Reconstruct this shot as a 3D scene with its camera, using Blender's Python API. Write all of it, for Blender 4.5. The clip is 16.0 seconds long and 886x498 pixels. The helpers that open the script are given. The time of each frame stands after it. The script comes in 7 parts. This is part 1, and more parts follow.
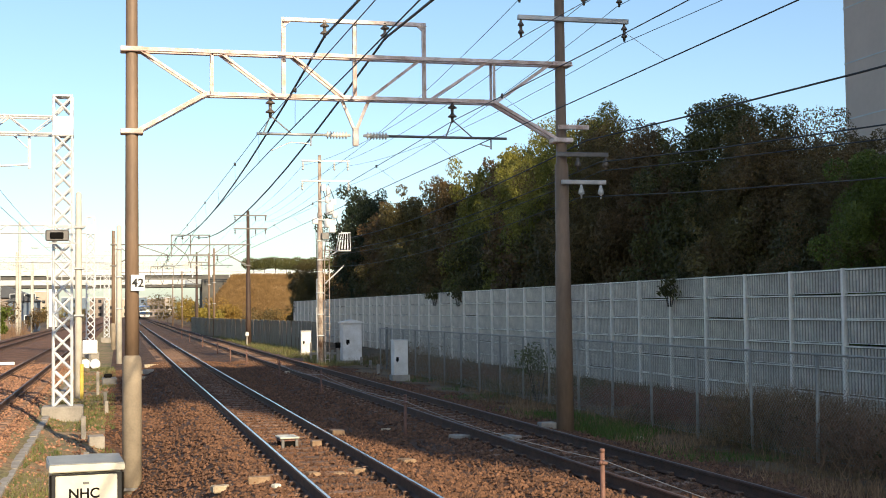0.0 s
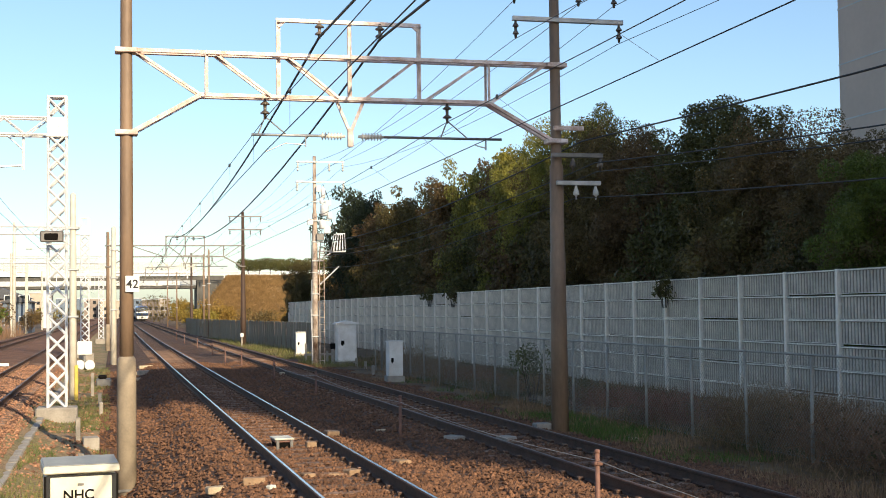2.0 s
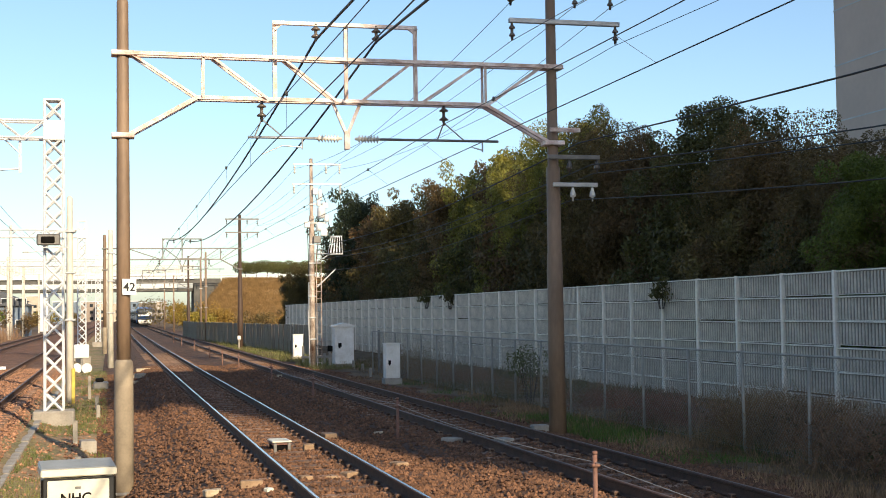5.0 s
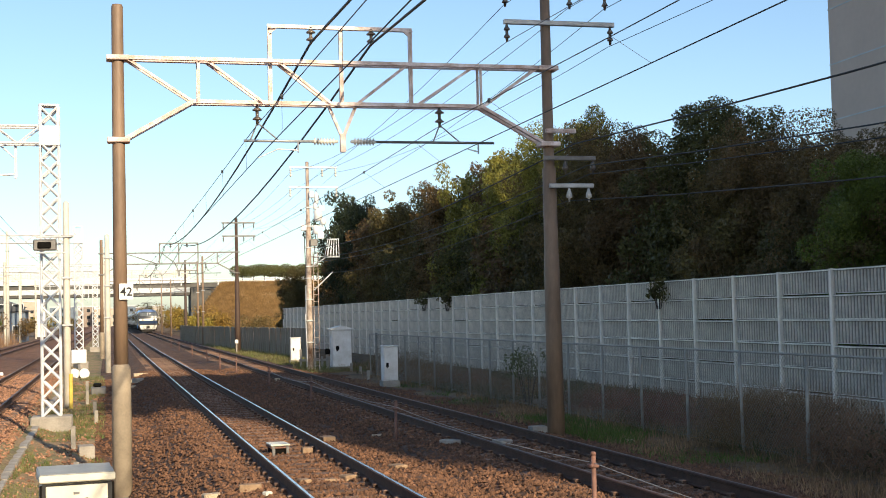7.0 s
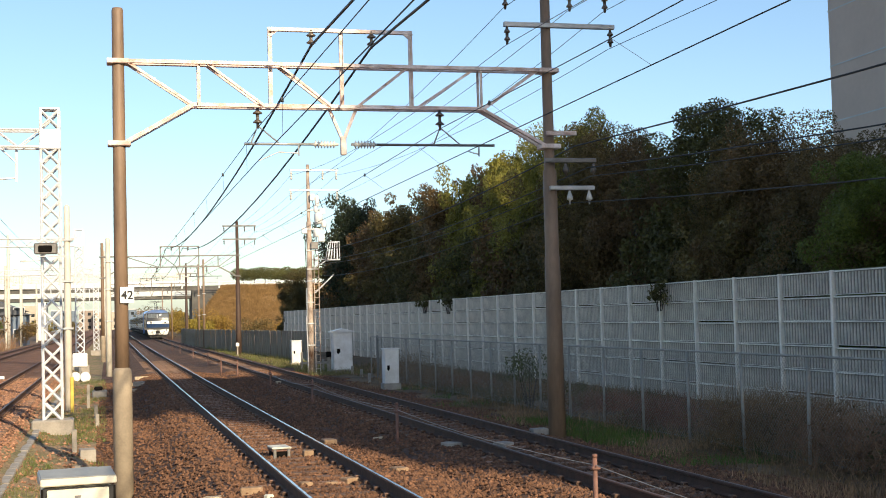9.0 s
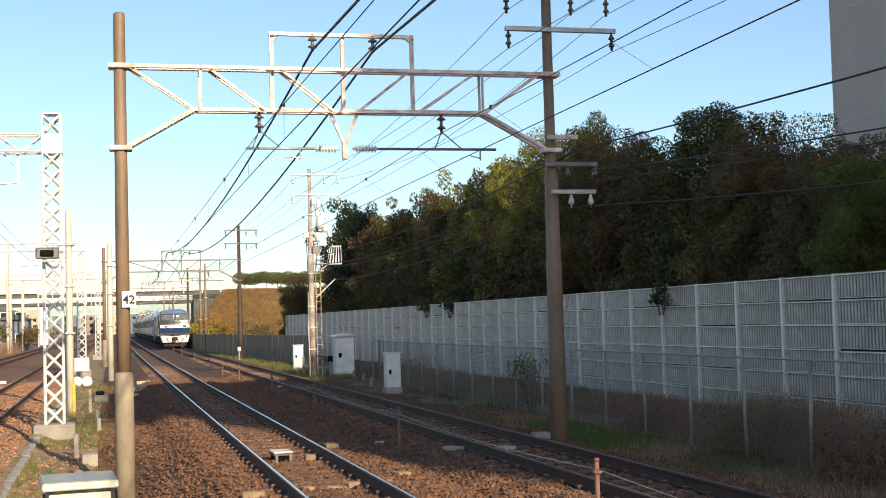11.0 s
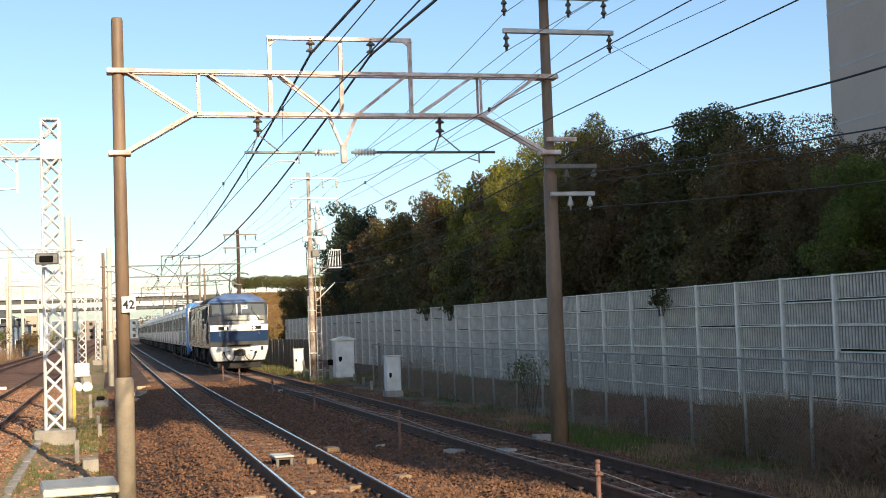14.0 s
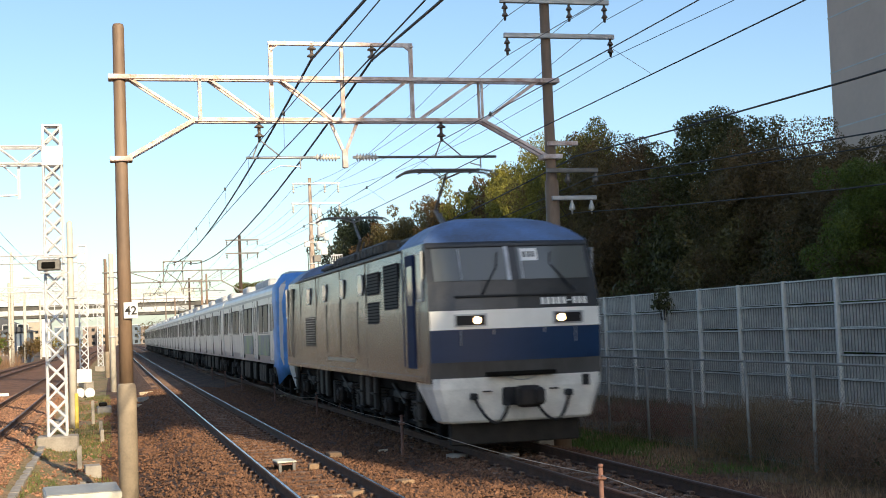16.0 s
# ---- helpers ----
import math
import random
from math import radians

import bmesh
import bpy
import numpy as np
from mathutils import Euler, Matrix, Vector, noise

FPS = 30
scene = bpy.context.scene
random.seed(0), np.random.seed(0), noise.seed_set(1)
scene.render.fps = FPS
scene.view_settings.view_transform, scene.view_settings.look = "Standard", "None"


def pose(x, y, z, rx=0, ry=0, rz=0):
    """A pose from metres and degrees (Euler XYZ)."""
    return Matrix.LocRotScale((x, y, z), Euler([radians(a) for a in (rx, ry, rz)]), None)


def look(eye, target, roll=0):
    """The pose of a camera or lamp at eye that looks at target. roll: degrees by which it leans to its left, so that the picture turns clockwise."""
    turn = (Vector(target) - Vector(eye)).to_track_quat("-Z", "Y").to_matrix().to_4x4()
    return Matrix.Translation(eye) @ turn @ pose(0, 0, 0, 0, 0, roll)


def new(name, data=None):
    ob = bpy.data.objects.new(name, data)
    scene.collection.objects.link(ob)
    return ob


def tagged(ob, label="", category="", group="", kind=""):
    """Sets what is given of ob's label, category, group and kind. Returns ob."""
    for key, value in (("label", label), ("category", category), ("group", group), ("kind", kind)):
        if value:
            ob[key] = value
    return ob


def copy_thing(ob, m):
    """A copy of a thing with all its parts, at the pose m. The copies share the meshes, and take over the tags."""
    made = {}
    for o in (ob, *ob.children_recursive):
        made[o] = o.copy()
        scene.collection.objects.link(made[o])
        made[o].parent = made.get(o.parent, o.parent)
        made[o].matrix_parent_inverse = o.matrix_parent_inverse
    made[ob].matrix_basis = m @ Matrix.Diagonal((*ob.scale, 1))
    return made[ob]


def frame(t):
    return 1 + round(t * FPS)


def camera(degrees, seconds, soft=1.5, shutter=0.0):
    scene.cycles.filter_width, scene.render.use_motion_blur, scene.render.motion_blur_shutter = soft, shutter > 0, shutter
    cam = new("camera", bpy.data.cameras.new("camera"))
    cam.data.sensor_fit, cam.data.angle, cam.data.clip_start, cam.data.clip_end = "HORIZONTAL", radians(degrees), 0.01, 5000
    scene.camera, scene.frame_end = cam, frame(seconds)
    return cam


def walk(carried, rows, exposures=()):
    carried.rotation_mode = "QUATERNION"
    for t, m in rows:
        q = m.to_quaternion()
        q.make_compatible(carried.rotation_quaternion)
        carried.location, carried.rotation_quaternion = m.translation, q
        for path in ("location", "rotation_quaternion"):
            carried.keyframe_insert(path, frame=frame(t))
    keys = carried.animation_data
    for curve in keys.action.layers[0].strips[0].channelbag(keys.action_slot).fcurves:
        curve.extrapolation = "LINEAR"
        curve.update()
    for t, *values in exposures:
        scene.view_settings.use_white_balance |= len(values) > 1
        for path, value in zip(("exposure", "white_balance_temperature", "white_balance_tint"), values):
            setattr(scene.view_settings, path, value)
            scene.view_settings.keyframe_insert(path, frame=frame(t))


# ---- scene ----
# camera on a tripod-like stand beside the near track, turning slightly
EYE = (0.0, 0.0, 1.974)
CAM_ROWS = [  # seconds, turn to the right, tilt up, lean to the right, in degrees
    (0.0, 0.000, 2.575, 0.642),
    (0.5, 0.036, 2.593, 0.667),
    (1.0, 0.025, 2.640, 0.651),
    (1.5, 0.042, 2.675, 0.713),
    (2.0, 0.222, 2.612, 0.681),
    (2.5, 0.274, 2.584, 0.758),
    (3.0, 0.301, 2.642, 0.738),
    (3.5, 0.305, 2.661, 0.764),
    (4.0, 0.295, 2.645, 0.748),
    (6.5, 0.482, 2.804, 1.229),
    (7.0, 0.495, 2.784, 1.347),
    (7.5, 0.530, 2.747, 1.349),
    (8.0, 0.534, 2.751, 1.480),
    (8.5, 0.494, 2.830, 1.474),
    (9.0, 0.465, 2.895, 1.493),
    (11.5, 0.386, 3.101, 1.582),
    (12.0, 0.394, 3.120, 1.635),
    (12.5, 0.378, 3.134, 1.707),
    (13.0, 0.432, 3.094, 1.925),
    (13.5, 0.447, 3.164, 1.959),
    (14.0, 0.429, 3.197, 1.967),
    (14.5, 0.369, 3.275, 1.948),
    (15.0, 0.300, 3.364, 1.948),
    (15.5, 0.313, 3.356, 2.081),
    (16.0, 0.357, 3.399, 2.196),
]
cam = camera(37.05, 16.0, soft=0.95, shutter=0.25)


def aim(turn, tilt, lean):
    return Matrix.Translation(EYE) @ pose(0, 0, 0, 0, 0, -turn) @ pose(0, 0, 0, 90 + tilt) @ pose(0, 0, 0, 0, 0, -lean)


walk(cam, [(t, aim(a, b, c)) for t, a, b, c in CAM_ROWS], [(0.0, 0.13, 6850, 8), (16.0, 0.13, 6850, 8)])

# ---- light ----
# the sun stands low behind the camera, 16 degrees to the right of the line's direction
SUN_ELEV = 24.0
SUN_SIDE = 16.0
TRACK_AT = (2.859, -0.2504, 0.0000385, -0.000000052)


def track_x(y):
    a, b, c, d = TRACK_AT
    if y > 400:
        return track_x(400) + (y - 400) * track_slope(400)
    if y < -30:
        return track_x(-30) + (y + 30) * track_slope(-30)
    return a + b * y + c * y * y + d * y ** 3


def track_slope(y):
    a, b, c, d = TRACK_AT
    y = min(max(y, -30), 400)
    return b + 2 * c * y + 3 * d * y * y


def at(s, u, z=0.0):
    """The place s metres down the line and u metres to the right of the near track's middle."""
    k = track_slope(s)
    n = math.sqrt(1 + k * k)
    return Vector((track_x(s) + u / n, s - u * k / n, z))


def bearing(s):
    """Turn about z, in degrees, that lays a thing's y axis along the line."""
    return math.degrees(math.atan(-track_slope(s)))


def stand(s, u, z=0.0, turn=0.0):
    p = at(s, u, z)
    return pose(p.x, p.y, p.z, 0, 0, bearing(s) + turn)


_d = Vector((track_slope(20), 1, 0)).normalized()
_n = Vector((1, -track_slope(20), 0)).normalized()
_h = -_d * math.cos(radians(SUN_SIDE)) + _n * math.sin(radians(SUN_SIDE))
TO_SUN = _h * math.cos(radians(SUN_ELEV)) + Vector((0, 0, math.sin(radians(SUN_ELEV))))
sun = new("sun", bpy.data.lights.new("sun", "SUN"))
sun.data.energy, sun.data.angle, sun.data.color = 6.0, radians(0.53), (1.0, 0.84, 0.62)
sun.matrix_world = look((0, 0, 60), Vector((0, 0, 60)) - TO_SUN)

world = bpy.data.worlds.new("sky")
scene.world = world
world.use_nodes = True
_wn = world.node_tree
_sky = _wn.nodes.new("ShaderNodeTexSky")
_sky.sky_type, _sky.sun_disc = "NISHITA", False
_sky.sun_elevation, _sky.sun_rotation = radians(SUN_ELEV), math.atan2(TO_SUN.x, TO_SUN.y)
_sky.air_density, _sky.dust_density, _sky.ozone_density = 1.0, 0.9, 3.5
_wn.links.new(_sky.outputs[0], _wn.nodes["Background"].inputs[0])
_wn.nodes["Background"].inputs[1].default_value = 0.18


# ---- materials ----
def mat(name, color, rough=0.7, metal=0.0, vary=0.25, scale=6.0, dark=None, bump=0.0, bump_scale=60.0, random_by="", spec=0.5, stain=0.0, stretch=(1, 1, 1)):
    """Two scales of variation over a base colour, with fine relief."""
    m = bpy.data.materials.new(name)
    m.use_nodes = True
    t = m.node_tree
    n, l = t.nodes, t.links
    b = n["Principled BSDF"]
    b.inputs["Roughness"].default_value, b.inputs["Metallic"].default_value = rough, metal
    b.inputs["Specular IOR Level"].default_value = spec
    co = n.new("ShaderNodeTexCoord")
    mp = n.new("ShaderNodeMapping")
    mp.inputs["Scale"].default_value = stretch
    l.new(co.outputs["Object"], mp.inputs[0])
    big, fine = n.new("ShaderNodeTexNoise"), n.new("ShaderNodeTexNoise")
    big.inputs["Scale"].default_value, big.inputs["Detail"].default_value = scale, 6
    fine.inputs["Scale"].default_value, fine.inputs["Detail"].default_value = scale * 9, 4
    l.new(mp.outputs[0], big.inputs[0]), l.new(mp.outputs[0], fine.inputs[0])
    mix = n.new("ShaderNodeMath")
    mix.operation = "MULTIPLY_ADD"
    mix.inputs[1].default_value = 0.4
    l.new(fine.outputs[0], mix.inputs[0]), l.new(big.outputs[0], mix.inputs[2])
    ramp = n.new("ShaderNodeMapRange")
    ramp.inputs["From Min"].default_value, ramp.inputs["From Max"].default_value = 0.5, 0.9
    l.new(mix.outputs[0], ramp.inputs[0])
    c = n.new("ShaderNodeMix")
    c.data_type = "RGBA"
    lo = dark or tuple(v * (1 - vary) for v in color)
    hi = tuple(min(1, v * (1 + vary * 0.5)) for v in color)
    c.inputs["A"].default_value, c.inputs["B"].default_value = (*lo, 1), (*hi, 1)
    l.new(ramp.outputs[0], c.inputs["Factor"])
    out = c.outputs["Result"]
    if random_by:
        r = n.new("ShaderNodeObjectInfo" if random_by == "object" else "ShaderNodeNewGeometry")
        hs = n.new("ShaderNodeHueSaturation")
        mr = n.new("ShaderNodeMapRange")
        mr.inputs["To Min"].default_value, mr.inputs["To Max"].default_value = 0.65, 1.35
        l.new(r.outputs["Random" if random_by == "object" else "Random Per Island"], mr.inputs[0])
        l.new(mr.outputs[0], hs.inputs["Value"]), l.new(out, hs.inputs["Color"])
        out = hs.outputs[0]
    l.new(out, b.inputs["Base Color"])
    if bump:
        bt = n.new("ShaderNodeTexNoise")
        bt.inputs["Scale"].default_value, bt.inputs["Detail"].default_value = bump_scale, 5
        l.new(co.outputs["Object"], bt.inputs[0])
        bp = n.new("ShaderNodeBump")
        bp.inputs["Strength"].default_value, bp.inputs["Distance"].default_value = bump, 0.02
        l.new(bt.outputs[0], bp.inputs["Height"])
        l.new(bp.outputs[0], b.inputs["Normal"])
    return m


def two_tone(name, first, second, scale, rough=0.85, edge=(0.42, 0.58), bump=0.4, bump_scale=40.0, fine=14.0):
    """Patches of two colours with a grain over both."""
    m = bpy.data.materials.new(name)
    m.use_nodes = True
    n, l = m.node_tree.nodes, m.node_tree.links
    b = n["Principled BSDF"]
    b.inputs["Roughness"].default_value = rough
    co = n.new("ShaderNodeTexCoord")
    a, g = n.new("ShaderNodeTexNoise"), n.new("ShaderNodeTexNoise")
    a.inputs["Scale"].default_value, a.inputs["Detail"].default_value = scale, 8
    g.inputs["Scale"].default_value, g.inputs["Detail"].default_value = scale * fine, 6
    mr = n.new("ShaderNodeMapRange")
    mr.inputs["From Min"].default_value, mr.inputs["From Max"].default_value = edge
    c, d = n.new("ShaderNodeMix"), n.new("ShaderNodeHueSaturation")
    c.data_type = "RGBA"
    c.inputs["A"].default_value, c.inputs["B"].default_value = (*first, 1), (*second, 1)
    v = n.new("ShaderNodeMapRange")
    v.inputs["From Min"].default_value, v.inputs["From Max"].default_value = 0.3, 0.7
    v.inputs["To Min"].default_value, v.inputs["To Max"].default_value = 0.55, 1.45
    for x in (a, g):
        l.new(co.outputs["Object"], x.inputs[0])
    l.new(a.outputs[0], mr.inputs[0]), l.new(mr.outputs[0], c.inputs["Factor"])
    l.new(g.outputs[0], v.inputs[0]), l.new(v.outputs[0], d.inputs["Value"])
    l.new(c.outputs["Result"], d.inputs["Color"]), l.new(d.outputs[0], b.inputs["Base Color"])
    bt, bp = n.new("ShaderNodeTexNoise"), n.new("ShaderNodeBump")
    bt.inputs["Scale"].default_value, bt.inputs["Detail"].default_value = bump_scale, 6
    bp.inputs["Strength"].default_value, bp.inputs["Distance"].default_value = bump, 0.03
    l.new(co.outputs["Object"], bt.inputs[0]), l.new(bt.outputs[0], bp.inputs["Height"]), l.new(bp.outputs[0], b.inputs["Normal"])
    return m


def leafy(name, color, second, gloss=0.5):
    """Leaves that let some light through, each clump a little different."""
    m = bpy.data.materials.new(name)
    m.use_nodes = True
    n, l = m.node_tree.nodes, m.node_tree.links
    b = n["Principled BSDF"]
    b.inputs["Roughness"].default_value = gloss
    b.inputs["Specular IOR Level"].default_value = 0.3
    g = n.new("ShaderNodeNewGeometry")
    o = n.new("ShaderNodeObjectInfo")
    co, no = n.new("ShaderNodeTexCoord"), n.new("ShaderNodeTexNoise")
    no.inputs["Scale"].default_value, no.inputs["Detail"].default_value = 0.7, 3
    l.new(co.outputs["Object"], no.inputs[0])
    mr = n.new("ShaderNodeMapRange")
    mr.inputs["From Min"].default_value, mr.inputs["From Max"].default_value = 0.35, 0.65
    l.new(no.outputs[0], mr.inputs[0])
    c = n.new("ShaderNodeMix")
    c.data_type = "RGBA"
    c.inputs["A"].default_value, c.inputs["B"].default_value = (*color, 1), (*second, 1)
    l.new(mr.outputs[0], c.inputs["Factor"])
    h = n.new("ShaderNodeHueSaturation")
    v = n.new("ShaderNodeMapRange")
    v.inputs["To Min"].default_value, v.inputs["To Max"].default_value = 0.7, 1.3
    l.new(g.outputs["Random Per Island"], v.inputs[0]), l.new(v.outputs[0], h.inputs["Value"])
    w = n.new("ShaderNodeMapRange")
    w.inputs["To Min"].default_value, w.inputs["To Max"].default_value = 0.48, 0.52
    l.new(o.outputs["Random"], w.inputs[0]), l.new(w.outputs[0], h.inputs["Hue"])
    l.new(c.outputs["Result"], h.inputs["Color"]), l.new(h.outputs[0], b.inputs["Base Color"])
    tr, ad = n.new("ShaderNodeBsdfTranslucent"), n.new("ShaderNodeMixShader")
    ad.inputs[0].default_value = 0.25
    l.new(h.outputs[0], tr.inputs[0]), l.new(b.outputs[0], ad.inputs[1]), l.new(tr.outputs[0], ad.inputs[2])
    l.new(ad.outputs[0], n["Material Output"].inputs[0])
    return m


def glow(name, color, strength):
    m = bpy.data.materials.new(name)
    m.use_nodes = True
    b = m.node_tree.nodes["Principled BSDF"]
    b.inputs["Base Color"].default_value = b.inputs["Emission Color"].default_value = (*color, 1)
    b.inputs["Emission Strength"].default_value = strength
    return m


# These two are set darker for the beds that lie mostly in shade.
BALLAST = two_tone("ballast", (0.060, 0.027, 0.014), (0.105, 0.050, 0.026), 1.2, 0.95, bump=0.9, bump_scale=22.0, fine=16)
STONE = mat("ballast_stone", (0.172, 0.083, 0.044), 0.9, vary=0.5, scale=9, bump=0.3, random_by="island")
# Left beds: rusty tone, lightened so that sunlight is in the colour.
LEFT_STONE = mat("sunlit_rusty_stone", (0.37, 0.19, 0.11), 0.9, vary=0.5, scale=9, bump=0.3, random_by="island")
LEFT_BALLAST = two_tone("sunlit_rusty_ballast", (0.13, 0.058, 0.03), (0.20, 0.092, 0.047), 1.2, 0.95, bump=0.9, bump_scale=22.0, fine=16)
MIDDLE_EARTH = two_tone("weedy_earth", (0.30, 0.20, 0.105), (0.21, 0.18, 0.075), 0.8, 0.95, bump=0.9, bump_scale=18)
EARTH = two_tone("earth", (0.13, 0.08, 0.045), (0.19, 0.125, 0.075), 0.6, 0.95, bump=0.8, bump_scale=14)
VERGE = two_tone("verge", (0.095, 0.058, 0.028), (0.165, 0.105, 0.052), 0.9, 0.95, bump=0.9, bump_scale=18)
RAIL_SIDE = mat("rusty_rail", (0.085, 0.038, 0.021), 0.8, vary=0.4, scale=5, bump=0.2)
RAIL_TOP = mat("polished_rail", (0.74, 0.71, 0.67), 0.25, 1.0, vary=0.15, scale=4)
RAIL_TOP_DULL = mat("dull_rail", (0.135, 0.083, 0.054), 0.5, 0.15, vary=0.25, scale=4)
SLEEPER = mat("dusty_sleeper", (0.22, 0.13, 0.085), 0.9, vary=0.35, scale=5, bump=0.3, random_by="object")
CONCRETE = mat("concrete", (0.36, 0.32, 0.27), 0.85, vary=0.3, scale=3, bump=0.25, bump_scale=50)
POLE_BROWN = mat("brown_painted_pole", (0.235, 0.155, 0.10), 0.6, vary=0.3, scale=2.2, bump=0.12, stretch=(1, 1, 0.3))
POLE_BASE = mat("concrete_pole_base", (0.33, 0.265, 0.19), 0.8, vary=0.25, scale=3, bump=0.2)
STEEL_PALE = mat("flaking_paint", (0.80, 0.71, 0.67), 0.55, vary=0.2, scale=5, dark=(0.46, 0.30, 0.23), bump=0.15)
GALV = mat("galvanised", (0.46, 0.47, 0.48), 0.45, 0.5, vary=0.2, scale=5)
GALV_DARK = mat("weathered_steel", (0.20, 0.19, 0.18), 0.55, 0.4, vary=0.3, scale=6)
WHITE_STEEL = mat("pale_painted_steel", (0.72, 0.73, 0.74), 0.45, vary=0.15, scale=4)
CREAM_POLE = mat("cream_pole", (0.62, 0.57, 0.48), 0.6, vary=0.15, scale=3)
PORCELAIN_DARK = mat("brown_porcelain", (0.13, 0.105, 0.085), 0.25, vary=0.3)
PORCELAIN = mat("porcelain", (0.62, 0.60, 0.55), 0.25, vary=0.15)
BLACK_WIRE = mat("black_cable", (0.02, 0.02, 0.022), 0.6, vary=0.2)
COPPER_WIRE = mat("grey_wire", (0.09, 0.085, 0.085), 0.55, 0.3, vary=0.2)
# Panel back coloured darker than the ribs to stand in for shaded recesses.
PANEL_SHADE = mat("wall_panel_shaded_back", (0.24, 0.21, 0.17), 0.55, 0.1, vary=0.22, scale=2.0, bump=0.08, random_by="")
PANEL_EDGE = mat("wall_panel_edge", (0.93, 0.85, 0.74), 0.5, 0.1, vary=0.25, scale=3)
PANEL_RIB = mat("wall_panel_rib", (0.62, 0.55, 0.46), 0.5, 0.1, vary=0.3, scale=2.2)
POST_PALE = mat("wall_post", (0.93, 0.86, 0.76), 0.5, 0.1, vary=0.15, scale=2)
YELLOW = mat("yellow_paint", (0.62, 0.45, 0.08), 0.6, vary=0.25, scale=5)
WOOD_PALE = mat("pale_timber", (0.55, 0.43, 0.29), 0.8, vary=0.3, scale=8, bump=0.3)
RUBBER = mat("black_rubber", (0.015, 0.015, 0.016), 0.7, vary=0.2)


# ---- mesh helpers ----
def finish(name, bm, materials, smooth=False):
    me = bpy.data.meshes.new(name)
    bm.normal_update()
    bm.to_mesh(me)
    bm.free()
    for m in materials if isinstance(materials, (list, tuple)) else [materials]:
        me.materials.append(m)
    if smooth:
        for p in me.polygons:
            p.use_smooth = True
    return me


def part(name, bm, material, parent=None, label="", smooth=False):
    """One mesh object under a thing or a part."""
    me = bm if isinstance(bm, bpy.types.Mesh) else finish(name, bm, material, smooth)
    ob = new(name, me)
    ob.parent = parent
    if label:
        tagged(ob, label)
    return ob


def thing(name, m, label, category, group="", kind=""):
    ob = new(name)
    ob.empty_display_size = 0.2
    ob.matrix_world = m
    return tagged(ob, label, category, group, kind)


def pydata(name, verts, faces, materials, smooth=False, index=None):
    me = bpy.data.meshes.new(name)
    me.from_pydata(verts, [], faces)
    for m in materials if isinstance(materials, (list, tuple)) else [materials]:
        me.materials.append(m)
    if index is not None:
        me.polygons.foreach_set("material_index", index)
    if smooth:
        me.polygons.foreach_set("use_smooth", [True] * len(me.polygons))
    me.update()
    return me


def box(bm, x0, x1, y0, y1, z0, z1, bevel=0.0, m=None, index=0):
    made = bmesh.ops.create_cube(bm, size=1)["verts"]
    bmesh.ops.scale(bm, vec=(x1 - x0, y1 - y0, z1 - z0), verts=made)
    bmesh.ops.translate(bm, vec=((x0 + x1) / 2, (y0 + y1) / 2, (z0 + z1) / 2), verts=made)
    faces = {f for v in made for f in v.link_faces}
    for f in faces:
        f.material_index = index
    if bevel:
        r = bmesh.ops.bevel(bm, geom=list({e for f in faces for e in f.edges}), offset=bevel, segments=1, affect="EDGES")
        made = list({v for v in made if v.is_valid} | set(r["verts"]))
    if m is not None:
        bmesh.ops.transform(bm, matrix=m, verts=[v for v in made if v.is_valid])
    return bm


def rod(bm, a, b, r0, r1=None, sides=8, index=0, caps=True):
    """A round bar from a to b."""
    a, b = Vector(a), Vector(b)
    r1 = r0 if r1 is None else r1
    q = (b - a).to_track_quat("Z", "Y").to_matrix().to_4x4()
    made = bmesh.ops.create_cone(bm, cap_ends=caps, segments=sides, radius1=r0, radius2=r1, depth=(b - a).length)["verts"]
    bmesh.ops.transform(bm, matrix=Matrix.Translation((a + b) / 2) @ q, verts=made)
    for f in {f for v in made for f in v.link_faces}:
        f.material_index = index
    return bm


def tube(bm, pts, r, sides=6):
    """One bent hose through the points."""
    rings = []
    for i, p in enumerate(pts):
        d = (pts[min(i + 1, len(pts) - 1)] - pts[max(i - 1, 0)]).normalized()
        x = d.cross(Vector((0.3, 0.9, 0.2))).normalized()
        y = x.cross(d)
        rings.append([bm.verts.new(p + r * (x * math.cos(2 * math.pi * k / sides) + y * math.sin(2 * math.pi * k / sides))) for k in range(sides)])
    for a, b in zip(rings, rings[1:]):
        for k in range(sides):
            j = (k + 1) % sides
            bm.faces.new((a[k], a[j], b[j], b[k]))
    bm.faces.new(rings[0][::-1]), bm.faces.new(rings[-1])
    return bm


def angle_bar(bm, a, b, w=0.07, t=0.01, up=(0, 0, 1)):
    """An L-section bar from a to b."""
    a, b = Vector(a), Vector(b)
    d = (b - a).normalized()
    s = d.cross(Vector(up))
    s = s.normalized() if s.length > 1e-4 else Vector((1, 0, 0))
    w2 = s.cross(d)
    prof = [(0, 0), (w, 0), (w, t), (t, t), (t, w), (0, w)]
    vs = [[bm.verts.new(p + s * (x - w / 2) + w2 * (y - w / 2)) for x, y in prof] for p in (a, b)]
    for i in range(6):
        j = (i + 1) % 6
        bm.faces.new((vs[0][i], vs[0][j], vs[1][j], vs[1][i]))
    bm.faces.new(vs[0][::-1]), bm.faces.new(vs[1])
    return bm


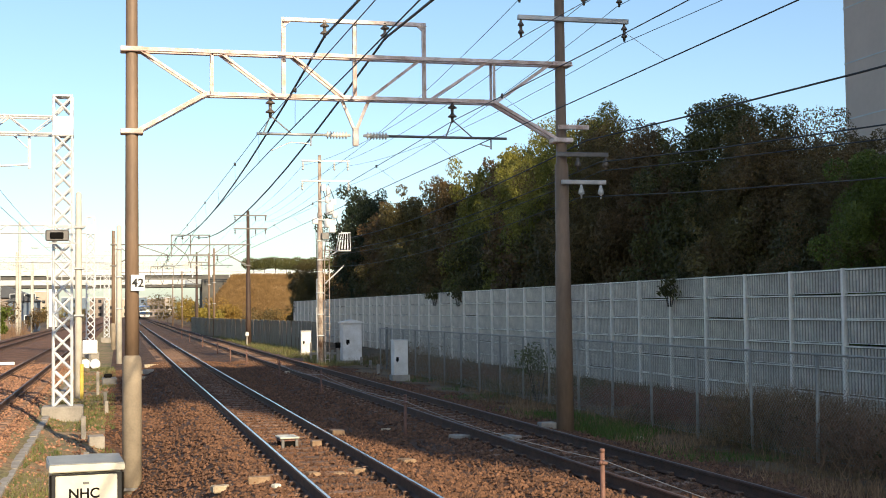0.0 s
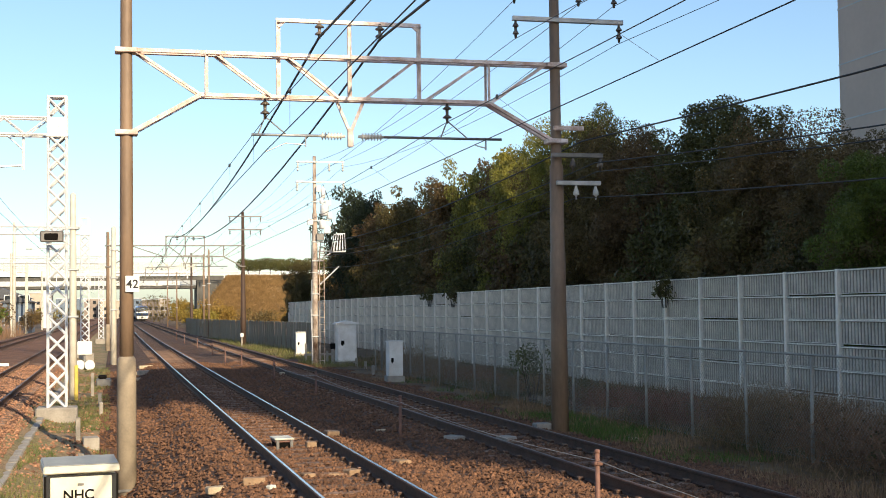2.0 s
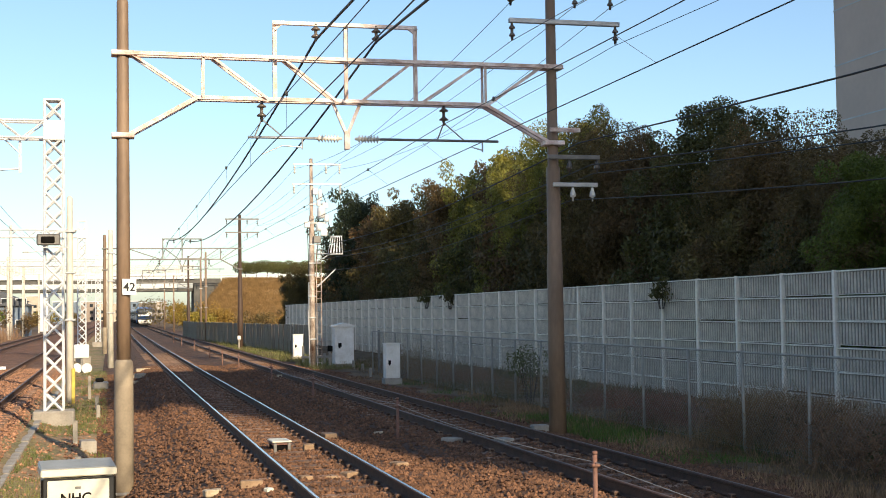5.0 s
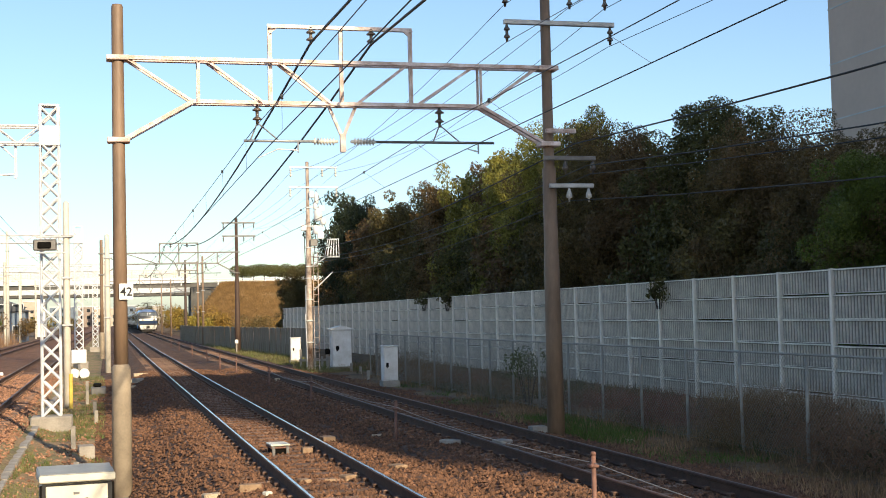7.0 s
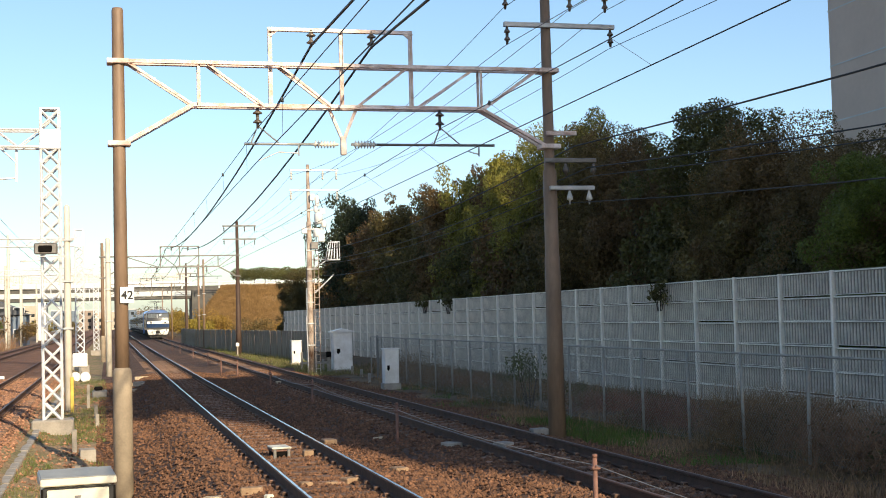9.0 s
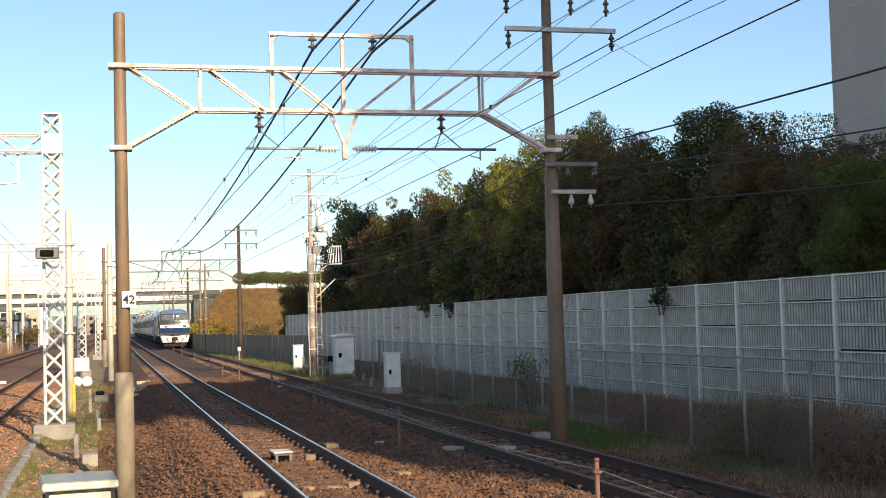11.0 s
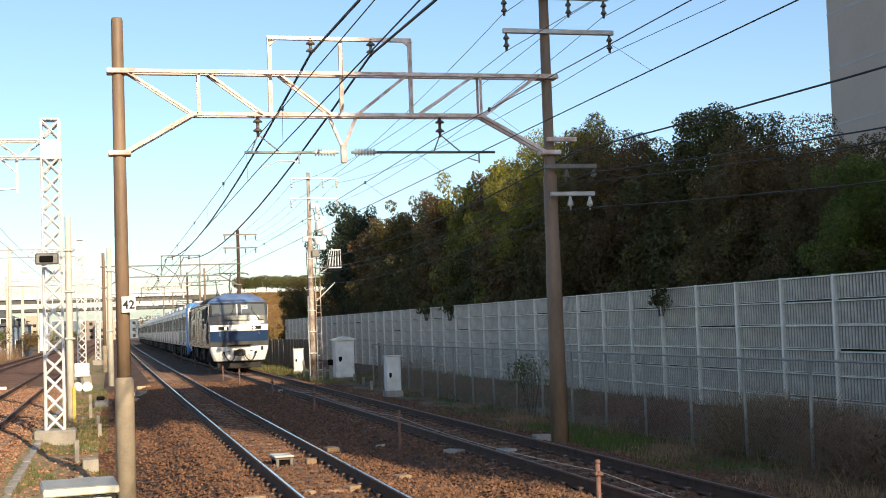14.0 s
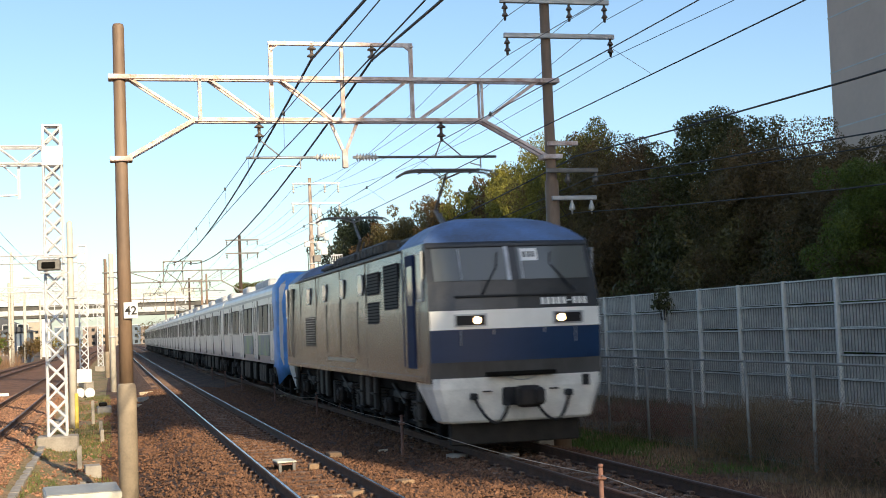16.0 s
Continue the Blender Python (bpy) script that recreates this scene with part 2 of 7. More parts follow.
def lathe(bm, profile, sides=12, m=None, index=0):
    """A turned shape from (radius, height) pairs."""
    rings = [[bm.verts.new((r * math.cos(2 * math.pi * i / sides), r * math.sin(2 * math.pi * i / sides), z)) for i in range(sides)] for r, z in profile]
    fs = []
    for a, b in zip(rings, rings[1:]):
        for i in range(sides):
            j = (i + 1) % sides
            fs.append(bm.faces.new((a[i], a[j], b[j], b[i])))
    fs.append(bm.faces.new(rings[0][::-1]))
    fs.append(bm.faces.new(rings[-1]))
    for f in fs:
        f.material_index = index
    if m is not None:
        bmesh.ops.transform(bm, matrix=m, verts=[v for r in rings for v in r])
    return bm


def swept(profile, stations, closed=True):
    """Verts and faces of a cross-section of (u, z) carried along the line."""
    verts, faces, k = [], [], len(profile)
    for s in stations:
        verts += [tuple(at(s, u, z)) for u, z in profile]
    for i in range(len(stations) - 1):
        for j in range(k if closed else k - 1):
            a, b = i * k + j, i * k + (j + 1) % k
            faces.append((a, b, b + k, a + k))
    if closed:
        faces += [tuple(range(k))[::-1], tuple(range((len(stations) - 1) * k, len(stations) * k))]
    return verts, faces


def span(a, b, step):
    n = max(1, int(round((b - a) / step)))
    return [a + (b - a) * i / n for i in range(n + 1)]


# ---- ground ----
FAR_U = 3.536
LEFT_U, OUTER_U = -5.75, -9.9
PROFILE = [(-900, -0.5), (-120, -0.5), (-30, -0.5), (-16, -0.5), (-12.6, -0.45), (-11.6, -0.2), (-10.6, -0.17), (-9.2, -0.17), (-8.2, -0.22), (-7.4, -0.22), (-6.5, -0.17),
           (-5.0, -0.17), (-4.6, -0.25), (-3.9, -0.5), (-3.3, -0.55), (-2.95, -0.85), (-2.75, -1.1), (-2.5, -1.1), (-2.2, -0.8), (-1.75, -0.5), (-1.3, -0.2), (-0.9, -0.17), (0, -0.19), (0.9, -0.17),
           (1.4, -0.2), (1.8, -0.26), (2.2, -0.2), (2.7, -0.17), (3.5, -0.19), (4.4, -0.17), (4.8, -0.22), (5.2, -0.3), (6.0, -0.32), (7.1, -0.34), (8.5, -0.3), (11, -0.16), (13, 0.0), (20, 0.2),
           (60, 0.2), (150, 0.0), (900, -0.5)]


def ground_z(u, s=0.0):
    if s > 24 and -3.6 < u < -1.5:
        k = min(1, (s - 24) / 5)
        return ground_z(u) * (1 - k) + max(ground_z(u), -0.5) * k
    for (a, za), (b, zb) in zip(PROFILE, PROFILE[1:]):
        if a <= u <= b:
            return za + (zb - za) * (u - a) / (b - a)
    return -0.5


def build_ground():
    us = [u for u, _ in PROFILE]
    fine = []
    for a, b in zip(us, us[1:]):
        n = max(1, int((b - a) / 0.35)) if abs(a) < 13 and abs(b) < 13.1 else 1
        fine += [a + (b - a) * i / n for i in range(n)]
    fine.append(us[-1])
    ss = [-900, -300, -100, -50] + span(-30, 6, 4)[:-1] + span(6, 60, 0.5)[:-1] + span(60, 140, 2)[:-1] + span(140, 420, 8) + [600, 1000, 2500]
    verts = []
    for s in ss:
        for u in fine:
            amp = 0.03 if -13 < u < 13 else 0.0
            amp *= 0.5 if abs(u) < 1.3 or abs(u - FAR_U) < 1.2 else 1.0
            z = ground_z(u, s) + amp * noise.noise((s * 1.3, u * 1.7, 0)) * 1.5
            verts.append(tuple(at(s, u, z)))
    k, faces, index = len(fine), [], []
    for i in range(len(ss) - 1):
        for j in range(k - 1):
            a = i * k + j
            faces.append((a, a + 1, a + 1 + k, a + k))
            u, s = (fine[j] + fine[j + 1]) / 2, ss[i]
            w = 0.5 * noise.noise((s * 0.35, u * 0.8, 3))
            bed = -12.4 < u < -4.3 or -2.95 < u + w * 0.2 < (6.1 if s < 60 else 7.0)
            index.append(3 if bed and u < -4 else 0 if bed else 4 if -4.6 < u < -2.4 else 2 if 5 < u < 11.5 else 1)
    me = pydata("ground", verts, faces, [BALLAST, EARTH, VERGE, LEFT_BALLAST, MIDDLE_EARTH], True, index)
    return tagged(new("ground", me), "stony ground with brown ballast beds and dry verges", "ground", kind="structure")


build_ground()


# ---- tracks ----
RAIL_PROFILE = [(-0.064, -0.153), (0.064, -0.153), (0.064, -0.142), (0.012, -0.125), (0.0085, -0.045), (0.0325, -0.032), (0.0325, -0.008), (0.017, 0.0),
                (-0.017, 0.0), (-0.0325, -0.008), (-0.0325, -0.032), (-0.0085, -0.045), (-0.012, -0.125), (-0.064, -0.142)]


def build_track(u0, label, s0, s1, near0, near1, top):
    road = thing("railway_track", Matrix(), label, "railway track", kind="structure")
    stations = span(s0, min(s1, 120), 1.0) + span(min(s1, 120), s1, 8)[1:]
    for side in (-0.566, 0.566):
        v, f = swept([(u0 + side + a, z) for a, z in RAIL_PROFILE], stations)
        k = len(RAIL_PROFILE)
        index = [1 if j == 7 else 0 for _ in range(len(stations) - 1) for j in range(k)] + [0, 0]
        part("rail", pydata("rail", v, f, [RAIL_SIDE, top], False, index), None, road)
    # concrete sleepers with raised rail seats, and the clips beside the rails
    bm = bmesh.new()
    box(bm, -1.0, 1.0, -0.12, 0.12, -0.30, -0.165, 0.02)
    for x in (-0.566, 0.566):
        box(bm, x - 0.16, x + 0.16, -0.1, 0.1, -0.17, -0.15, 0.008)
        for d in (-0.1, 0.1):
            box(bm, x + d - 0.035, x + d + 0.035, -0.05, 0.05, -0.15, -0.10, 0.012, index=1)
    me = finish("sleeper", bm, [SLEEPER, RAIL_SIDE])
    n = 0
    s = near0
    while s < near1:
        ob = part("sleeper", me, None, road)
        ob.matrix_local = stand(s, u0, 0.0, random.uniform(-0.6, 0.6))
        s += 0.61
        n += 1
    if s < s1:
        v, f = [], []
        while s < min(s1, 260):
            for e in ((-0.12, -1.0), (0.12, -1.0), (0.12, 1.0), (-0.12, 1.0)):
                v.append(tuple(at(s + e[0], u0 + e[1], -0.16)))
            for e in ((-0.14, -1.0), (0.14, -1.0), (0.14, 1.0), (-0.14, 1.0)):
                v.append(tuple(at(s + e[0], u0 + e[1], -0.23)))
            b = len(v) - 8
            f += [(b, b + 1, b + 2, b + 3), (b, b + 4, b + 5, b + 1), (b + 2, b + 6, b + 7, b + 3)]
            s += 0.61
        far = part("far_sleepers", pydata("far_sleepers", v, f, SLEEPER), None, road)
        tagged(far, kind="stuff")
    return road


build_track(0.0, "near railway track with polished rails on brown ballast", -25, 420, 9, 75, RAIL_TOP)
build_track(FAR_U, "far railway track with dull brown rails on ballast", -25, 420, 9, 90, RAIL_TOP_DULL)
build_track(LEFT_U, "railway track with worn rails on brown ballast", -25, 420, 20, 60, RAIL_TOP_DULL)
build_track(OUTER_U, "outer railway track with worn rails on ballast", -25, 420, 60, 61, RAIL_TOP_DULL)


# ---- noise barrier ----
WALL_U, WALL_TOP = 11.0, 2.67


def build_wall():
    wall = thing("noise_barrier", Matrix(), "pale grey ribbed noise barrier of stacked panels between posts", "wall", kind="structure")
    bm = bmesh.new()
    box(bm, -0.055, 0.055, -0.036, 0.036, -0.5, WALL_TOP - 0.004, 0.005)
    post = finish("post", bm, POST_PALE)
    # a panel: flat back in the darker recess colour, proud lip above and below, upright ribs between
    rows, hgt = 6, 0.485
    bm = bmesh.new()
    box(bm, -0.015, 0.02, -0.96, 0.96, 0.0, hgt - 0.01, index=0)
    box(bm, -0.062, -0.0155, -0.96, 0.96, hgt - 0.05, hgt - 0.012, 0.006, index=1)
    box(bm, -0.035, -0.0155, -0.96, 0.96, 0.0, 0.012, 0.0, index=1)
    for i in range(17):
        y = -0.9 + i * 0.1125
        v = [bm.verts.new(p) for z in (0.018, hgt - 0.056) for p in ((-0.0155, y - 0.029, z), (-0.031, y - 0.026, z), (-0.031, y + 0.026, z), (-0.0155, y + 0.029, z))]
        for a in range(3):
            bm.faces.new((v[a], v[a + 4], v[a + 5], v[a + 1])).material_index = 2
    panel = finish("panel", bm, [PANEL_SHADE, PANEL_EDGE, PANEL_RIB])
    s, i = 8.99, 0
    while s < 103:
        ob = part("post", post, None, wall)
        ob.matrix_local = stand(s, WALL_U - 0.03, 0)
        if s < 101:
            for r in range(rows):
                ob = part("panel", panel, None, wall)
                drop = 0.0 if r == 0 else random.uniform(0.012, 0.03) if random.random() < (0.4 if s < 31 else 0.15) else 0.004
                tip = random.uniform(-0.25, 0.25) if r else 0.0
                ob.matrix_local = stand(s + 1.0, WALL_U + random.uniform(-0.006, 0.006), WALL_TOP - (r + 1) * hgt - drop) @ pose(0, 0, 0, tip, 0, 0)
        s += 2.0
    v, f = swept([(WALL_U - 0.12, -0.6), (WALL_U + 0.12, -0.6), (WALL_U + 0.12, -0.22), (WALL_U - 0.12, -0.22)], span(7, 103, 4))
    part("footing", pydata("footing", v, f, CONCRETE), None, wall)


build_wall()


# ---- fence ----
FENCE_U, FENCE_TOP = 7.1, 1.25


MESH_GREY = mat("dull_wire", (0.36, 0.335, 0.29), 0.6, 0.3, vary=0.2)


def build_fence():
    fence = thing("chain_link_fence", Matrix(), "weathered chain-link fence with galvanised posts and top rail", "fence", kind="structure")
    bm = bmesh.new()
    rod(bm, (0, 0, -0.6), (0, 0, FENCE_TOP), 0.027, sides=8)
    post = finish("post", bm, MESH_GREY, True)
    for i in range(21):
        ob = part("post", post, None, fence)
        ob.matrix_local = stand(9.6 + i * 1.97, FENCE_U, 0, random.uniform(-5, 5)) @ pose(0, 0, 0, random.uniform(-0.8, 0.8), random.uniform(-0.8, 0.8), 0)
    for z, r in ((FENCE_TOP, 0.02), (-0.25, 0.004)):
        ring = [(FENCE_U + r * math.cos(k * math.pi / 3), z + r * math.sin(k * math.pi / 3)) for k in range(6)]
        v, f = swept(ring, span(9.6, 49.0, 1.0))
        part("top_rail" if z > 0 else "bottom_wire", pydata("rail", v, f, MESH_GREY if z > 0 else GALV_DARK), None, fence)
    # diagonal wires both ways
    v, f = [], []
    r = 0.0017
    lo, hi = -0.28, FENCE_TOP - 0.02
    s = 8.2
    while s < 49:
        for way in (-1, 1):
            a0, a1 = (s, lo), (s + (hi - lo), hi)
            if way < 0:
                a0, a1 = (s + (hi - lo), lo), (s, hi)
            if max(a0[0], a1[0]) > 49 or min(a0[0], a1[0]) < 9.6:
                continue
            b = len(v)
            for (ss, z) in (a0, a1):
                for du, dz in ((-r, -r), (r, -r), (0, r * 1.2)):
                    v.append(tuple(at(ss, FENCE_U + du + 0.003 * way, z + dz)))
            f += [(b, b + 1, b + 4, b + 3), (b + 1, b + 2, b + 5, b + 4), (b + 2, b, b + 3, b + 5)]
        s += 0.079
    tagged(part("wire_mesh", pydata("wire_mesh", v, f, MESH_GREY), None, fence), kind="stuff")


build_fence()

SHEET = mat("weathered_sheet", (0.25, 0.215, 0.155), 0.7, vary=0.35, scale=1.6, stretch=(1, 1, 0.3))


def build_sheet_fence():
    """Dark upright boards farther down the line."""
    fence = thing("board_fence", Matrix(), "dark weathered board fence beside the line", "fence", kind="structure")
    bm = bmesh.new()
    box(bm, -0.02, 0.02, -0.397, 0.397, -0.5, 1.35, 0.004)
    box(bm, -0.035, -0.021, -0.04, 0.04, -0.5, 1.35, 0.004)
    board = finish("board", bm, SHEET)
    for i in range(100):
        s = 70 + i * 0.8
        ob = part("board", board, None, fence)
        ob.matrix_local = stand(s, max(5.3, 8.1 - 0.05 * (s - 70)) + random.uniform(-0.02, 0.02), -0.03 * random.random(), random.uniform(-1, 1))


build_sheet_fence()


# ---- catenary portals ----
def insulator(bm, top, n=2, r=0.085, down=Vector((0, 0, -1)), gap=0.13):
    """A string of porcelain sheds hanging from top."""
    top = Vector(top)
    q = down.to_track_quat("Z", "Y").to_matrix().to_4x4()
    prof = [(0.02, 0)]
    for i in range(n):
        z = 0.05 + i * gap
        prof += [(0.028, z), (0.04, z + 0.01), (r, z + 0.045), (r * 0.95, z + 0.06), (0.03, z + 0.065)]
    prof += [(0.02, 0.05 + n * gap)]
    return lathe(bm, prof, 12, Matrix.Translation(top) @ q)


POLE_DARK = mat("dark_tarred_pole", (0.07, 0.04, 0.026), 0.7, vary=0.3, scale=2)


def build_portal(s, width, detail, label):
    """Two poles and a truss between them; x runs across the line from the right-hand pole, to the left negative."""
    p = thing("catenary_portal", stand(s, 5.25 if detail else 5.93, 0), label, "catenary portal", "portals over the line")
    g = ground_z(5.25)
    bm = bmesh.new()
    tip = 9.4 if detail else 8.75
    fat = 1.0 if detail else 1.2
    lathe(bm, [(r * fat, z) for r, z in ((0.165, g - 0.5), (0.15, 1.5), (0.14, 3.0), (0.13, 3.02), (0.125, 4.6), (0.1, 4.62), (0.085, tip))], 16)
    part("right_pole", bm, POLE_BROWN if detail else POLE_DARK, p, smooth=True)
    bm = bmesh.new()
    lathe(bm, [(0.118, 1.1), (0.112, 3.6), (0.106, 5.0), (0.098, 7.34), (0.085, 7.38)], 16, Matrix.Translation((-width, 0, 0)))
    part("left_pole", bm, POLE_BROWN, p, smooth=True)
    bm = bmesh.new()
    lathe(bm, [(0.165, -2.0), (0.16, 1.12), (0.15, 1.2), (0.12, 1.24)], 16, Matrix.Translation((-width, 0, 0)))
    part("pole_base", bm, POLE_BASE, p, "thick concrete sleeve round the pole", smooth=True)
    top, low, brace = 6.46, 5.72, 5.05
    paint = STEEL_PALE if detail else GALV_DARK
    a, b = -width + 1.25, -1.3
    # chords and web
    for y in (-0.11, 0.11):
        bars = [((-width - 0.05, y, top), (0.2, y, top), 0.075), ((a, y, low), (b, y, low), 0.075), ((a, y, low), (-width + 0.1, y, brace), 0.07), ((b, y, low), (-0.08, y, brace), 0.07)]
        for q0, q1, w in bars:
            bm = bmesh.new()
            angle_bar(bm, q0, q1, w)
            part("chord", bm, paint, p)
        web = [((-width + 0.12, top), (a, low)), ((a + 0.1, low), (a + 0.1, top)), ((a + 0.22, top), (-5.25, low)), ((-5.0, top), (-4.05, low)), ((-3.6, low), (-2.65, top)), ((-2.5, low), (-1.4, top)), ((b, low), (b, top)), ((b + 0.05, low), (-0.2, top))]
        if width > 9:
            web = web[2:] + [((-width + 0.25, top), (a, low)), ((a, low), (a, top))]
        for (x0, z0), (x1, z1) in web:
            bm = bmesh.new()
            angle_bar(bm, (x0, y, z0), (x1, y, z1), 0.05, 0.008)
            part("web_bar", bm, paint, p)
    for x in (-width, 0):
        for z in (top, brace):
            bm = bmesh.new()
            box(bm, x - 0.19, x + 0.19, -0.15, 0.15, z - 0.05, z + 0.035, 0.012)
            part("clamp", bm, paint, p)
    # raised frame that carries the feeders
    for x in (-5.12, -3.85, -2.58):
        bm = bmesh.new()
        angle_bar(bm, (x, 0, low), (x, 0, 7.1), 0.08, 0.012)
        part("frame_post", bm, paint, p)
    bm = bmesh.new()
    angle_bar(bm, (-5.16, 0, 7.1), (-2.54, 0, 7.1), 0.08, 0.012)
    for x, k in ((-5.12, 1), (-2.58, -1)):
        angle_bar(bm, (x, 0, 6.98), (x + 0.14 * k, 0, 7.1), 0.05, 0.008)
    part("frame_top", bm, paint, p)
    for x in (-4.39, -3.3):
        bm = bmesh.new()
        insulator(bm, (x, 0, 7.1), 2, 0.085)
        part("insulator", bm, PORCELAIN_DARK, p, smooth=True)
    # dropper bracket with the pull-off pipe
    bm = bmesh.new()
    angle_bar(bm, (-4.1, 0, low), (-3.86, 0, 5.15), 0.06)
    angle_bar(bm, (-3.6, 0, low), (-3.84, 0, 5.15), 0.06)
    box(bm, -3.9, -3.8, -0.05, 0.05, 4.87, 5.2, 0.01)
    part("hanger", bm, paint, p)
    for x0, x1 in ((-5.6, -4.4), (-3.25, -1.05)):
        bm = bmesh.new()
        rod(bm, (x0, 0, 5.06), (x1, 0, 5.06), 0.024)
        part("pull_off_pipe", bm, GALV if x0 < -5 else GALV_DARK, p, smooth=True)
    for x0, k in ((-4.4, 1), (-3.25, -1)):
        bm = bmesh.new()
        lathe(bm, [(0.025, 0)] + [q for i in range(7) for q in ((0.03, 0.03 + i * 0.055), (0.075, 0.05 + i * 0.055), (0.03, 0.07 + i * 0.055))] + [(0.025, 0.46)], 10, Matrix.Translation((x0, 0, 5.06)) @ pose(0, 0, 0, 0, 90 * k, 0))
        part("pipe_insulator", bm, PORCELAIN, p, smooth=True)
    for x in (-5.36, -2.07):
        bm = bmesh.new()
        insulator(bm, (x, 0, low - 0.02), 2, 0.085, gap=0.16)
        part("insulator", bm, PORCELAIN_DARK, p, smooth=True)
        bm = bmesh.new()
        rod(bm, (x, 0, 5.38), (x - 0.12, 0, 5.08), 0.012, sides=6)
        rod(bm, (x, 0, 5.38), (x + 0.36, 0, 5.08), 0.012, sides=6)
        part("bridle", bm, GALV_DARK, p)
    for x0, x1, z1 in ((-4.65, -5.36, 4.76), (-1.35, -1.55, 4.95)):
        bm = bmesh.new()
        rod(bm, (x0, 0, 5.06), (x0, 0, 4.86), 0.016, sides=6)
        mid = ((x0 + x1) / 2, 0, 4.92)
        rod(bm, (x0, 0, 4.9), mid, 0.013, sides=6)
        rod(bm, mid, (x1, 0, z1), 0.011, sides=6)
        part("steady_arm", bm, GALV, p)
    # arms on the right-hand pole
    arms = [(7.3, -0.8, 1.28, 0.055, (-0.78, 1.24)), (7.95, -0.85, 1.2, 0.055, (-0.8, 0.45, 1.15))] if detail else [(7.55, -0.95, 1.25, 0.06, (-0.88, 0.5, 1.18)), (8.45, -0.95, 1.25, 0.06, (-0.88, 0.5, 1.18))]
    for z, x0, x1, w, ins in arms:
        bm = bmesh.new()
        box(bm, x0 - 0.04, x1 + 0.04, -0.14, -0.06, z - w, z + w * 0.6, 0.008)
        part("cross_arm", bm, GALV if detail else GALV_DARK, p)
        for x in ins:
            bm = bmesh.new()
            insulator(bm, (x, -0.1, z - w), 2, 0.06, gap=0.14)
            part("insulator", bm, PORCELAIN_DARK, p, smooth=True)
    if detail:
        for z, x0, x1, m in ((5.28, -0.1, 0.48, STEEL_PALE), (4.78, -0.15, 0.85, GALV_DARK), (4.27, -0.06, 0.8, GALV)):
            bm = bmesh.new()
            box(bm, x0, x1, -0.2, -0.13, z - 0.045, z + 0.035, 0.008)
            part("cable_arm", bm, m, p)
        for x, z in ((0.32, 4.22), (0.7, 4.22), (0.26, 4.73), (0.8, 4.73)):
            bm = bmesh.new()
            lathe(bm, [(0.02, 0), (0.03, -0.05), (0.055, -0.12), (0.06, -0.17), (0.02, -0.19), (0.015, -0.26)][::-1], 10, Matrix.Translation((x, -0.165, z)))
            part("bell_insulator", bm, PORCELAIN if z < 4.5 else PORCELAIN_DARK, p, smooth=True)
        # number plate of the pole
        bm = bmesh.new()
        box(bm, -width - 0.02, -width + 0.21, -0.16, -0.15, 2.33, 2.6, 0.003)
        plate = part("number_board", bm, mat("white_board", (0.8, 0.8, 0.78), 0.5, vary=0.1), p, "white board with the black number 42")
        text(plate, "42", 0.2, (-width + 0.095, -0.162, 2.395), (90, 0, 0), RUBBER)
        bm = bmesh.new()
        box(bm, -width - 0.17, -width + 0.3, -0.18, -0.165, -1.02, -0.97, 0.003)
        part("strap", bm, GALV_DARK, p)
    return p


def text(parent, body, size, place, turn, material, name="lettering"):
    cu = bpy.data.curves.new(name, "FONT")
    cu.body, cu.size, cu.extrude, cu.offset, cu.align_x = body, size, 0.001, size * 0.02, "CENTER"
    tmp = bpy.data.objects.new(name, cu)
    me = bpy.data.meshes.new_from_object(tmp)
    bpy.data.objects.remove(tmp)
    me.materials.clear()
    me.materials.append(material)
    ob = new(name, me)
    ob.parent = parent
    ob.matrix_local = pose(*place, *turn)
    return ob


build_portal(23.04, 7.72, True, "steel portal with flaking pale paint on brown poles")
build_portal(88.4, 8.9, False, "distant steel portal on dark poles over two tracks")
build_portal(150.0, 8.9, False, "distant steel portal on dark poles over two tracks")


# ---- wires ----
def wire(name, points, radius, sag, material, label, sides=5, group="overhead wires"):
    """A hanging line through (station, u, z) supports."""
    pts = []
    for i, ((s0, u0, z0), (s1, u1, z1)) in enumerate(zip(points, points[1:])):
        n = 14
        sg = sag[i] if isinstance(sag, (list, tuple)) else sag
        for k in range(n + (i == len(points) - 2)):
            t = k / n
            pts.append(at(s0 + (s1 - s0) * t, u0 + (u1 - u0) * t, z0 + (z1 - z0) * t - 4 * sg * t * (1 - t)))
    v, f = [], []
    for i, p in enumerate(pts):
        d = (pts[min(i + 1, len(pts) - 1)] - pts[max(i - 1, 0)]).normalized()
        x = d.cross(Vector((0, 0, 1))).normalized()
        y = x.cross(d)
        v += [tuple(p + radius * (x * math.cos(2 * math.pi * k / sides) + y * math.sin(2 * math.pi * k / sides))) for k in range(sides)]
    for i in range(len(pts) - 1):
        for k in range(sides):
            a, b = i * sides + k, i * sides + (k + 1) % sides
            f.append((a, b, b + sides, a + sides))
    return tagged(new(name, pydata(name, v, f, material, True)), label, "overhead wire", group, "thing")


def lerp_wire(points, sag, s):
    for (s0, u0, z0), (s1, u1, z1) in zip(points, points[1:]):
        if s0 <= s <= s1:
            t = (s - s0) / (s1 - s0)
            return u0 + (u1 - u0) * t, z0 + (z1 - z0) * t - 4 * sag * t * (1 - t)


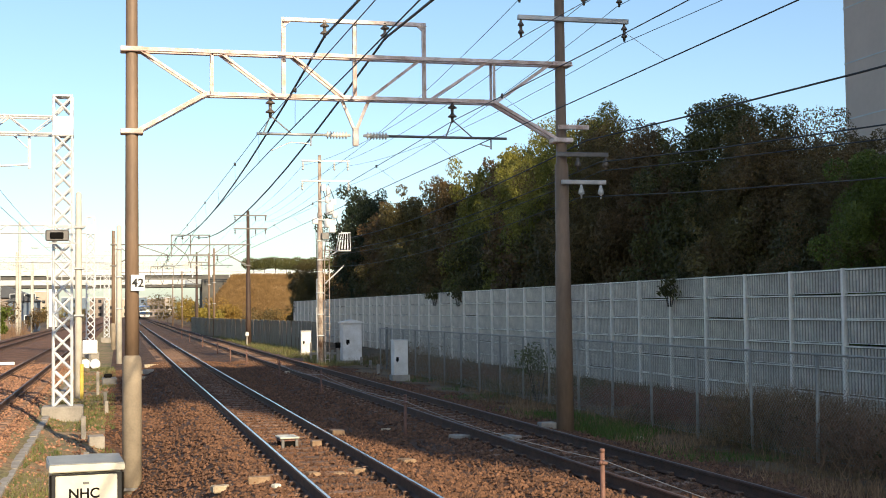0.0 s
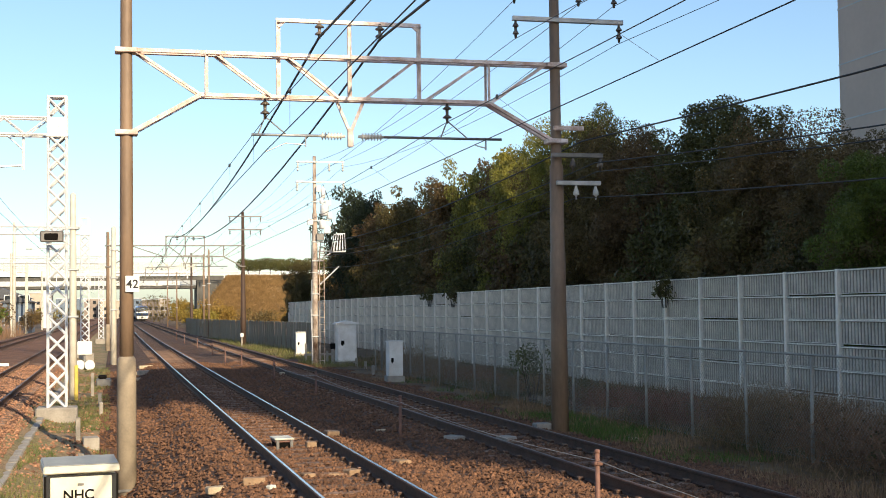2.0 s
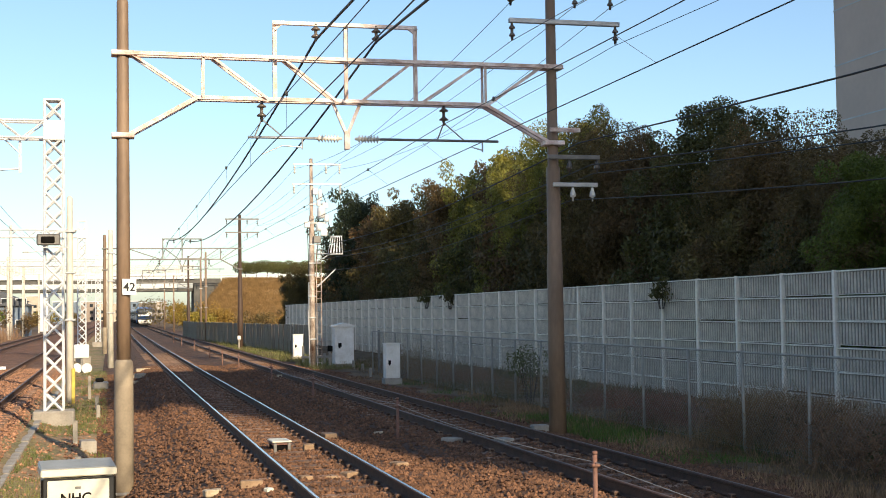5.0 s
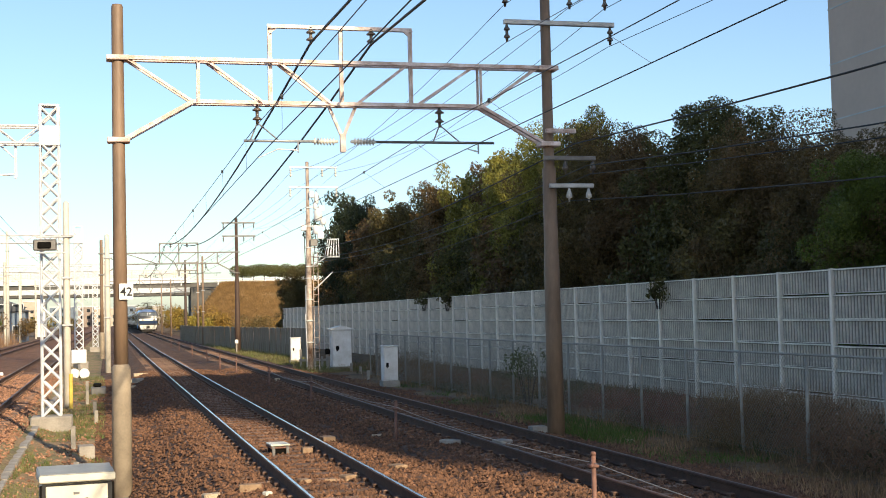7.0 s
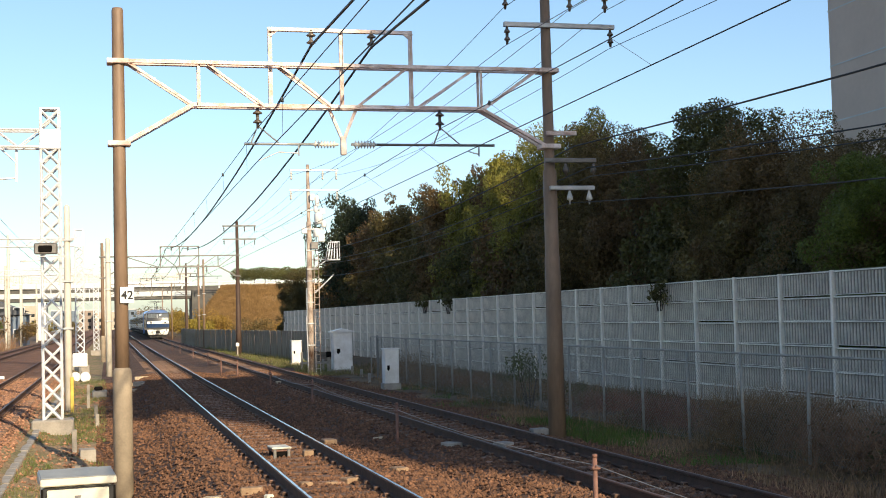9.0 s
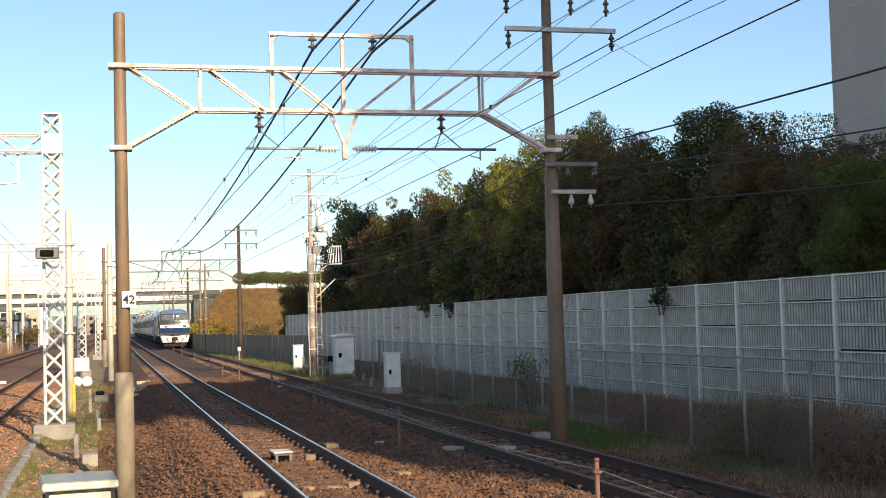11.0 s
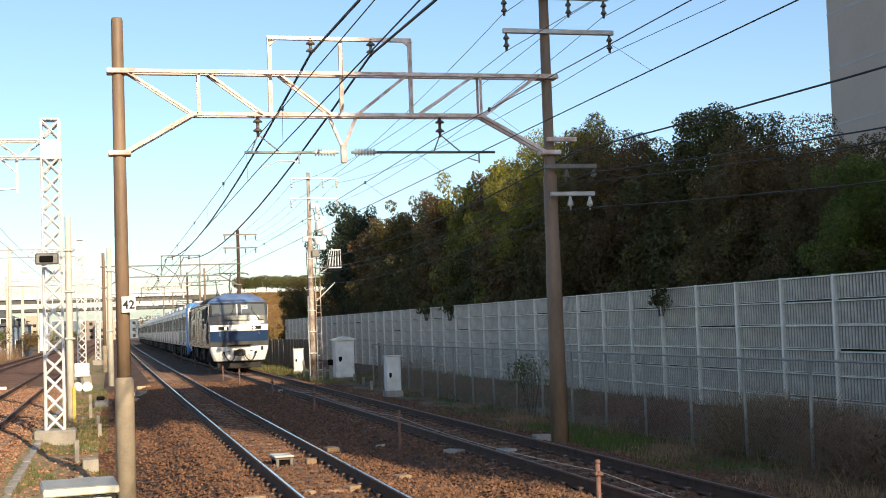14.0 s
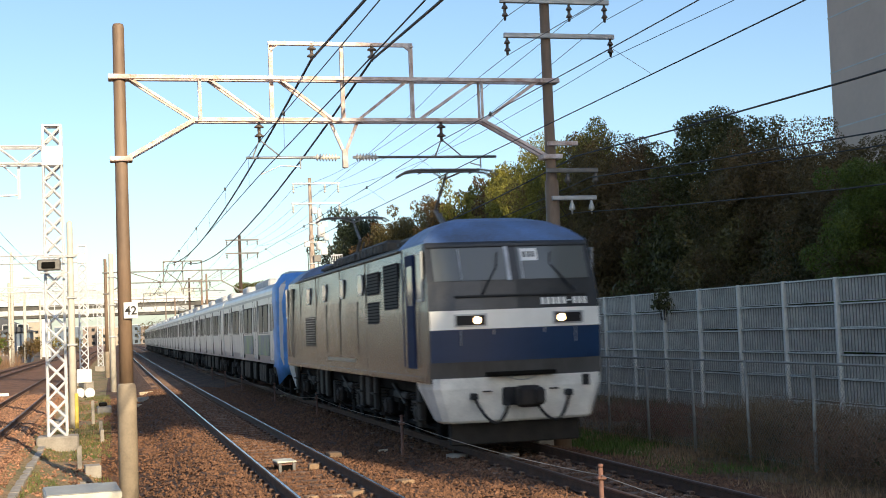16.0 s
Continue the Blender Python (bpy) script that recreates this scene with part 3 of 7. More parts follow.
def build_wires():
    for u1, u2, sg in ((0.86, 1.2, 1.0), (1.95, 2.3, 1.2)):
        pts = [(-40, u1, 6.85), (23.04, u1, 6.82), (88.4, u2, 7.0), (150, u2, 7.0)]
        wire("feeder_cable", pts, 0.024, [0.7, sg, 0.9], BLACK_WIRE, "thick black feeder cable slung from insulators")
    for um, uc, zc in ((-0.1, -0.1, 4.78), (3.18, 3.7, 4.96)):
        mess = [(-27, um + 0.15, 5.35), (23.04, um, 5.36), (88.4, um, 5.5), (150, um, 5.5), (215, um, 5.5)]
        cont = [(-27, uc + 0.1, zc), (23.04, uc, zc), (88.4, um + 0.15, zc), (150, um - 0.1, zc), (215, um, zc)]
        wire("messenger_wire", mess, 0.0075, 0.18, COPPER_WIRE, "thin grey messenger wire above the contact wire")
        wire("contact_wire", cont, 0.0085, 0.02, BLACK_WIRE, "dark contact wire over the track")
        for s in range(-20, 150, 5):
            a, b = lerp_wire(mess, 0.18, s), lerp_wire(cont, 0.02, s)
            if a and b:
                bm = bmesh.new()
                rod(bm, at(s, a[0], a[1]), at(s, b[0], b[1]), 0.003, sides=4)
                if s % 2 == 0:
                    box(bm, -0.02, 0.02, -0.05, 0.05, -0.035, 0.035, 0.01, Matrix.Translation(at(s, a[0], a[1])))
                tagged(new("dropper", finish("dropper", bm, COPPER_WIRE)), "thin dropper between messenger and contact wire", "dropper", "droppers")
    # lines on the pole arms to the right of the tracks
    for u, z, u2, z2 in ((4.47, 6.92, 4.95, 8.1), (6.49, 6.9, 6.9, 8.1), (4.45, 7.62, 4.95, 7.3), (5.7, 7.6, 6.2, 8.1), (6.4, 7.6, 6.9, 7.25)):
        wire("power_line", [(-40, u, z), (23.04, u, z), (54.6, u2, z2), (88.4, u2 + 0.2, 8.0), (150, u2 + 0.2, 8.2)], 0.0065, [0.6, 0.4, 0.35, 0.7], COPPER_WIRE, "thin power line between pole arms")
    for u, z, r, sg in ((5.75, 5.06, 0.014, 0.75), (6.0, 4.66, 0.011, 1.2), (6.05, 4.5, 0.009, 1.2), (5.6, 4.0, 0.009, 1.2)):
        wire("signal_cable", [(-40, u, z), (23.04, u, z), (54.6, 5.9, z - 0.2 if z > 4.2 else 3.8)], r, [sg, 0.35], BLACK_WIRE, "dark communication cable sagging between poles")
    for u in (-5.9, -9.9):
        pts = [(-20, u, 5.6), (31.5, u, 5.6), (70, u, 5.6), (109, u, 5.6), (150, u, 5.6), (215, u, 5.6)]
        wire("messenger_wire", pts, 0.007, 0.25, COPPER_WIRE, "thin grey messenger wire above the contact wire")
        wire("contact_wire", [(s, w, 5.0) for s, w, _ in pts], 0.008, 0.02, COPPER_WIRE, "dark contact wire over the track")


build_wires()


# ---- trees ----
LEAF_DARK = leafy("evergreen_leaves", (0.076, 0.07, 0.023), (0.112, 0.093, 0.03))
LEAF_BROWN = leafy("browning_leaves", (0.12, 0.09, 0.033), (0.175, 0.115, 0.043))
LEAF_PINE = leafy("dark_pine_needles", (0.03, 0.042, 0.02), (0.048, 0.06, 0.026))
# The yellow of sunlit treetops is put into this leaf colour.
LEAF_YELLOW = leafy("yellow_green_leaves", (0.15, 0.142, 0.032), (0.29, 0.235, 0.05))
LEAF_BRIGHT = leafy("bright_green_leaves", (0.10, 0.14, 0.022), (0.14, 0.165, 0.03))
LEAF_DRY = leafy("dry_leaves", (0.14, 0.085, 0.04), (0.20, 0.13, 0.06))
LEAF_SPRIG = leafy("pale_sprig_leaves", (0.10, 0.12, 0.045), (0.15, 0.155, 0.065))
BARK = mat("bark", (0.075, 0.058, 0.045), 0.9, vary=0.4, scale=8, bump=0.6, bump_scale=30)


def leaf_cloud(rng, blobs, count, size):
    """Many small leaf quads scattered in and on a set of lumps."""
    vol = np.array([b[3] ** 2 for b in blobs])
    pick = rng.choice(len(blobs), count, p=vol / vol.sum())
    c = np.array([b[:3] for b in blobs])[pick]
    r = np.array([b[3] for b in blobs])[pick]
    d = rng.normal(size=(count, 3))
    d /= np.linalg.norm(d, axis=1)[:, None]
    rad = r * (0.55 + 0.55 * rng.random(count) ** 0.6)
    pos = c + d * rad[:, None] * np.array([1, 1, 0.85])
    nrm = d * 0.6 + rng.normal(size=(count, 3)) * 0.7 + np.array([0, 0, 0.4])
    nrm /= np.linalg.norm(nrm, axis=1)[:, None]
    t = np.cross(nrm, rng.normal(size=(count, 3)))
    t /= np.linalg.norm(t, axis=1)[:, None] + 1e-9
    b = np.cross(nrm, t)
    w = size * (0.6 + 0.8 * rng.random(count))[:, None]
    q = np.stack([pos - t * w, pos + t * w * 0.3 - b * w * 0.6, pos + t * w * 0.6 + b * w * 0.6], 1).reshape(-1, 3)
    faces = np.arange(count * 3).reshape(-1, 3)
    return q, faces


def tree_meshes(seed, height, spread, count, leaf, material, base=0.25):
    """Trunk with limbs, and a crown of leaves in uneven lumps."""
    rng = np.random.default_rng(seed)
    bm = bmesh.new()
    lean = rng.normal(size=2) * 0.03 * height
    top = Vector((lean[0], lean[1], height * 0.75))
    rod(bm, (0, 0, -0.3), top * 0.5, height * 0.02, height * 0.014, 8)
    rod(bm, top * 0.5, top, height * 0.014, height * 0.005, 7)
    blobs = []
    n = 15
    for i in range(n):
        h = base + (0.95 - base) * (i + 0.5) / n
        wide = spread * (math.sin(math.pi * min(1, (h - base + 0.12) / (1.12 - base))) ** 0.6)
        a = i * 2.4 + rng.random()
        rr = wide * (0.35 + 0.55 * rng.random())
        p = Vector((rr * math.cos(a), rr * math.sin(a), h * height))
        st = top * min(1, h * 0.8)
        rod(bm, st, st.lerp(p, 0.9), height * 0.006, height * 0.002, 5)
        blobs.append((p.x, p.y, p.z, spread * (0.28 + 0.22 * rng.random())))
        for _ in range(4):
            e = rng.normal(size=3) * spread * 0.32
            blobs.append((p.x + e[0], p.y + e[1], p.z + abs(e[2]) * 0.6, spread * (0.10 + 0.13 * rng.random())))
    # a rounded head over the leader
    for f, r in ((0.66, 0.52), (0.78, 0.50), (0.90, 0.38)):
        blobs.append((lean[0] * f, lean[1] * f, height * f, spread * r))
    q, faces = leaf_cloud(rng, blobs, count, leaf)
    k = height / max(1e-6, q[:, 2].max())
    q[:, 2] *= k
    return finish("trunk", bm, BARK, True), pydata("crown", q.tolist(), faces.tolist(), material)


TREE_KINDS = {}


def plant(name, kind, s, u, h, turn, label, group="trees behind the wall", z=None, wide=1.0):
    trunk, crown, h0 = TREE_KINDS[kind]
    ob = thing(name, stand(s, u, ground_z(u) - 0.05 if z is None else z, turn) @ Matrix.Diagonal((h / h0 * wide, h / h0 * wide, h / h0, 1)), label, "tree", group)
    part("trunk", trunk, None, ob)
    part("crown", crown, None, ob)
    return ob


KIND_OF = {"dark": (1, LEAF_DARK, 2.3), "dark_b": (2, LEAF_DARK, 2.6), "brown": (3, LEAF_BROWN, 2.4), "brown_b": (4, LEAF_BROWN, 2.7), "yellow": (5, LEAF_YELLOW, 2.3), "yellow_b": (6, LEAF_YELLOW, 2.6), "bright": (7, LEAF_BRIGHT, 2.2), "pine": (8, LEAF_PINE, 2.5)}
for k, (seed, mt, sp) in KIND_OF.items():
    TREE_KINDS["near_" + k] = (*tree_meshes(seed, 8.0, sp, 66000, 0.05, mt, 0.2), 8.0)
    TREE_KINDS["mid_" + k] = (*tree_meshes(seed + 10, 8.0, sp, 22000, 0.09, mt, 0.2), 8.0)
    TREE_KINDS["far_" + k] = (*tree_meshes(seed + 20, 8.0, sp, 6500, 0.165, mt, 0.15), 8.0)
    TREE_KINDS["low_" + k] = (*tree_meshes(seed + 40, 4.0, sp * 0.62, 10500, 0.064, mt, 0.15), 4.0)
TREE_TEXT = {"dark": "dense dark evergreen tree behind the noise barrier", "brown": "dense tree with dull browning leaves behind the barrier", "yellow": "tree with leaves coloured yellow-green for its sunlit top", "bright": "bright green leafy tree above the barrier", "pine": "dark green pine rising over the end of the barrier"}
# station, height and crown half-width along the row, from the distance towards the eye
ROW = [(91.0, 11.1, 1.9, "pine"), (86.5, 10.3, 1.8, "pine"), (81.5, 8.6, 1.9, "brown_b"), (79.0, 8.9, 1.8, "brown"), (76.0, 9.55, 1.7, "brown"), (69.5, 9.3, 1.6, "brown_b"), (64.0, 9.1, 1.6, "brown"), (60.5, 9.45, 1.5, "yellow_b"), (56.2, 9.3, 1.6, "brown_b"), (52.6, 9.4, 1.5, "yellow"),
       (49.0, 9.65, 1.6, "yellow_b"), (46.4, 9.9, 1.5, "yellow"), (43.2, 8.9, 1.6, "brown_b"), (40.6, 8.35, 1.5, "brown"), (35.6, 8.25, 1.8, "dark"), (32.9, 6.75, 1.2, "brown"), (31.3, 7.25, 1.55, "brown_b"),
       (29.2, 6.45, 1.3, "brown"), (27.2, 6.1, 1.4, "brown_b"), (24.6, 5.9, 1.6, "brown"), (22, 6.1, 1.7, "bright"), (19.5, 6.8, 1.8, "dark_b"), (17, 6.6, 1.8, "brown")]
for i, (s, h, half, k) in enumerate(ROW):
    kind = ("near_" if 24 < s < 50 else "mid_") + k
    wide = 1.4 * half / (1.12 * KIND_OF[k][2] * h / 8.0)
    plant("tree", kind, s, 14.6 + 0.5 * ((i * 7) % 3 - 1), h - 0.05, i * 77, TREE_TEXT[k.split("_")[0]], wide=wide)
    k2 = ("dark", "brown_b", "dark_b")[i % 3]
    plant("tree", "far_" + k2, s + 1.4, 17.6 + 0.6 * (i % 2), h * 0.84, i * 131 + 40, TREE_TEXT[k2.split("_")[0]], wide=min(1.0, wide * 1.1))
    k3 = ("dark_b", "brown", "dark_b")[i % 3]
    plant("undergrowth_tree", "low_" + k3, s + 0.7, 13.6 + 0.3 * (i % 2), max(4.4, h * 0.66), i * 53, "low dense growth leaning on the barrier", wide=0.75)
for i in range(12):
    plant("tree", "far_brown" if i % 2 else "far_dark_b", 27 + i * 5.4, 16.2 + 0.5 * (i % 3), 5.6 + 0.09 * i * 2, i * 67, "dull tree in the wood behind the barrier", "trees deep in the wood", wide=1.0)
for i in range(10):
    plant("tree", ("far_dark", "far_dark_b", "far_brown")[i % 3], 24 + i * 9.5, 22.0 + (i % 3), 6.4 + 0.2 * i, i * 91, "dark tree deep in the wood behind the barrier", "trees deep in the wood", wide=1.3)
plant("tree", "near_bright", 24.7, 12.9, 5.3, 20, TREE_TEXT["bright"], wide=0.8)
for s, u, h, k in ((103, 12.0, 6.2, "mid_dark"), (108, 12.4, 5.2, "mid_dark_b")):
    plant("tree", k, s, u, h, s * 3, "dark bushy tree past the end of the barrier", wide=0.75)


def bush(name, s, u, h, wide, count, leaf, material, label, seed, z=None, group=""):
    rng = np.random.default_rng(seed)
    blobs = [(rng.normal() * wide * 0.4, rng.normal() * wide * 0.4, h * (0.25 + 0.5 * rng.random()), wide * (0.2 + 0.2 * rng.random())) for _ in range(14)]
    q, faces = leaf_cloud(rng, blobs, count, leaf)
    ob = thing(name, stand(s, u, ground_z(u) if z is None else z), label, "bush", group)
    q[:, 2] = np.clip(q[:, 2], 0.0, None) * h / q[:, 2].max()
    part("foliage", pydata("foliage", q.tolist(), faces.tolist(), material), None, ob)
    bm = bmesh.new()
    for i in range(7):
        a = i * 0.9
        rod(bm, (0.05 * math.cos(a), 0.05 * math.sin(a), -0.1), (wide * 0.4 * math.cos(a), wide * 0.4 * math.sin(a), h * 0.8), 0.012, 0.004, 5)
    part("woody_base", bm, BARK, ob)
    return ob


def brambles(s, u, h, wide, count, material, label, seed):
    """A tangle of thin dry twigs with a few small leaves."""
    rng = np.random.default_rng(seed)
    ob = thing("bramble_bush", stand(s, u, ground_z(u)), label, "bush", "brambles behind the fence")
    v, f = [], []
    for _ in range(count):
        a = rng.normal(size=3) * (wide * 0.42, wide * 0.42, 0)
        a[2] = h * 0.7 * rng.random() ** 1.4
        d = rng.normal(size=3) * (0.5, 0.5, 0.45) + (0, 0, 0.45)
        b = a + d / np.linalg.norm(d) * (0.15 + 0.4 * rng.random())
        b[2] = min(max(b[2], 0.02), h)
        w = rng.normal(size=3)
        w = np.cross(w, d)
        w *= (0.0035 + 0.003 * rng.random()) / (np.linalg.norm(w) + 1e-6)
        k = len(v)
        v += [tuple(a - w), tuple(a + w), tuple(b)]
        f.append((k, k + 1, k + 2))
    part("tangle", pydata("tangle", v, f, TWIG), None, ob)
    blobs = [(rng.normal() * wide * 0.35, rng.normal() * wide * 0.35, h * (0.2 + 0.5 * rng.random()), wide * 0.28) for _ in range(10)]
    q, faces = leaf_cloud(rng, blobs, count // 3, 0.03)
    q[:, 2] = np.clip(q[:, 2], 0.0, h)
    part("foliage", pydata("foliage", q.tolist(), faces.tolist(), material), None, ob)


TWIG = leafy("dry_twigs", (0.22, 0.125, 0.075), (0.32, 0.19, 0.11), 0.9)
bush("shrub", 30.6, 7.25, 1.5, 0.75, 700, 0.04, LEAF_SPRIG, "sparse leafy green shrub growing through the fence", 21)
for i, (s, u, h, w, n, m) in enumerate(((20.0, 7.75, 1.15, 1.1, 3600, LEAF_DRY), (18.9, 8.2, 1.0, 1.1, 3000, LEAF_BROWN), (16.9, 7.8, 0.85, 1.2, 3600, LEAF_BROWN), (15.4, 7.7, 0.8, 1.2, 3500, LEAF_DARK), (24.3, 7.9, 0.75, 0.9, 1800, LEAF_DRY), (22.3, 8.6, 0.6, 1.0, 1500, LEAF_BROWN), (28.5, 8.4, 0.5, 1.0, 1200, LEAF_BROWN), (34, 8.4, 0.5, 1.0, 1200, LEAF_DRY), (40, 8.3, 0.55, 1.2, 1200, LEAF_BROWN), (44, 8.2, 0.7, 1.2, 1400, LEAF_DRY), (50, 8.4, 1.1, 1.6, 1800, LEAF_DARK))):
    brambles(s, u, h, w, n, m, "tangled dry brown brambles behind the chain-link fence", 200 + i)
for i, (s, dz) in enumerate(((30.8, -0.1), (51.5, 0.0), (55.5, 0.05))):
    bush("ivy", s, WALL_U - 0.15, 0.75, 0.45, 260, 0.07, LEAF_DARK, "dark leafy sprig hanging over the barrier", 30 + i, z=2.15 + dz)


# ---- grass and weeds ----
GRASS = leafy("grass_blades", (0.07, 0.085, 0.024), (0.17, 0.12, 0.055))
GREEN = leafy("fresh_grass", (0.075, 0.13, 0.02), (0.12, 0.155, 0.034))
MIDDLE = leafy("dull_green_grass", (0.125, 0.145, 0.042), (0.23, 0.195, 0.08))
LITTER = leafy("matted_litter", (0.15, 0.095, 0.045), (0.23, 0.15, 0.075))
STRAW = leafy("straw_blades", (0.26, 0.17, 0.085), (0.36, 0.24, 0.125))


def blades(name, count, s0, s1, u0, u1, hmin, hmax, material, label, seed, patch=0.0):
    rng = np.random.default_rng(seed)
    v, f = [], []
    while len(f) < count:
        s, u = s0 + (s1 - s0) * rng.random() ** 1.5, u0 + (u1 - u0) * rng.random()
        if noise.noise((s * 0.5 + seed, u * 0.9, 1.5)) < patch:
            continue
        p = at(s, u, ground_z(u, s) - 0.03)
        h = hmin + (hmax - hmin) * rng.random() ** 2
        a = rng.random() * 6.283
        w = 0.006 + 0.010 * rng.random()
        dx, dy = math.cos(a) * w, math.sin(a) * w
        lx, ly = rng.normal(size=2) * h * 0.3
        b = len(v)
        v += [(p.x - dx, p.y - dy, p.z), (p.x + dx, p.y + dy, p.z), (p.x + lx, p.y + ly, p.z + h)]
        f.append((b, b + 1, b + 2))
    return tagged(new(name, pydata(name, v, f, material)), label, "grass", kind="stuff")


blades("verge_litter", 16000, 12, 34, 5.6, 7.6, 0.03, 0.14, LITTER, "matted dry litter on the verge", 49, -0.35)
blades("verge_grass", 3000, 18, 50, 5.2, 7.4, 0.04, 0.16, GREEN, "short bright green grass along the verge", 41, 0.22)
blades("dry_grass", 10000, 13, 60, 6.6, 10.9, 0.06, 0.32, STRAW, "tall dry grass before the barrier", 42, -0.25)
blades("green_patch", 7500, 20, 27, 5.4, 6.9, 0.05, 0.2, GREEN, "bright green grass patch round the pole foot", 46, -0.05)
blades("dry_tufts", 7000, 13, 45, 5.3, 7.1, 0.04, 0.2, STRAW, "sparse dry grass on the verge", 47, 0.1)
blades("weeds", 16000, 13, 60, 6.9, 10.9, 0.08, 0.34, GRASS, "green weeds before the barrier", 43, -0.1)
blades("middle_grass", 30000, 17, 60, -4.15, -2.75, 0.03, 0.13, MIDDLE, "short grass between the tracks", 44, -0.1)
blades("distant_verge_grass", 14000, 52, 115, 5.3, 7.7, 0.06, 0.32, MIDDLE, "rough dull green grass along the far verge", 48, -0.2)
blades("reeds", 4000, 90, 160, -15.5, -12.8, 0.8, 2.2, STRAW, "tall dry reeds beside the outer track", 45, -0.3)


def stones(u_from, u_to, n, material, seed):
    """Loose ballast over the beds near the eye."""
    rng = np.random.default_rng(seed)
    s = 11.5 + 45 * rng.random(n) ** 1.8
    u = u_from + (u_to - u_from) * rng.random(n)
    keep = ((u > -2.95) & (u < 6.0 + 0.35 * np.sin(s * 1.7))) | ((u < -4.4) & (u > -11)) | ((u > -4.2) & (u < -2.95) & (rng.random(n) < 0.3))
    for c in (0, FAR_U, LEFT_U, OUTER_U):
        keep &= ~((abs(u - c) > 0.47) & (abs(u - c) < 0.66))
    s, u = s[keep], u[keep]
    n = len(s)
    base = np.array([(1, 0, 0), (-1, 0, 0), (0, 1, 0), (0, -1, 0), (0, 0, 1), (0, 0, -1)], float)
    tri = np.array([(0, 2, 4), (2, 1, 4), (1, 3, 4), (3, 0, 4), (2, 0, 5), (1, 2, 5), (3, 1, 5), (0, 3, 5)])
    size = 0.016 + 0.024 * rng.random(n)
    q = base[None] * (size[:, None] * (0.7 + 0.7 * rng.random((n, 6))))[:, :, None]
    q += rng.normal(size=q.shape) * 0.005
    a = rng.random(n) * 6.283
    ca, sa = np.cos(a)[:, None], np.sin(a)[:, None]
    q = np.stack([q[..., 0] * ca - q[..., 1] * sa, q[..., 0] * sa + q[..., 1] * ca, q[..., 2] * 0.8], -1)
    c = np.array([tuple(at(a0, b0, ground_z(b0, a0) + 0.012)) for a0, b0 in zip(s, u)])
    q += c[:, None]
    f = (tri[None] + 6 * np.arange(n)[:, None, None]).reshape(-1, 3)
    return tagged(new("ballast_stones", pydata("ballast_stones", q.reshape(-1, 3).tolist(), f.tolist(), material)), "loose brown ballast stones on the track beds", "ballast", kind="stuff")


# shade-darkened stones on the right-hand beds, sun-lightened ones on the left
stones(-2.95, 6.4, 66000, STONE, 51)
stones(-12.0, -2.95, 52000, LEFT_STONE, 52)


# ---- train ----
LOCO_GREY = mat("grey_loco_paint", (0.088, 0.086, 0.084), 0.24, vary=0.32, scale=1.3, bump=0.035, bump_scale=2.5, spec=0.5, stretch=(1, 1, 0.35))
# Slightly paler than the side: a building's reflection put into the hatch colour.
HATCH_GREY = mat("reflection_hatch_paint", (0.105, 0.102, 0.098), 0.2, vary=0.35, scale=2.2, bump=0.03, bump_scale=3, stretch=(1, 1, 0.3))
HATCH_PALE = mat("pale_plate", (0.34, 0.31, 0.26), 0.4, vary=0.2, scale=2)
LOCO_MASK = mat("dark_grey_mask", (0.042, 0.044, 0.046), 0.25, vary=0.2, scale=3)
LOCO_WHITE = mat("white_band_paint", (0.93, 0.91, 0.86), 0.25, vary=0.05, scale=3)
LOCO_BLUE = mat("deep_blue_paint", (0.010, 0.036, 0.10), 0.3, vary=0.15, scale=3)
DOOR_BLUE = mat("dull_blue_door", (0.02, 0.035, 0.09), 0.7, vary=0.2, scale=3, spec=0.1)
LOCO_ROOF = mat("dusty_blue_roof", (0.125, 0.215, 0.41), 0.5, vary=0.3, scale=2.2, dark=(0.11, 0.14, 0.21))
LOCO_LOW = mat("grimy_white_skirt", (0.80, 0.775, 0.72), 0.45, vary=0.22, scale=3)
ROOF_GREY = mat("sooty_roof", (0.085, 0.075, 0.065), 0.8, vary=0.4, scale=4)
UNDER = mat("sooty_underframe", (0.009, 0.008, 0.007), 0.85, vary=0.4, scale=6, spec=0.1)
DUSTY = mat("dusty_brown_steel", (0.075, 0.06, 0.05), 0.8, vary=0.3, scale=4)
GRIME = mat("grimy_bogie_steel", (0.023, 0.019, 0.016), 0.7, vary=0.45, scale=5, spec=0.4)
WHEEL = mat("wheel_steel", (0.028, 0.023, 0.02), 0.7, 0.2, vary=0.3, scale=5)
STAINLESS = mat("stainless_side", (0.74, 0.74, 0.73), 0.35, 0.3, vary=0.12, scale=1.4)
CAR_ROOF = mat("pale_car_roof", (0.50, 0.51, 0.52), 0.6, vary=0.15, scale=2)
SHEET_BLUE = mat("blue_plastic_sheet", (0.12, 0.36, 0.80), 0.45, vary=0.3, scale=3.5, bump=0.6, bump_scale=6)
CAR_GREEN = mat("green_blue_strip", (0.13, 0.30, 0.09), 0.4, vary=0.3, scale=0.7, dark=(0.03, 0.08, 0.28))
LAMP = glow("headlamp", (1.0, 0.70, 0.38), 9.0)


def glassy(name, tint):
    m = bpy.data.materials.new(name)
    m.use_nodes = True
    b = m.node_tree.nodes["Principled BSDF"]
    b.inputs["Base Color"].default_value = (*tint, 1)
    b.inputs["Roughness"].default_value = 0.08
    b.inputs["Specular IOR Level"].default_value = 0.8
    return m


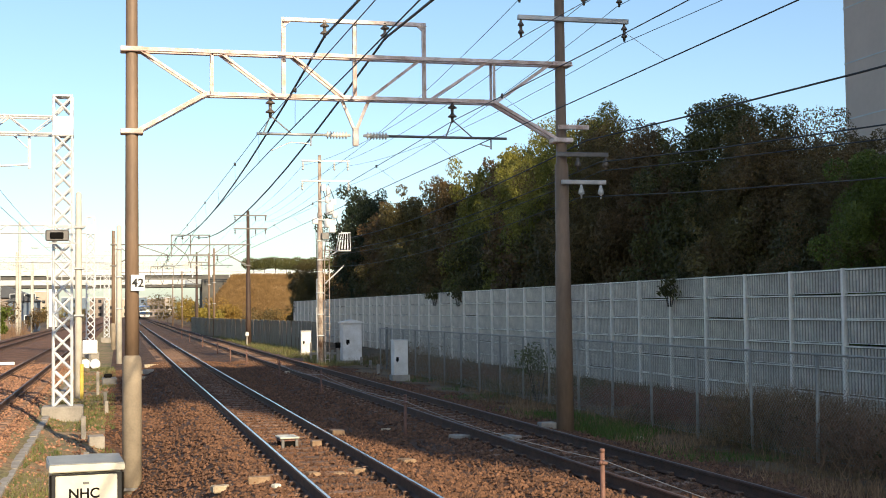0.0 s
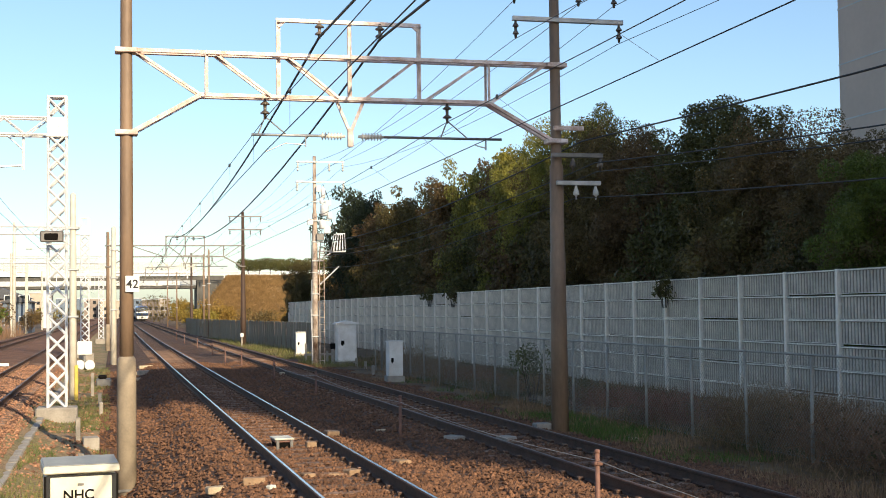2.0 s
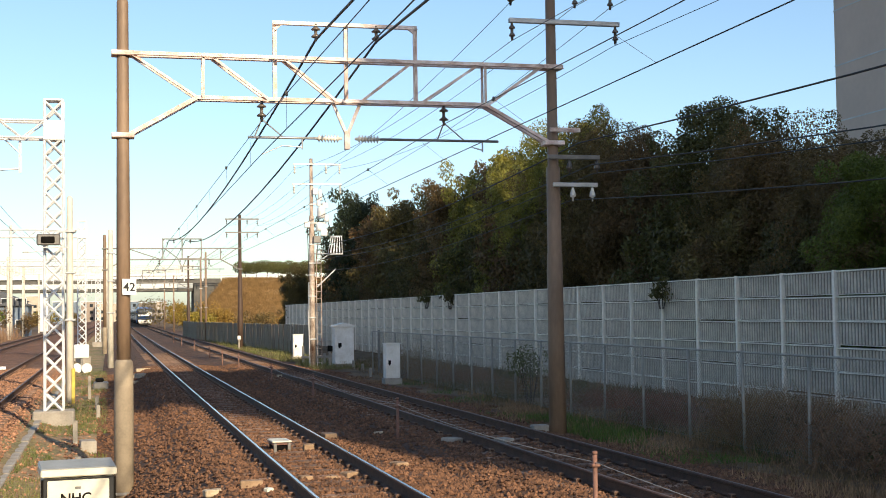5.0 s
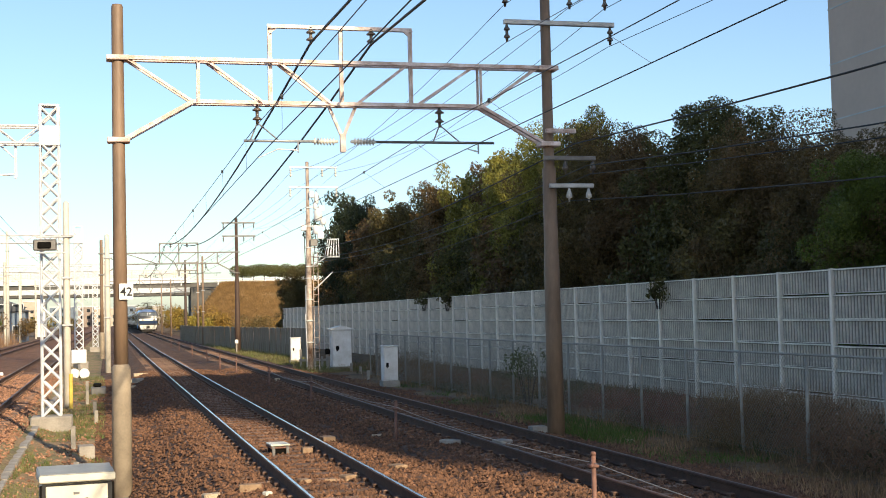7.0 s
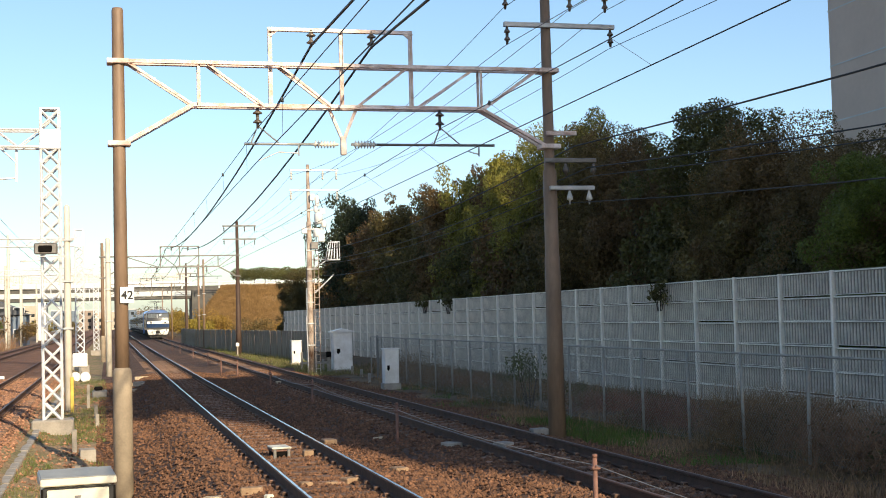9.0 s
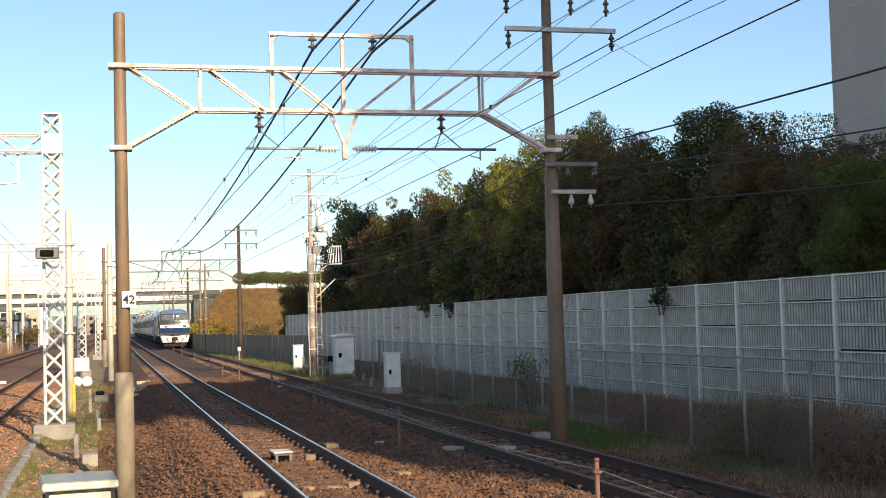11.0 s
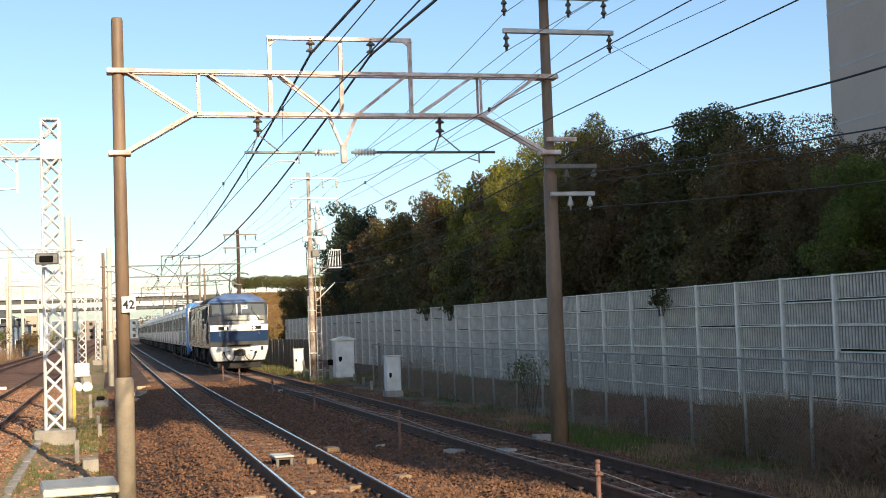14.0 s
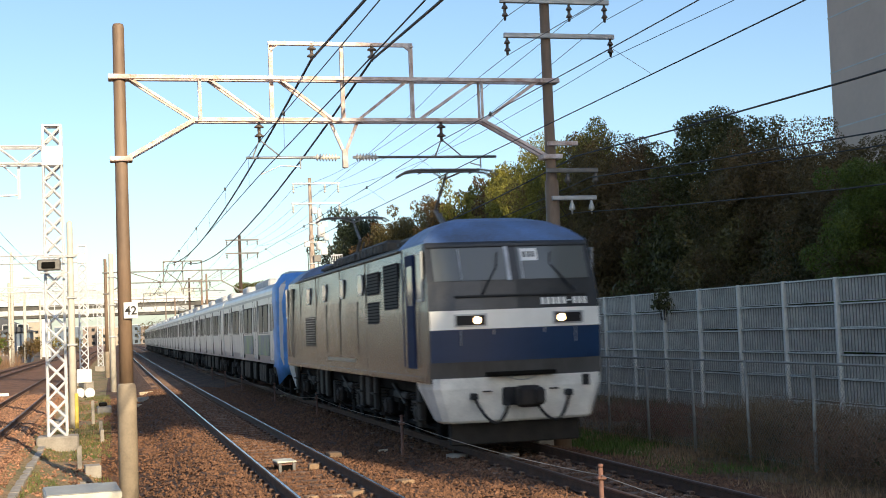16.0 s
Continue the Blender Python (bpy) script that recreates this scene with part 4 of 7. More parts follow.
# Pale base colour stands in for the reflection in some side panes.
PALE_GLASS = glassy("reflection_pale_glass", (0.35, 0.36, 0.34))
CAB_GLASS = glassy("cab_glass", (0.135, 0.145, 0.14))
SCREEN_GLASS = glassy("windscreen_glass", (0.115, 0.125, 0.122))
CAR_GLASS = mat("car_glass", (0.025, 0.03, 0.034), 0.35, vary=0.2, scale=0.5, spec=0.12)


def half_width(z):
    return 1.40 if z < 2.4 else 1.40 - 0.055 * (z - 2.4)


def nose(x, z):
    """How far the front lies behind the foremost point."""
    pts = [(1.1, 0.06), (1.42, 0.03), (1.93, 0.0), (2.23, 0.0), (2.69, 0.12), (3.24, 0.33), (3.32, 0.36), (3.4, 0.5)]
    back = float(np.interp(z, [p[0] for p in pts], [p[1] for p in pts]))
    return back + 0.13 * (abs(x) / 1.4) ** 2.5


def front_patch(x0, x1, z0, z1, proud, nx=8, nz=3, thick=0.03):
    """A slab that follows the curved front."""
    bm = bmesh.new()
    rows = []
    for layer in (0, 1):
        rows.append([[bm.verts.new((x0 + (x1 - x0) * i / nx, nose(x0 + (x1 - x0) * i / nx, z0 + (z1 - z0) * k / nz) - (proud if layer == 0 else proud - thick), z0 + (z1 - z0) * k / nz)) for i in range(nx + 1)] for k in range(nz + 1)])
    a, b = rows
    for k in range(nz):
        for i in range(nx):
            bm.faces.new((a[k][i], a[k][i + 1], a[k + 1][i + 1], a[k + 1][i]))
    for i in range(nx):
        bm.faces.new((a[0][i + 1], a[0][i], b[0][i], b[0][i + 1])), bm.faces.new((a[nz][i], a[nz][i + 1], b[nz][i + 1], b[nz][i]))
    for k in range(nz):
        bm.faces.new((a[k][0], a[k + 1][0], b[k + 1][0], b[k][0])), bm.faces.new((a[k + 1][nx], a[k][nx], b[k][nx], b[k + 1][nx]))
    return bm


LOCO_L = 17.3


def build_shell(loco):
    xs = [-1, -0.9, -0.7, -0.4, 0, 0.4, 0.7, 0.9, 1]
    zs = [1.1, 1.42, 1.93, 2.23, 2.69, 3.24, 3.32]
    bm = bmesh.new()
    loops = []
    for z in zs:
        w = half_width(z) + 0.025
        pts = [(x * w, nose(x * w, z)) for x in xs]
        pts += [(w + 0.02, 0.55), (w + 0.02, LOCO_L - 0.55)] + [(x * w, LOCO_L - nose(x * w, z)) for x in xs[::-1]] + [(-w - 0.02, LOCO_L - 0.55), (-w - 0.02, 0.55)]
        loops.append([bm.verts.new((x, y, z)) for x, y in pts])
    n = len(loops[0])
    for a, b, z in zip(loops, loops[1:], zs):
        for i in range(n):
            j = (i + 1) % n
            f = bm.faces.new((a[i], a[j], b[j], b[i]))
            front = i < 8 or 10 < i < 19
            f.material_index = 1 if front and z >= 2.23 else 0
    bm.faces.new(loops[0][::-1])
    bm.faces.new(loops[-1])
    part("body_shell", bm, [LOCO_GREY, LOCO_MASK], loco)
    # rounded blue cab roofs and the sooty roof between
    for end in (0, 1):
        bm = bmesh.new()
        rows = []
        for z, inset, y0 in ((3.322, 0.0, 0.36), (3.37, 0.02, 0.42), (3.55, 0.22, 0.68), (3.70, 0.48, 0.98), (3.78, 0.78, 1.3)):
            w = half_width(3.3) + 0.03 - inset
            back = 2.35
            rows.append([(-w, back, z)] + [(x * w, (y0 + 0.14 * abs(x) ** 2.5), z) for x in (-1, -0.85, -0.5, 0, 0.5, 0.85, 1)] + [(w, back, z)])
        vs = [[bm.verts.new((x, LOCO_L - y if end else y, z)) for x, y, z in r] for r in rows]
        for a, b in zip(vs, vs[1:]):
            for i in range(8):
                bm.faces.new((a[i], a[i + 1], b[i + 1], b[i]))
        bm.faces.new(vs[-1])
        for a, b in zip(vs, vs[1:]):
            bm.faces.new((a[0], b[0], b[8], a[8]))
        bmesh.ops.recalc_face_normals(bm, faces=bm.faces)
        part("cab_roof", bm, LOCO_ROOF, loco, "dusty blue rounded cab roof", smooth=False)
        bm = front_patch(-1.36, 1.36, 3.25, 3.33, 0.03, 10, 2, 0.06)
        ob = part("brow", bm, LOCO_MASK, loco)
        if end:
            ob.matrix_local = Matrix.Translation((0, LOCO_L, 0)) @ pose(0, 0, 0, 0, 0, 180)
    bm = bmesh.new()
    for x, z in ((1, 0),):
        prof = [(-1.36, 3.322), (-1.2, 3.42), (-0.7, 3.5), (0.7, 3.5), (1.2, 3.42), (1.36, 3.322)]
        a = [bm.verts.new((px, 2.352, pz)) for px, pz in prof]
        b = [bm.verts.new((px, LOCO_L - 2.352, pz)) for px, pz in prof]
        for i in range(5):
            bm.faces.new((a[i], b[i], b[i + 1], a[i + 1]))
        bm.faces.new(a), bm.faces.new(b[::-1])
    part("middle_roof", bm, ROOF_GREY, loco)
    for y0, y1, z in ((2.6, 4.0, 3.62), (5.2, 8.0, 3.72), (8.3, 11.2, 3.7), (11.6, 13.0, 3.62)):
        bm = bmesh.new()
        box(bm, -1.02, 1.02, y0, y1, 3.45, z, 0.06)
        for i in range(int((y1 - y0) / 0.35)):
            box(bm, -1.05, -1.0, y0 + 0.1 + i * 0.35, y0 + 0.34 + i * 0.35, 3.5, z - 0.06, 0.0)
        part("roof_equipment", bm, ROOF_GREY, loco)
    bm = bmesh.new()
    for x in (-1.42, 1.42):
        box(bm, x - 0.025, x + 0.025, 2.2, LOCO_L - 2.2, 3.29, 3.325, 0.006)
    part("gutter", bm, GALV_DARK, loco)


def build_cab_front(loco, end):
    """Bands, windows, lamps, skirt and coupler of one end."""
    m = Matrix.Translation((0, LOCO_L, 0)) @ pose(0, 0, 0, 0, 0, 180) if end else Matrix()
    made = []

    def put(*a, **k):
        ob = part(*a, **k)
        ob.matrix_local = m
        made.append(ob)
        return ob
    put("white_band", front_patch(-1.41, 1.41, 1.93, 2.23, 0.012, 14), LOCO_WHITE, loco, "white band across the front")
    put("blue_band", front_patch(-1.405, 1.405, 1.42, 1.928, 0.008, 14), LOCO_BLUE, loco, "deep blue band across the front")
    for x0, x1 in ((-1.29, -0.1), (0.09, 1.29)):
        w = put("windscreen", front_patch(x0, x1, 2.70, 3.23, 0.012, 8, 4, 0.02), SCREEN_GLASS, loco)
        xe = x0 + 0.05 if x0 > 0 else x0 + 0.42
        put("screen_trim", front_patch(xe, xe + 0.02, 2.72, 3.21, 0.018, 1, 3, 0.005), GALV, w)
        bm = bmesh.new()
        xm = x1 - 0.28 if x0 < 0 else x0 + 0.75
        a = Vector((xm - 0.18, nose(xm, 2.48) - 0.05, 2.48))
        b = Vector((xm + 0.12, nose(xm, 2.95) - 0.045, 2.95))
        if x0 > 0:
            a, b = Vector((xm + 0.15, nose(xm, 2.5) - 0.05, 2.5)), Vector((xm - 0.2, nose(xm, 2.95) - 0.045, 2.93))
        rod(bm, a, b, 0.018, 0.012, 6)
        rod(bm, b + Vector((-0.03, 0, -0.12)), b + Vector((0.02, 0.05, 0.2)), 0.012, sides=5)
        put("wiper", bm, RUBBER, loco)
    put("window_pillar", front_patch(-0.115, -0.05, 2.69, 3.24, 0.028, 1, 2, 0.02), GALV, loco)
    # a paper in the screen with unreadable marks
    board = put("cab_notice", front_patch(0.14, 0.44, 3.0, 3.2, 0.016, 2, 2, 0.004), LOCO_WHITE, loco, "white notice board behind the windscreen")
    for x in (0.22, 0.3, 0.37):
        put("mark", front_patch(x - 0.02, x + 0.02, 3.06, 3.15, 0.019, 1, 1, 0.003), RUBBER, board)
    # fleet number as plain bars
    for i in range(9):
        x = 0.40 + i * 0.092
        wide, lo, hi = (0.058, 2.285, 2.395) if i != 5 else (0.05, 2.33, 2.35)
        put("number_bar", front_patch(x, x + wide, lo, hi, 0.012, 1, 1, 0.012), LOCO_WHITE, loco)
    bm = front_patch(-1.0, 1.2, 2.435, 2.465, 0.035, 10, 1, 0.04)
    put("handrail", bm, RUBBER, loco)
    for x in (-0.78, 0.84):
        hb = put("headlight", front_patch(x - 0.26, x + 0.26, 1.97, 2.17, 0.035, 4, 1, 0.03), GALV, loco, "framed twin headlight")
        put("headlight_glass", front_patch(x - 0.225, x + 0.225, 1.995, 2.145, 0.042, 4, 1, 0.01), RUBBER, hb)
        xl = x + (0.1 if x < 0 else -0.13)
        bm = bmesh.new()
        lathe(bm, [(0.058, 0), (0.058, 0.02), (0.04, 0.032)], 16, Matrix.Translation((xl, nose(xl, 2.07) - 0.04, 2.07)) @ pose(0, 0, 0, 90, 0, 0))
        put("lamp", bm, LAMP, hb, "lit warm headlamp")
    for x in (-0.95, 0.95, -0.42, 0.42):
        bm = bmesh.new()
        rod(bm, (x, nose(x, 1.8) - 0.05, 1.84 if abs(x) < 0.5 else 1.68), (x, nose(x, 1.9) - 0.05, 1.92), 0.009, sides=6)
        put("grab_rail", bm, GALV, loco)
    # skirt tapering to the rails
    bm = bmesh.new()
    ring = []
    for z, w, y0, back in ((1.17, 1.39, 0.03, 1.35), (1.0, 1.385, 0.03, 1.2), (0.5, 1.24, 0.1, 0.75), (0.46, 1.2, 0.14, 0.72)):
        ring.append([bm.verts.new(p) for p in ((-w, back, z), (-w, y0 + 0.14, z), (-w + 0.1, y0 + 0.05, z), (-0.5, y0, z), (0.5, y0, z), (w - 0.1, y0 + 0.05, z), (w, y0 + 0.14, z), (w, back, z))])
    for a, b in zip(ring, ring[1:]):
        for i in range(7):
            bm.faces.new((a[i], b[i], b[i + 1], a[i + 1]))
        bm.faces.new((a[7], b[7], b[0], a[0]))
    bm.faces.new(ring[-1]), bm.faces.new(ring[0][::-1])
    bmesh.ops.recalc_face_normals(bm, faces=bm.faces)
    skirt = put("skirt", bm, LOCO_LOW, loco, "grimy white front skirt")
    bm = bmesh.new()
    box(bm, -1.08, 1.08, 0.35, 0.5, 0.1, 0.46, 0.02)
    put("plough", bm, GRIME, loco)
    bm = bmesh.new()
    box(bm, -0.55, 0.55, -0.16, 0.1, 1.19, 1.25, 0.01)
    put("footboard", bm, UNDER, loco)
    bm = bmesh.new()
    box(bm, -0.3, 0.02, -0.02, 0.08, 0.72, 1.0, 0.02)
    put("coupler_pocket", bm, RUBBER, loco)
    bm = bmesh.new()
    rod(bm, (0, 0.1, 0.88), (0, -0.2, 0.88), 0.09, sides=10)
    box(bm, -0.17, 0.2, -0.48, -0.18, 0.7, 1.03, 0.05)
    box(bm, 0.06, 0.22, -0.58, -0.44, 0.74, 1.0, 0.04)
    put("coupler", bm, WHEEL, loco, "rusty knuckle coupler")
    for k in (-1, 1):
        bm = bmesh.new()
        pts = [Vector((k * (0.78 - 0.55 * t), -0.06 - 0.14 * math.sin(math.pi * t), 0.86 - 0.1 * t - 0.34 * math.sin(math.pi * t) ** 0.8)) for t in [i / 10 for i in range(11)]]
        tube(bm, pts, 0.024, 7)
        box(bm, k * 0.78 - 0.05, k * 0.78 + 0.05, -0.1, 0.05, 0.83, 0.93, 0.015)
        put("brake_hose", bm, RUBBER, loco)
        bm = bmesh.new()
        box(bm, k * 0.55 - 0.07, k * 0.55 + 0.07, -0.02, 0.04, 0.94, 0.96, 0.004)
        put("skirt_step", bm, RUBBER, loco)
    bm = bmesh.new()
    box(bm, 1.05, 1.15, -0.01, 0.1, 0.98, 1.15, 0.01)
    put("socket", bm, RUBBER, loco)
    bm = bmesh.new()
    pts = [Vector((-0.25 + 0.5 * t, -0.1, 1.17 - 0.06 * math.sin(math.pi * t))) for t in [i / 6 for i in range(7)]]
    for a, b in zip(pts, pts[1:]):
        rod(bm, a, b, 0.01, sides=5)
    put("coupler_chain", bm, GALV, loco)


def oval_plate(x0, x1, y0, y1, z0, z1):
    """A thin plate with a rounded outline, standing in the side."""
    bm = bmesh.new()
    rings = []
    for x in (x0, x1):
        ring = []
        for i in range(20):
            t = 2 * math.pi * i / 20
            c, s = math.cos(t), math.sin(t)
            ring.append(bm.verts.new((x, (y0 + y1) / 2 + (y1 - y0) / 2 * math.copysign(abs(c) ** 0.6, c), (z0 + z1) / 2 + (z1 - z0) / 2 * math.copysign(abs(s) ** 0.6, s))))
        rings.append(ring)
    a, b = rings
    for i in range(20):
        j = (i + 1) % 20
        bm.faces.new((a[i], a[j], b[j], b[i]))
    bm.faces.new(a[::-1]), bm.faces.new(b)
    bmesh.ops.recalc_face_normals(bm, faces=bm.faces)
    return bm


def build_sides(loco):
    for k in (-1, 1):
        w = 1.447

        def slab(name, y0, y1, z0, z1, material, out=0.012, bevel=0.004, parent=loco, label=""):
            bm = bmesh.new()
            box(bm, min(k * (w - 0.02), k * (w + out)), max(k * (w - 0.02), k * (w + out)), y0, y1, z0, z1, bevel)
            return part(name, bm, material, parent, label)
        for y0, y1 in ((0.95, 1.6), (15.6, 16.25)):
            d = slab("side_door", y0, y1, 1.32, 3.18, DOOR_BLUE if y0 < 5 else LOCO_GREY, 0.006)
            slab("door_window", y0 + 0.14, y1 - 0.14, 2.35, 3.0, CAB_GLASS, 0.01, 0.0, d)
            for yy in (y0 - 0.06, y1 + 0.06):
                bm = bmesh.new()
                rod(bm, (k * 1.485, yy, 1.35), (k * 1.485, yy, 3.15), 0.013, sides=6)
                part("handrail", bm, DOOR_BLUE if y0 < 5 else GALV_DARK, d)
        for y0 in (0.42, 16.6):
            fr = slab("cab_side_window", y0, y0 + 0.4, 2.4, 3.2, GALV, 0.006)
            slab("pane", y0 + 0.03, y0 + 0.37, 2.44, 3.16, PALE_GLASS, 0.011, 0.0, fr)
        # louvred grilles
        for y0, y1, z0, z1 in ((2.25, 3.43, 2.32, 3.12), (3.9, 5.0, 2.63, 3.05), (3.9, 5.0, 2.09, 2.5), (11.7, 13.3, 1.64, 2.35)):
            g = slab("grille", y0, y1, z0, z1, RUBBER, 0.004)
            n = int((z1 - z0) / 0.055)
            for i in range(n):
                bm = bmesh.new()
                z = z0 + (i + 0.5) * (z1 - z0) / n
                box(bm, min(k * w, k * (w + 0.008)), max(k * w, k * (w + 0.008)), y0 + 0.03, y1 - 0.03, z - 0.009, z + 0.009)
                part("louvre_blade", bm, LOCO_GREY if z0 < 2 else UNDER, g)
        for y0, y1 in ((5.45, 5.95), (7.6, 8.05), (9.95, 10.45), (12.4, 12.95)):
            f = part("side_window", oval_plate(k * (w - 0.01), k * (w + 0.008), y0, y1, 2.66, 3.08), GALV, loco)
            part("pane", oval_plate(k * w, k * (w + 0.012), y0 + 0.035, y1 - 0.035, 2.69, 3.05), PALE_GLASS if y0 < 6 or 7 < y0 < 9 else CAB_GLASS, f)
        # raised slabs whose paler colour stands in for the reflection
        for y0, y1, z0, z1 in ((6.1, 7.35, 1.5, 2.55), (8.2, 9.7, 1.5, 2.6), (10.0, 11.4, 1.5, 2.6)):
            slab("side_hatch", y0, y1, z0, z1, HATCH_GREY, 0.007, 0.004)
        slab("side_plate", 6.4, 9.9, 1.34, 1.41, HATCH_PALE, 0.006, 0.0)
        for y0 in (1.85, 5.2, 8.12, 11.5, 14.2):
            slab("seam", y0, y0 + 0.012, 1.22, 3.28, DUSTY, 0.0015, 0.0)
        bm = bmesh.new()
        box(bm, k * 1.45 - 0.01, k * 1.45 + 0.01, 0.6, LOCO_L - 0.6, 1.12, 1.2, 0.004)
        part("sill", bm, LOCO_GREY, loco)


def build_bogie(parent, y, wheelbase, name="bogie", radius=0.56):
    b = new(name)
    b.parent = parent
    b.matrix_local = pose(0, y, 0)
    bm = bmesh.new()
    half = wheelbase / 2
    for k in (-1, 1):
        box(bm, k * 1.05 - 0.08, k * 1.05 + 0.08, -half - 0.6, half + 0.6, 0.62, 0.86, 0.03)
        for a in (-half, half):
            box(bm, k * 1.05 - 0.14, k * 1.05 + 0.14, a - 0.2, a + 0.2, 0.36, 0.72, 0.05)
        for a in (-0.3, 0.3):
            rod(bm, (k * 1.12, a, 0.5), (k * 1.12, a, 1.02), 0.09, sides=10)
    box(bm, -1.0, 1.0, -0.25, 0.25, 0.55, 0.9, 0.04)
    for k in (-1, 1):
        for a in (-half - 0.75, -0.45, 0.45, half + 0.75):
            box(bm, k * 0.98 - 0.07, k * 0.98 + 0.07, a - 0.17, a + 0.17, 0.16, 0.64, 0.03)
        rod(bm, (k * 1.0, -half - 0.8, 0.3), (k * 1.0, half + 0.8, 0.3), 0.04, sides=6)
    box(bm, -0.9, 0.9, -half, half, 0.2, 0.5, 0.03)
    part("bogie_frame", bm, UNDER, b)
    for k in (-1, 1):
        for a in (-half, half):
            bm = bmesh.new()
            box(bm, k * 1.14 - 0.09, k * 1.14 + 0.09, a - 0.17, a + 0.17, 0.40, 0.70, 0.04)
            lathe(bm, [(0.13, 0), (0.13, 0.03), (0.05, 0.05)], 12, Matrix.Translation((k * 1.23, a, 0.55)) @ pose(0, 0, 0, 0, 90 * k, 0))
            part("axle_box", bm, GRIME, b)
            bm = bmesh.new()
            for i in range(6):
                lathe(bm, [(0.06, 0.0), (0.1, 0.012), (0.1, 0.032), (0.06, 0.044)], 10, Matrix.Translation((k * 1.16, a + 0.32, 0.55 + i * 0.055)))
            part("coil_spring", bm, GRIME, b)
        bm = bmesh.new()
        box(bm, k * 1.18 - 0.07, k * 1.18 + 0.07, -half * 0.45, half * 0.45, 0.74, 0.86, 0.03)
        part("spring_plank", bm, GRIME, b)
        bm = bmesh.new()
        rod(bm, (k * 1.24, -half * 0.4, 0.66), (k * 1.24, half * 0.42, 0.98), 0.035, sides=7)
        part("damper", bm, GRIME, b)
        bm = bmesh.new()
        box(bm, k * 1.2 - 0.05, k * 1.2 + 0.05, half + 0.42, half + 0.66, 0.34, 0.86, 0.02)
        part("sand_box", bm, GRIME, b)
        bm = bmesh.new()
        rod(bm, (k * 1.16, half + 0.54, 0.36), (k * 0.8, half + 0.34, 0.08), 0.022, sides=6)
        part("sand_pipe", bm, GRIME, b)
    for a in (-half, half):
        bm = bmesh.new()
        for k in (-1, 1):
            lathe(bm, [(0.1, -0.04), (radius - 0.08, -0.05), (radius, -0.06), (radius + 0.0, 0.06), (radius - 0.08, 0.05), (0.12, 0.06)], 24, Matrix.Translation((k * 0.57, a, radius)) @ pose(0, 0, 0, 0, 90 * k, 0))
        rod(bm, (-0.6, a, radius), (0.6, a, radius), 0.08, sides=8)
        part("wheelset", bm, WHEEL, b)
    return b


def build_pantograph(loco, y, way):
    pan = new("pantograph")
    pan.parent = loco
    pan.matrix_local = pose(0, y, 3.5)
    bm = bmesh.new()
    box(bm, -0.7, 0.7, -0.5, 0.5, 0.12, 0.18, 0.02)
    for x in (-0.6, 0.6):
        for yy in (-0.4, 0.4):
            lathe(bm, [(0.05, -0.02), (0.08, 0.03), (0.05, 0.06), (0.08, 0.09), (0.05, 0.12)], 8, Matrix.Translation((x, yy, 0)))
    part("pan_base", bm, GALV_DARK, pan)
    bm = bmesh.new()
    rod(bm, (0, -0.3 * way, 0.2), (0, 0.75 * way, 0.78), 0.045, 0.04, 8)
    rod(bm, (0.1, -0.2 * way, 0.15), (0.1, 0.75 * way, 0.72), 0.02, sides=6)
    part("lower_arm", bm, GALV_DARK, pan)
    bm = bmesh.new()
    rod(bm, (0, 0.75 * way, 0.78), (0, -0.25 * way, 1.4), 0.035, 0.025, 8)
    for x in (-0.25, 0.25):
        rod(bm, (0, -0.1 * way, 1.3), (x, -0.25 * way, 1.4), 0.018, sides=6)
    part("upper_arm", bm, GALV_DARK, pan)
    bm = bmesh.new()
    for yy in (-0.17, 0.17):
        yc = -0.25 * way + yy
        pts = [(-0.95, 1.33), (-0.82, 1.41), (-0.62, 1.44), (0.62, 1.44), (0.82, 1.41), (0.95, 1.33)]
        for (x0, z0), (x1, z1) in zip(pts, pts[1:]):
            rod(bm, (x0, yc, z0), (x1, yc, z1), 0.022, sides=6)
        box(bm, -0.6, 0.6, yc - 0.03, yc + 0.03, 1.43, 1.46, 0.005)
    for x in (-0.5, 0.5):
        rod(bm, (x, -0.25 * way - 0.17, 1.41), (x, -0.25 * way + 0.17, 1.41), 0.018, sides=6)
    part("collector_head", bm, GALV_DARK, pan)
    return pan


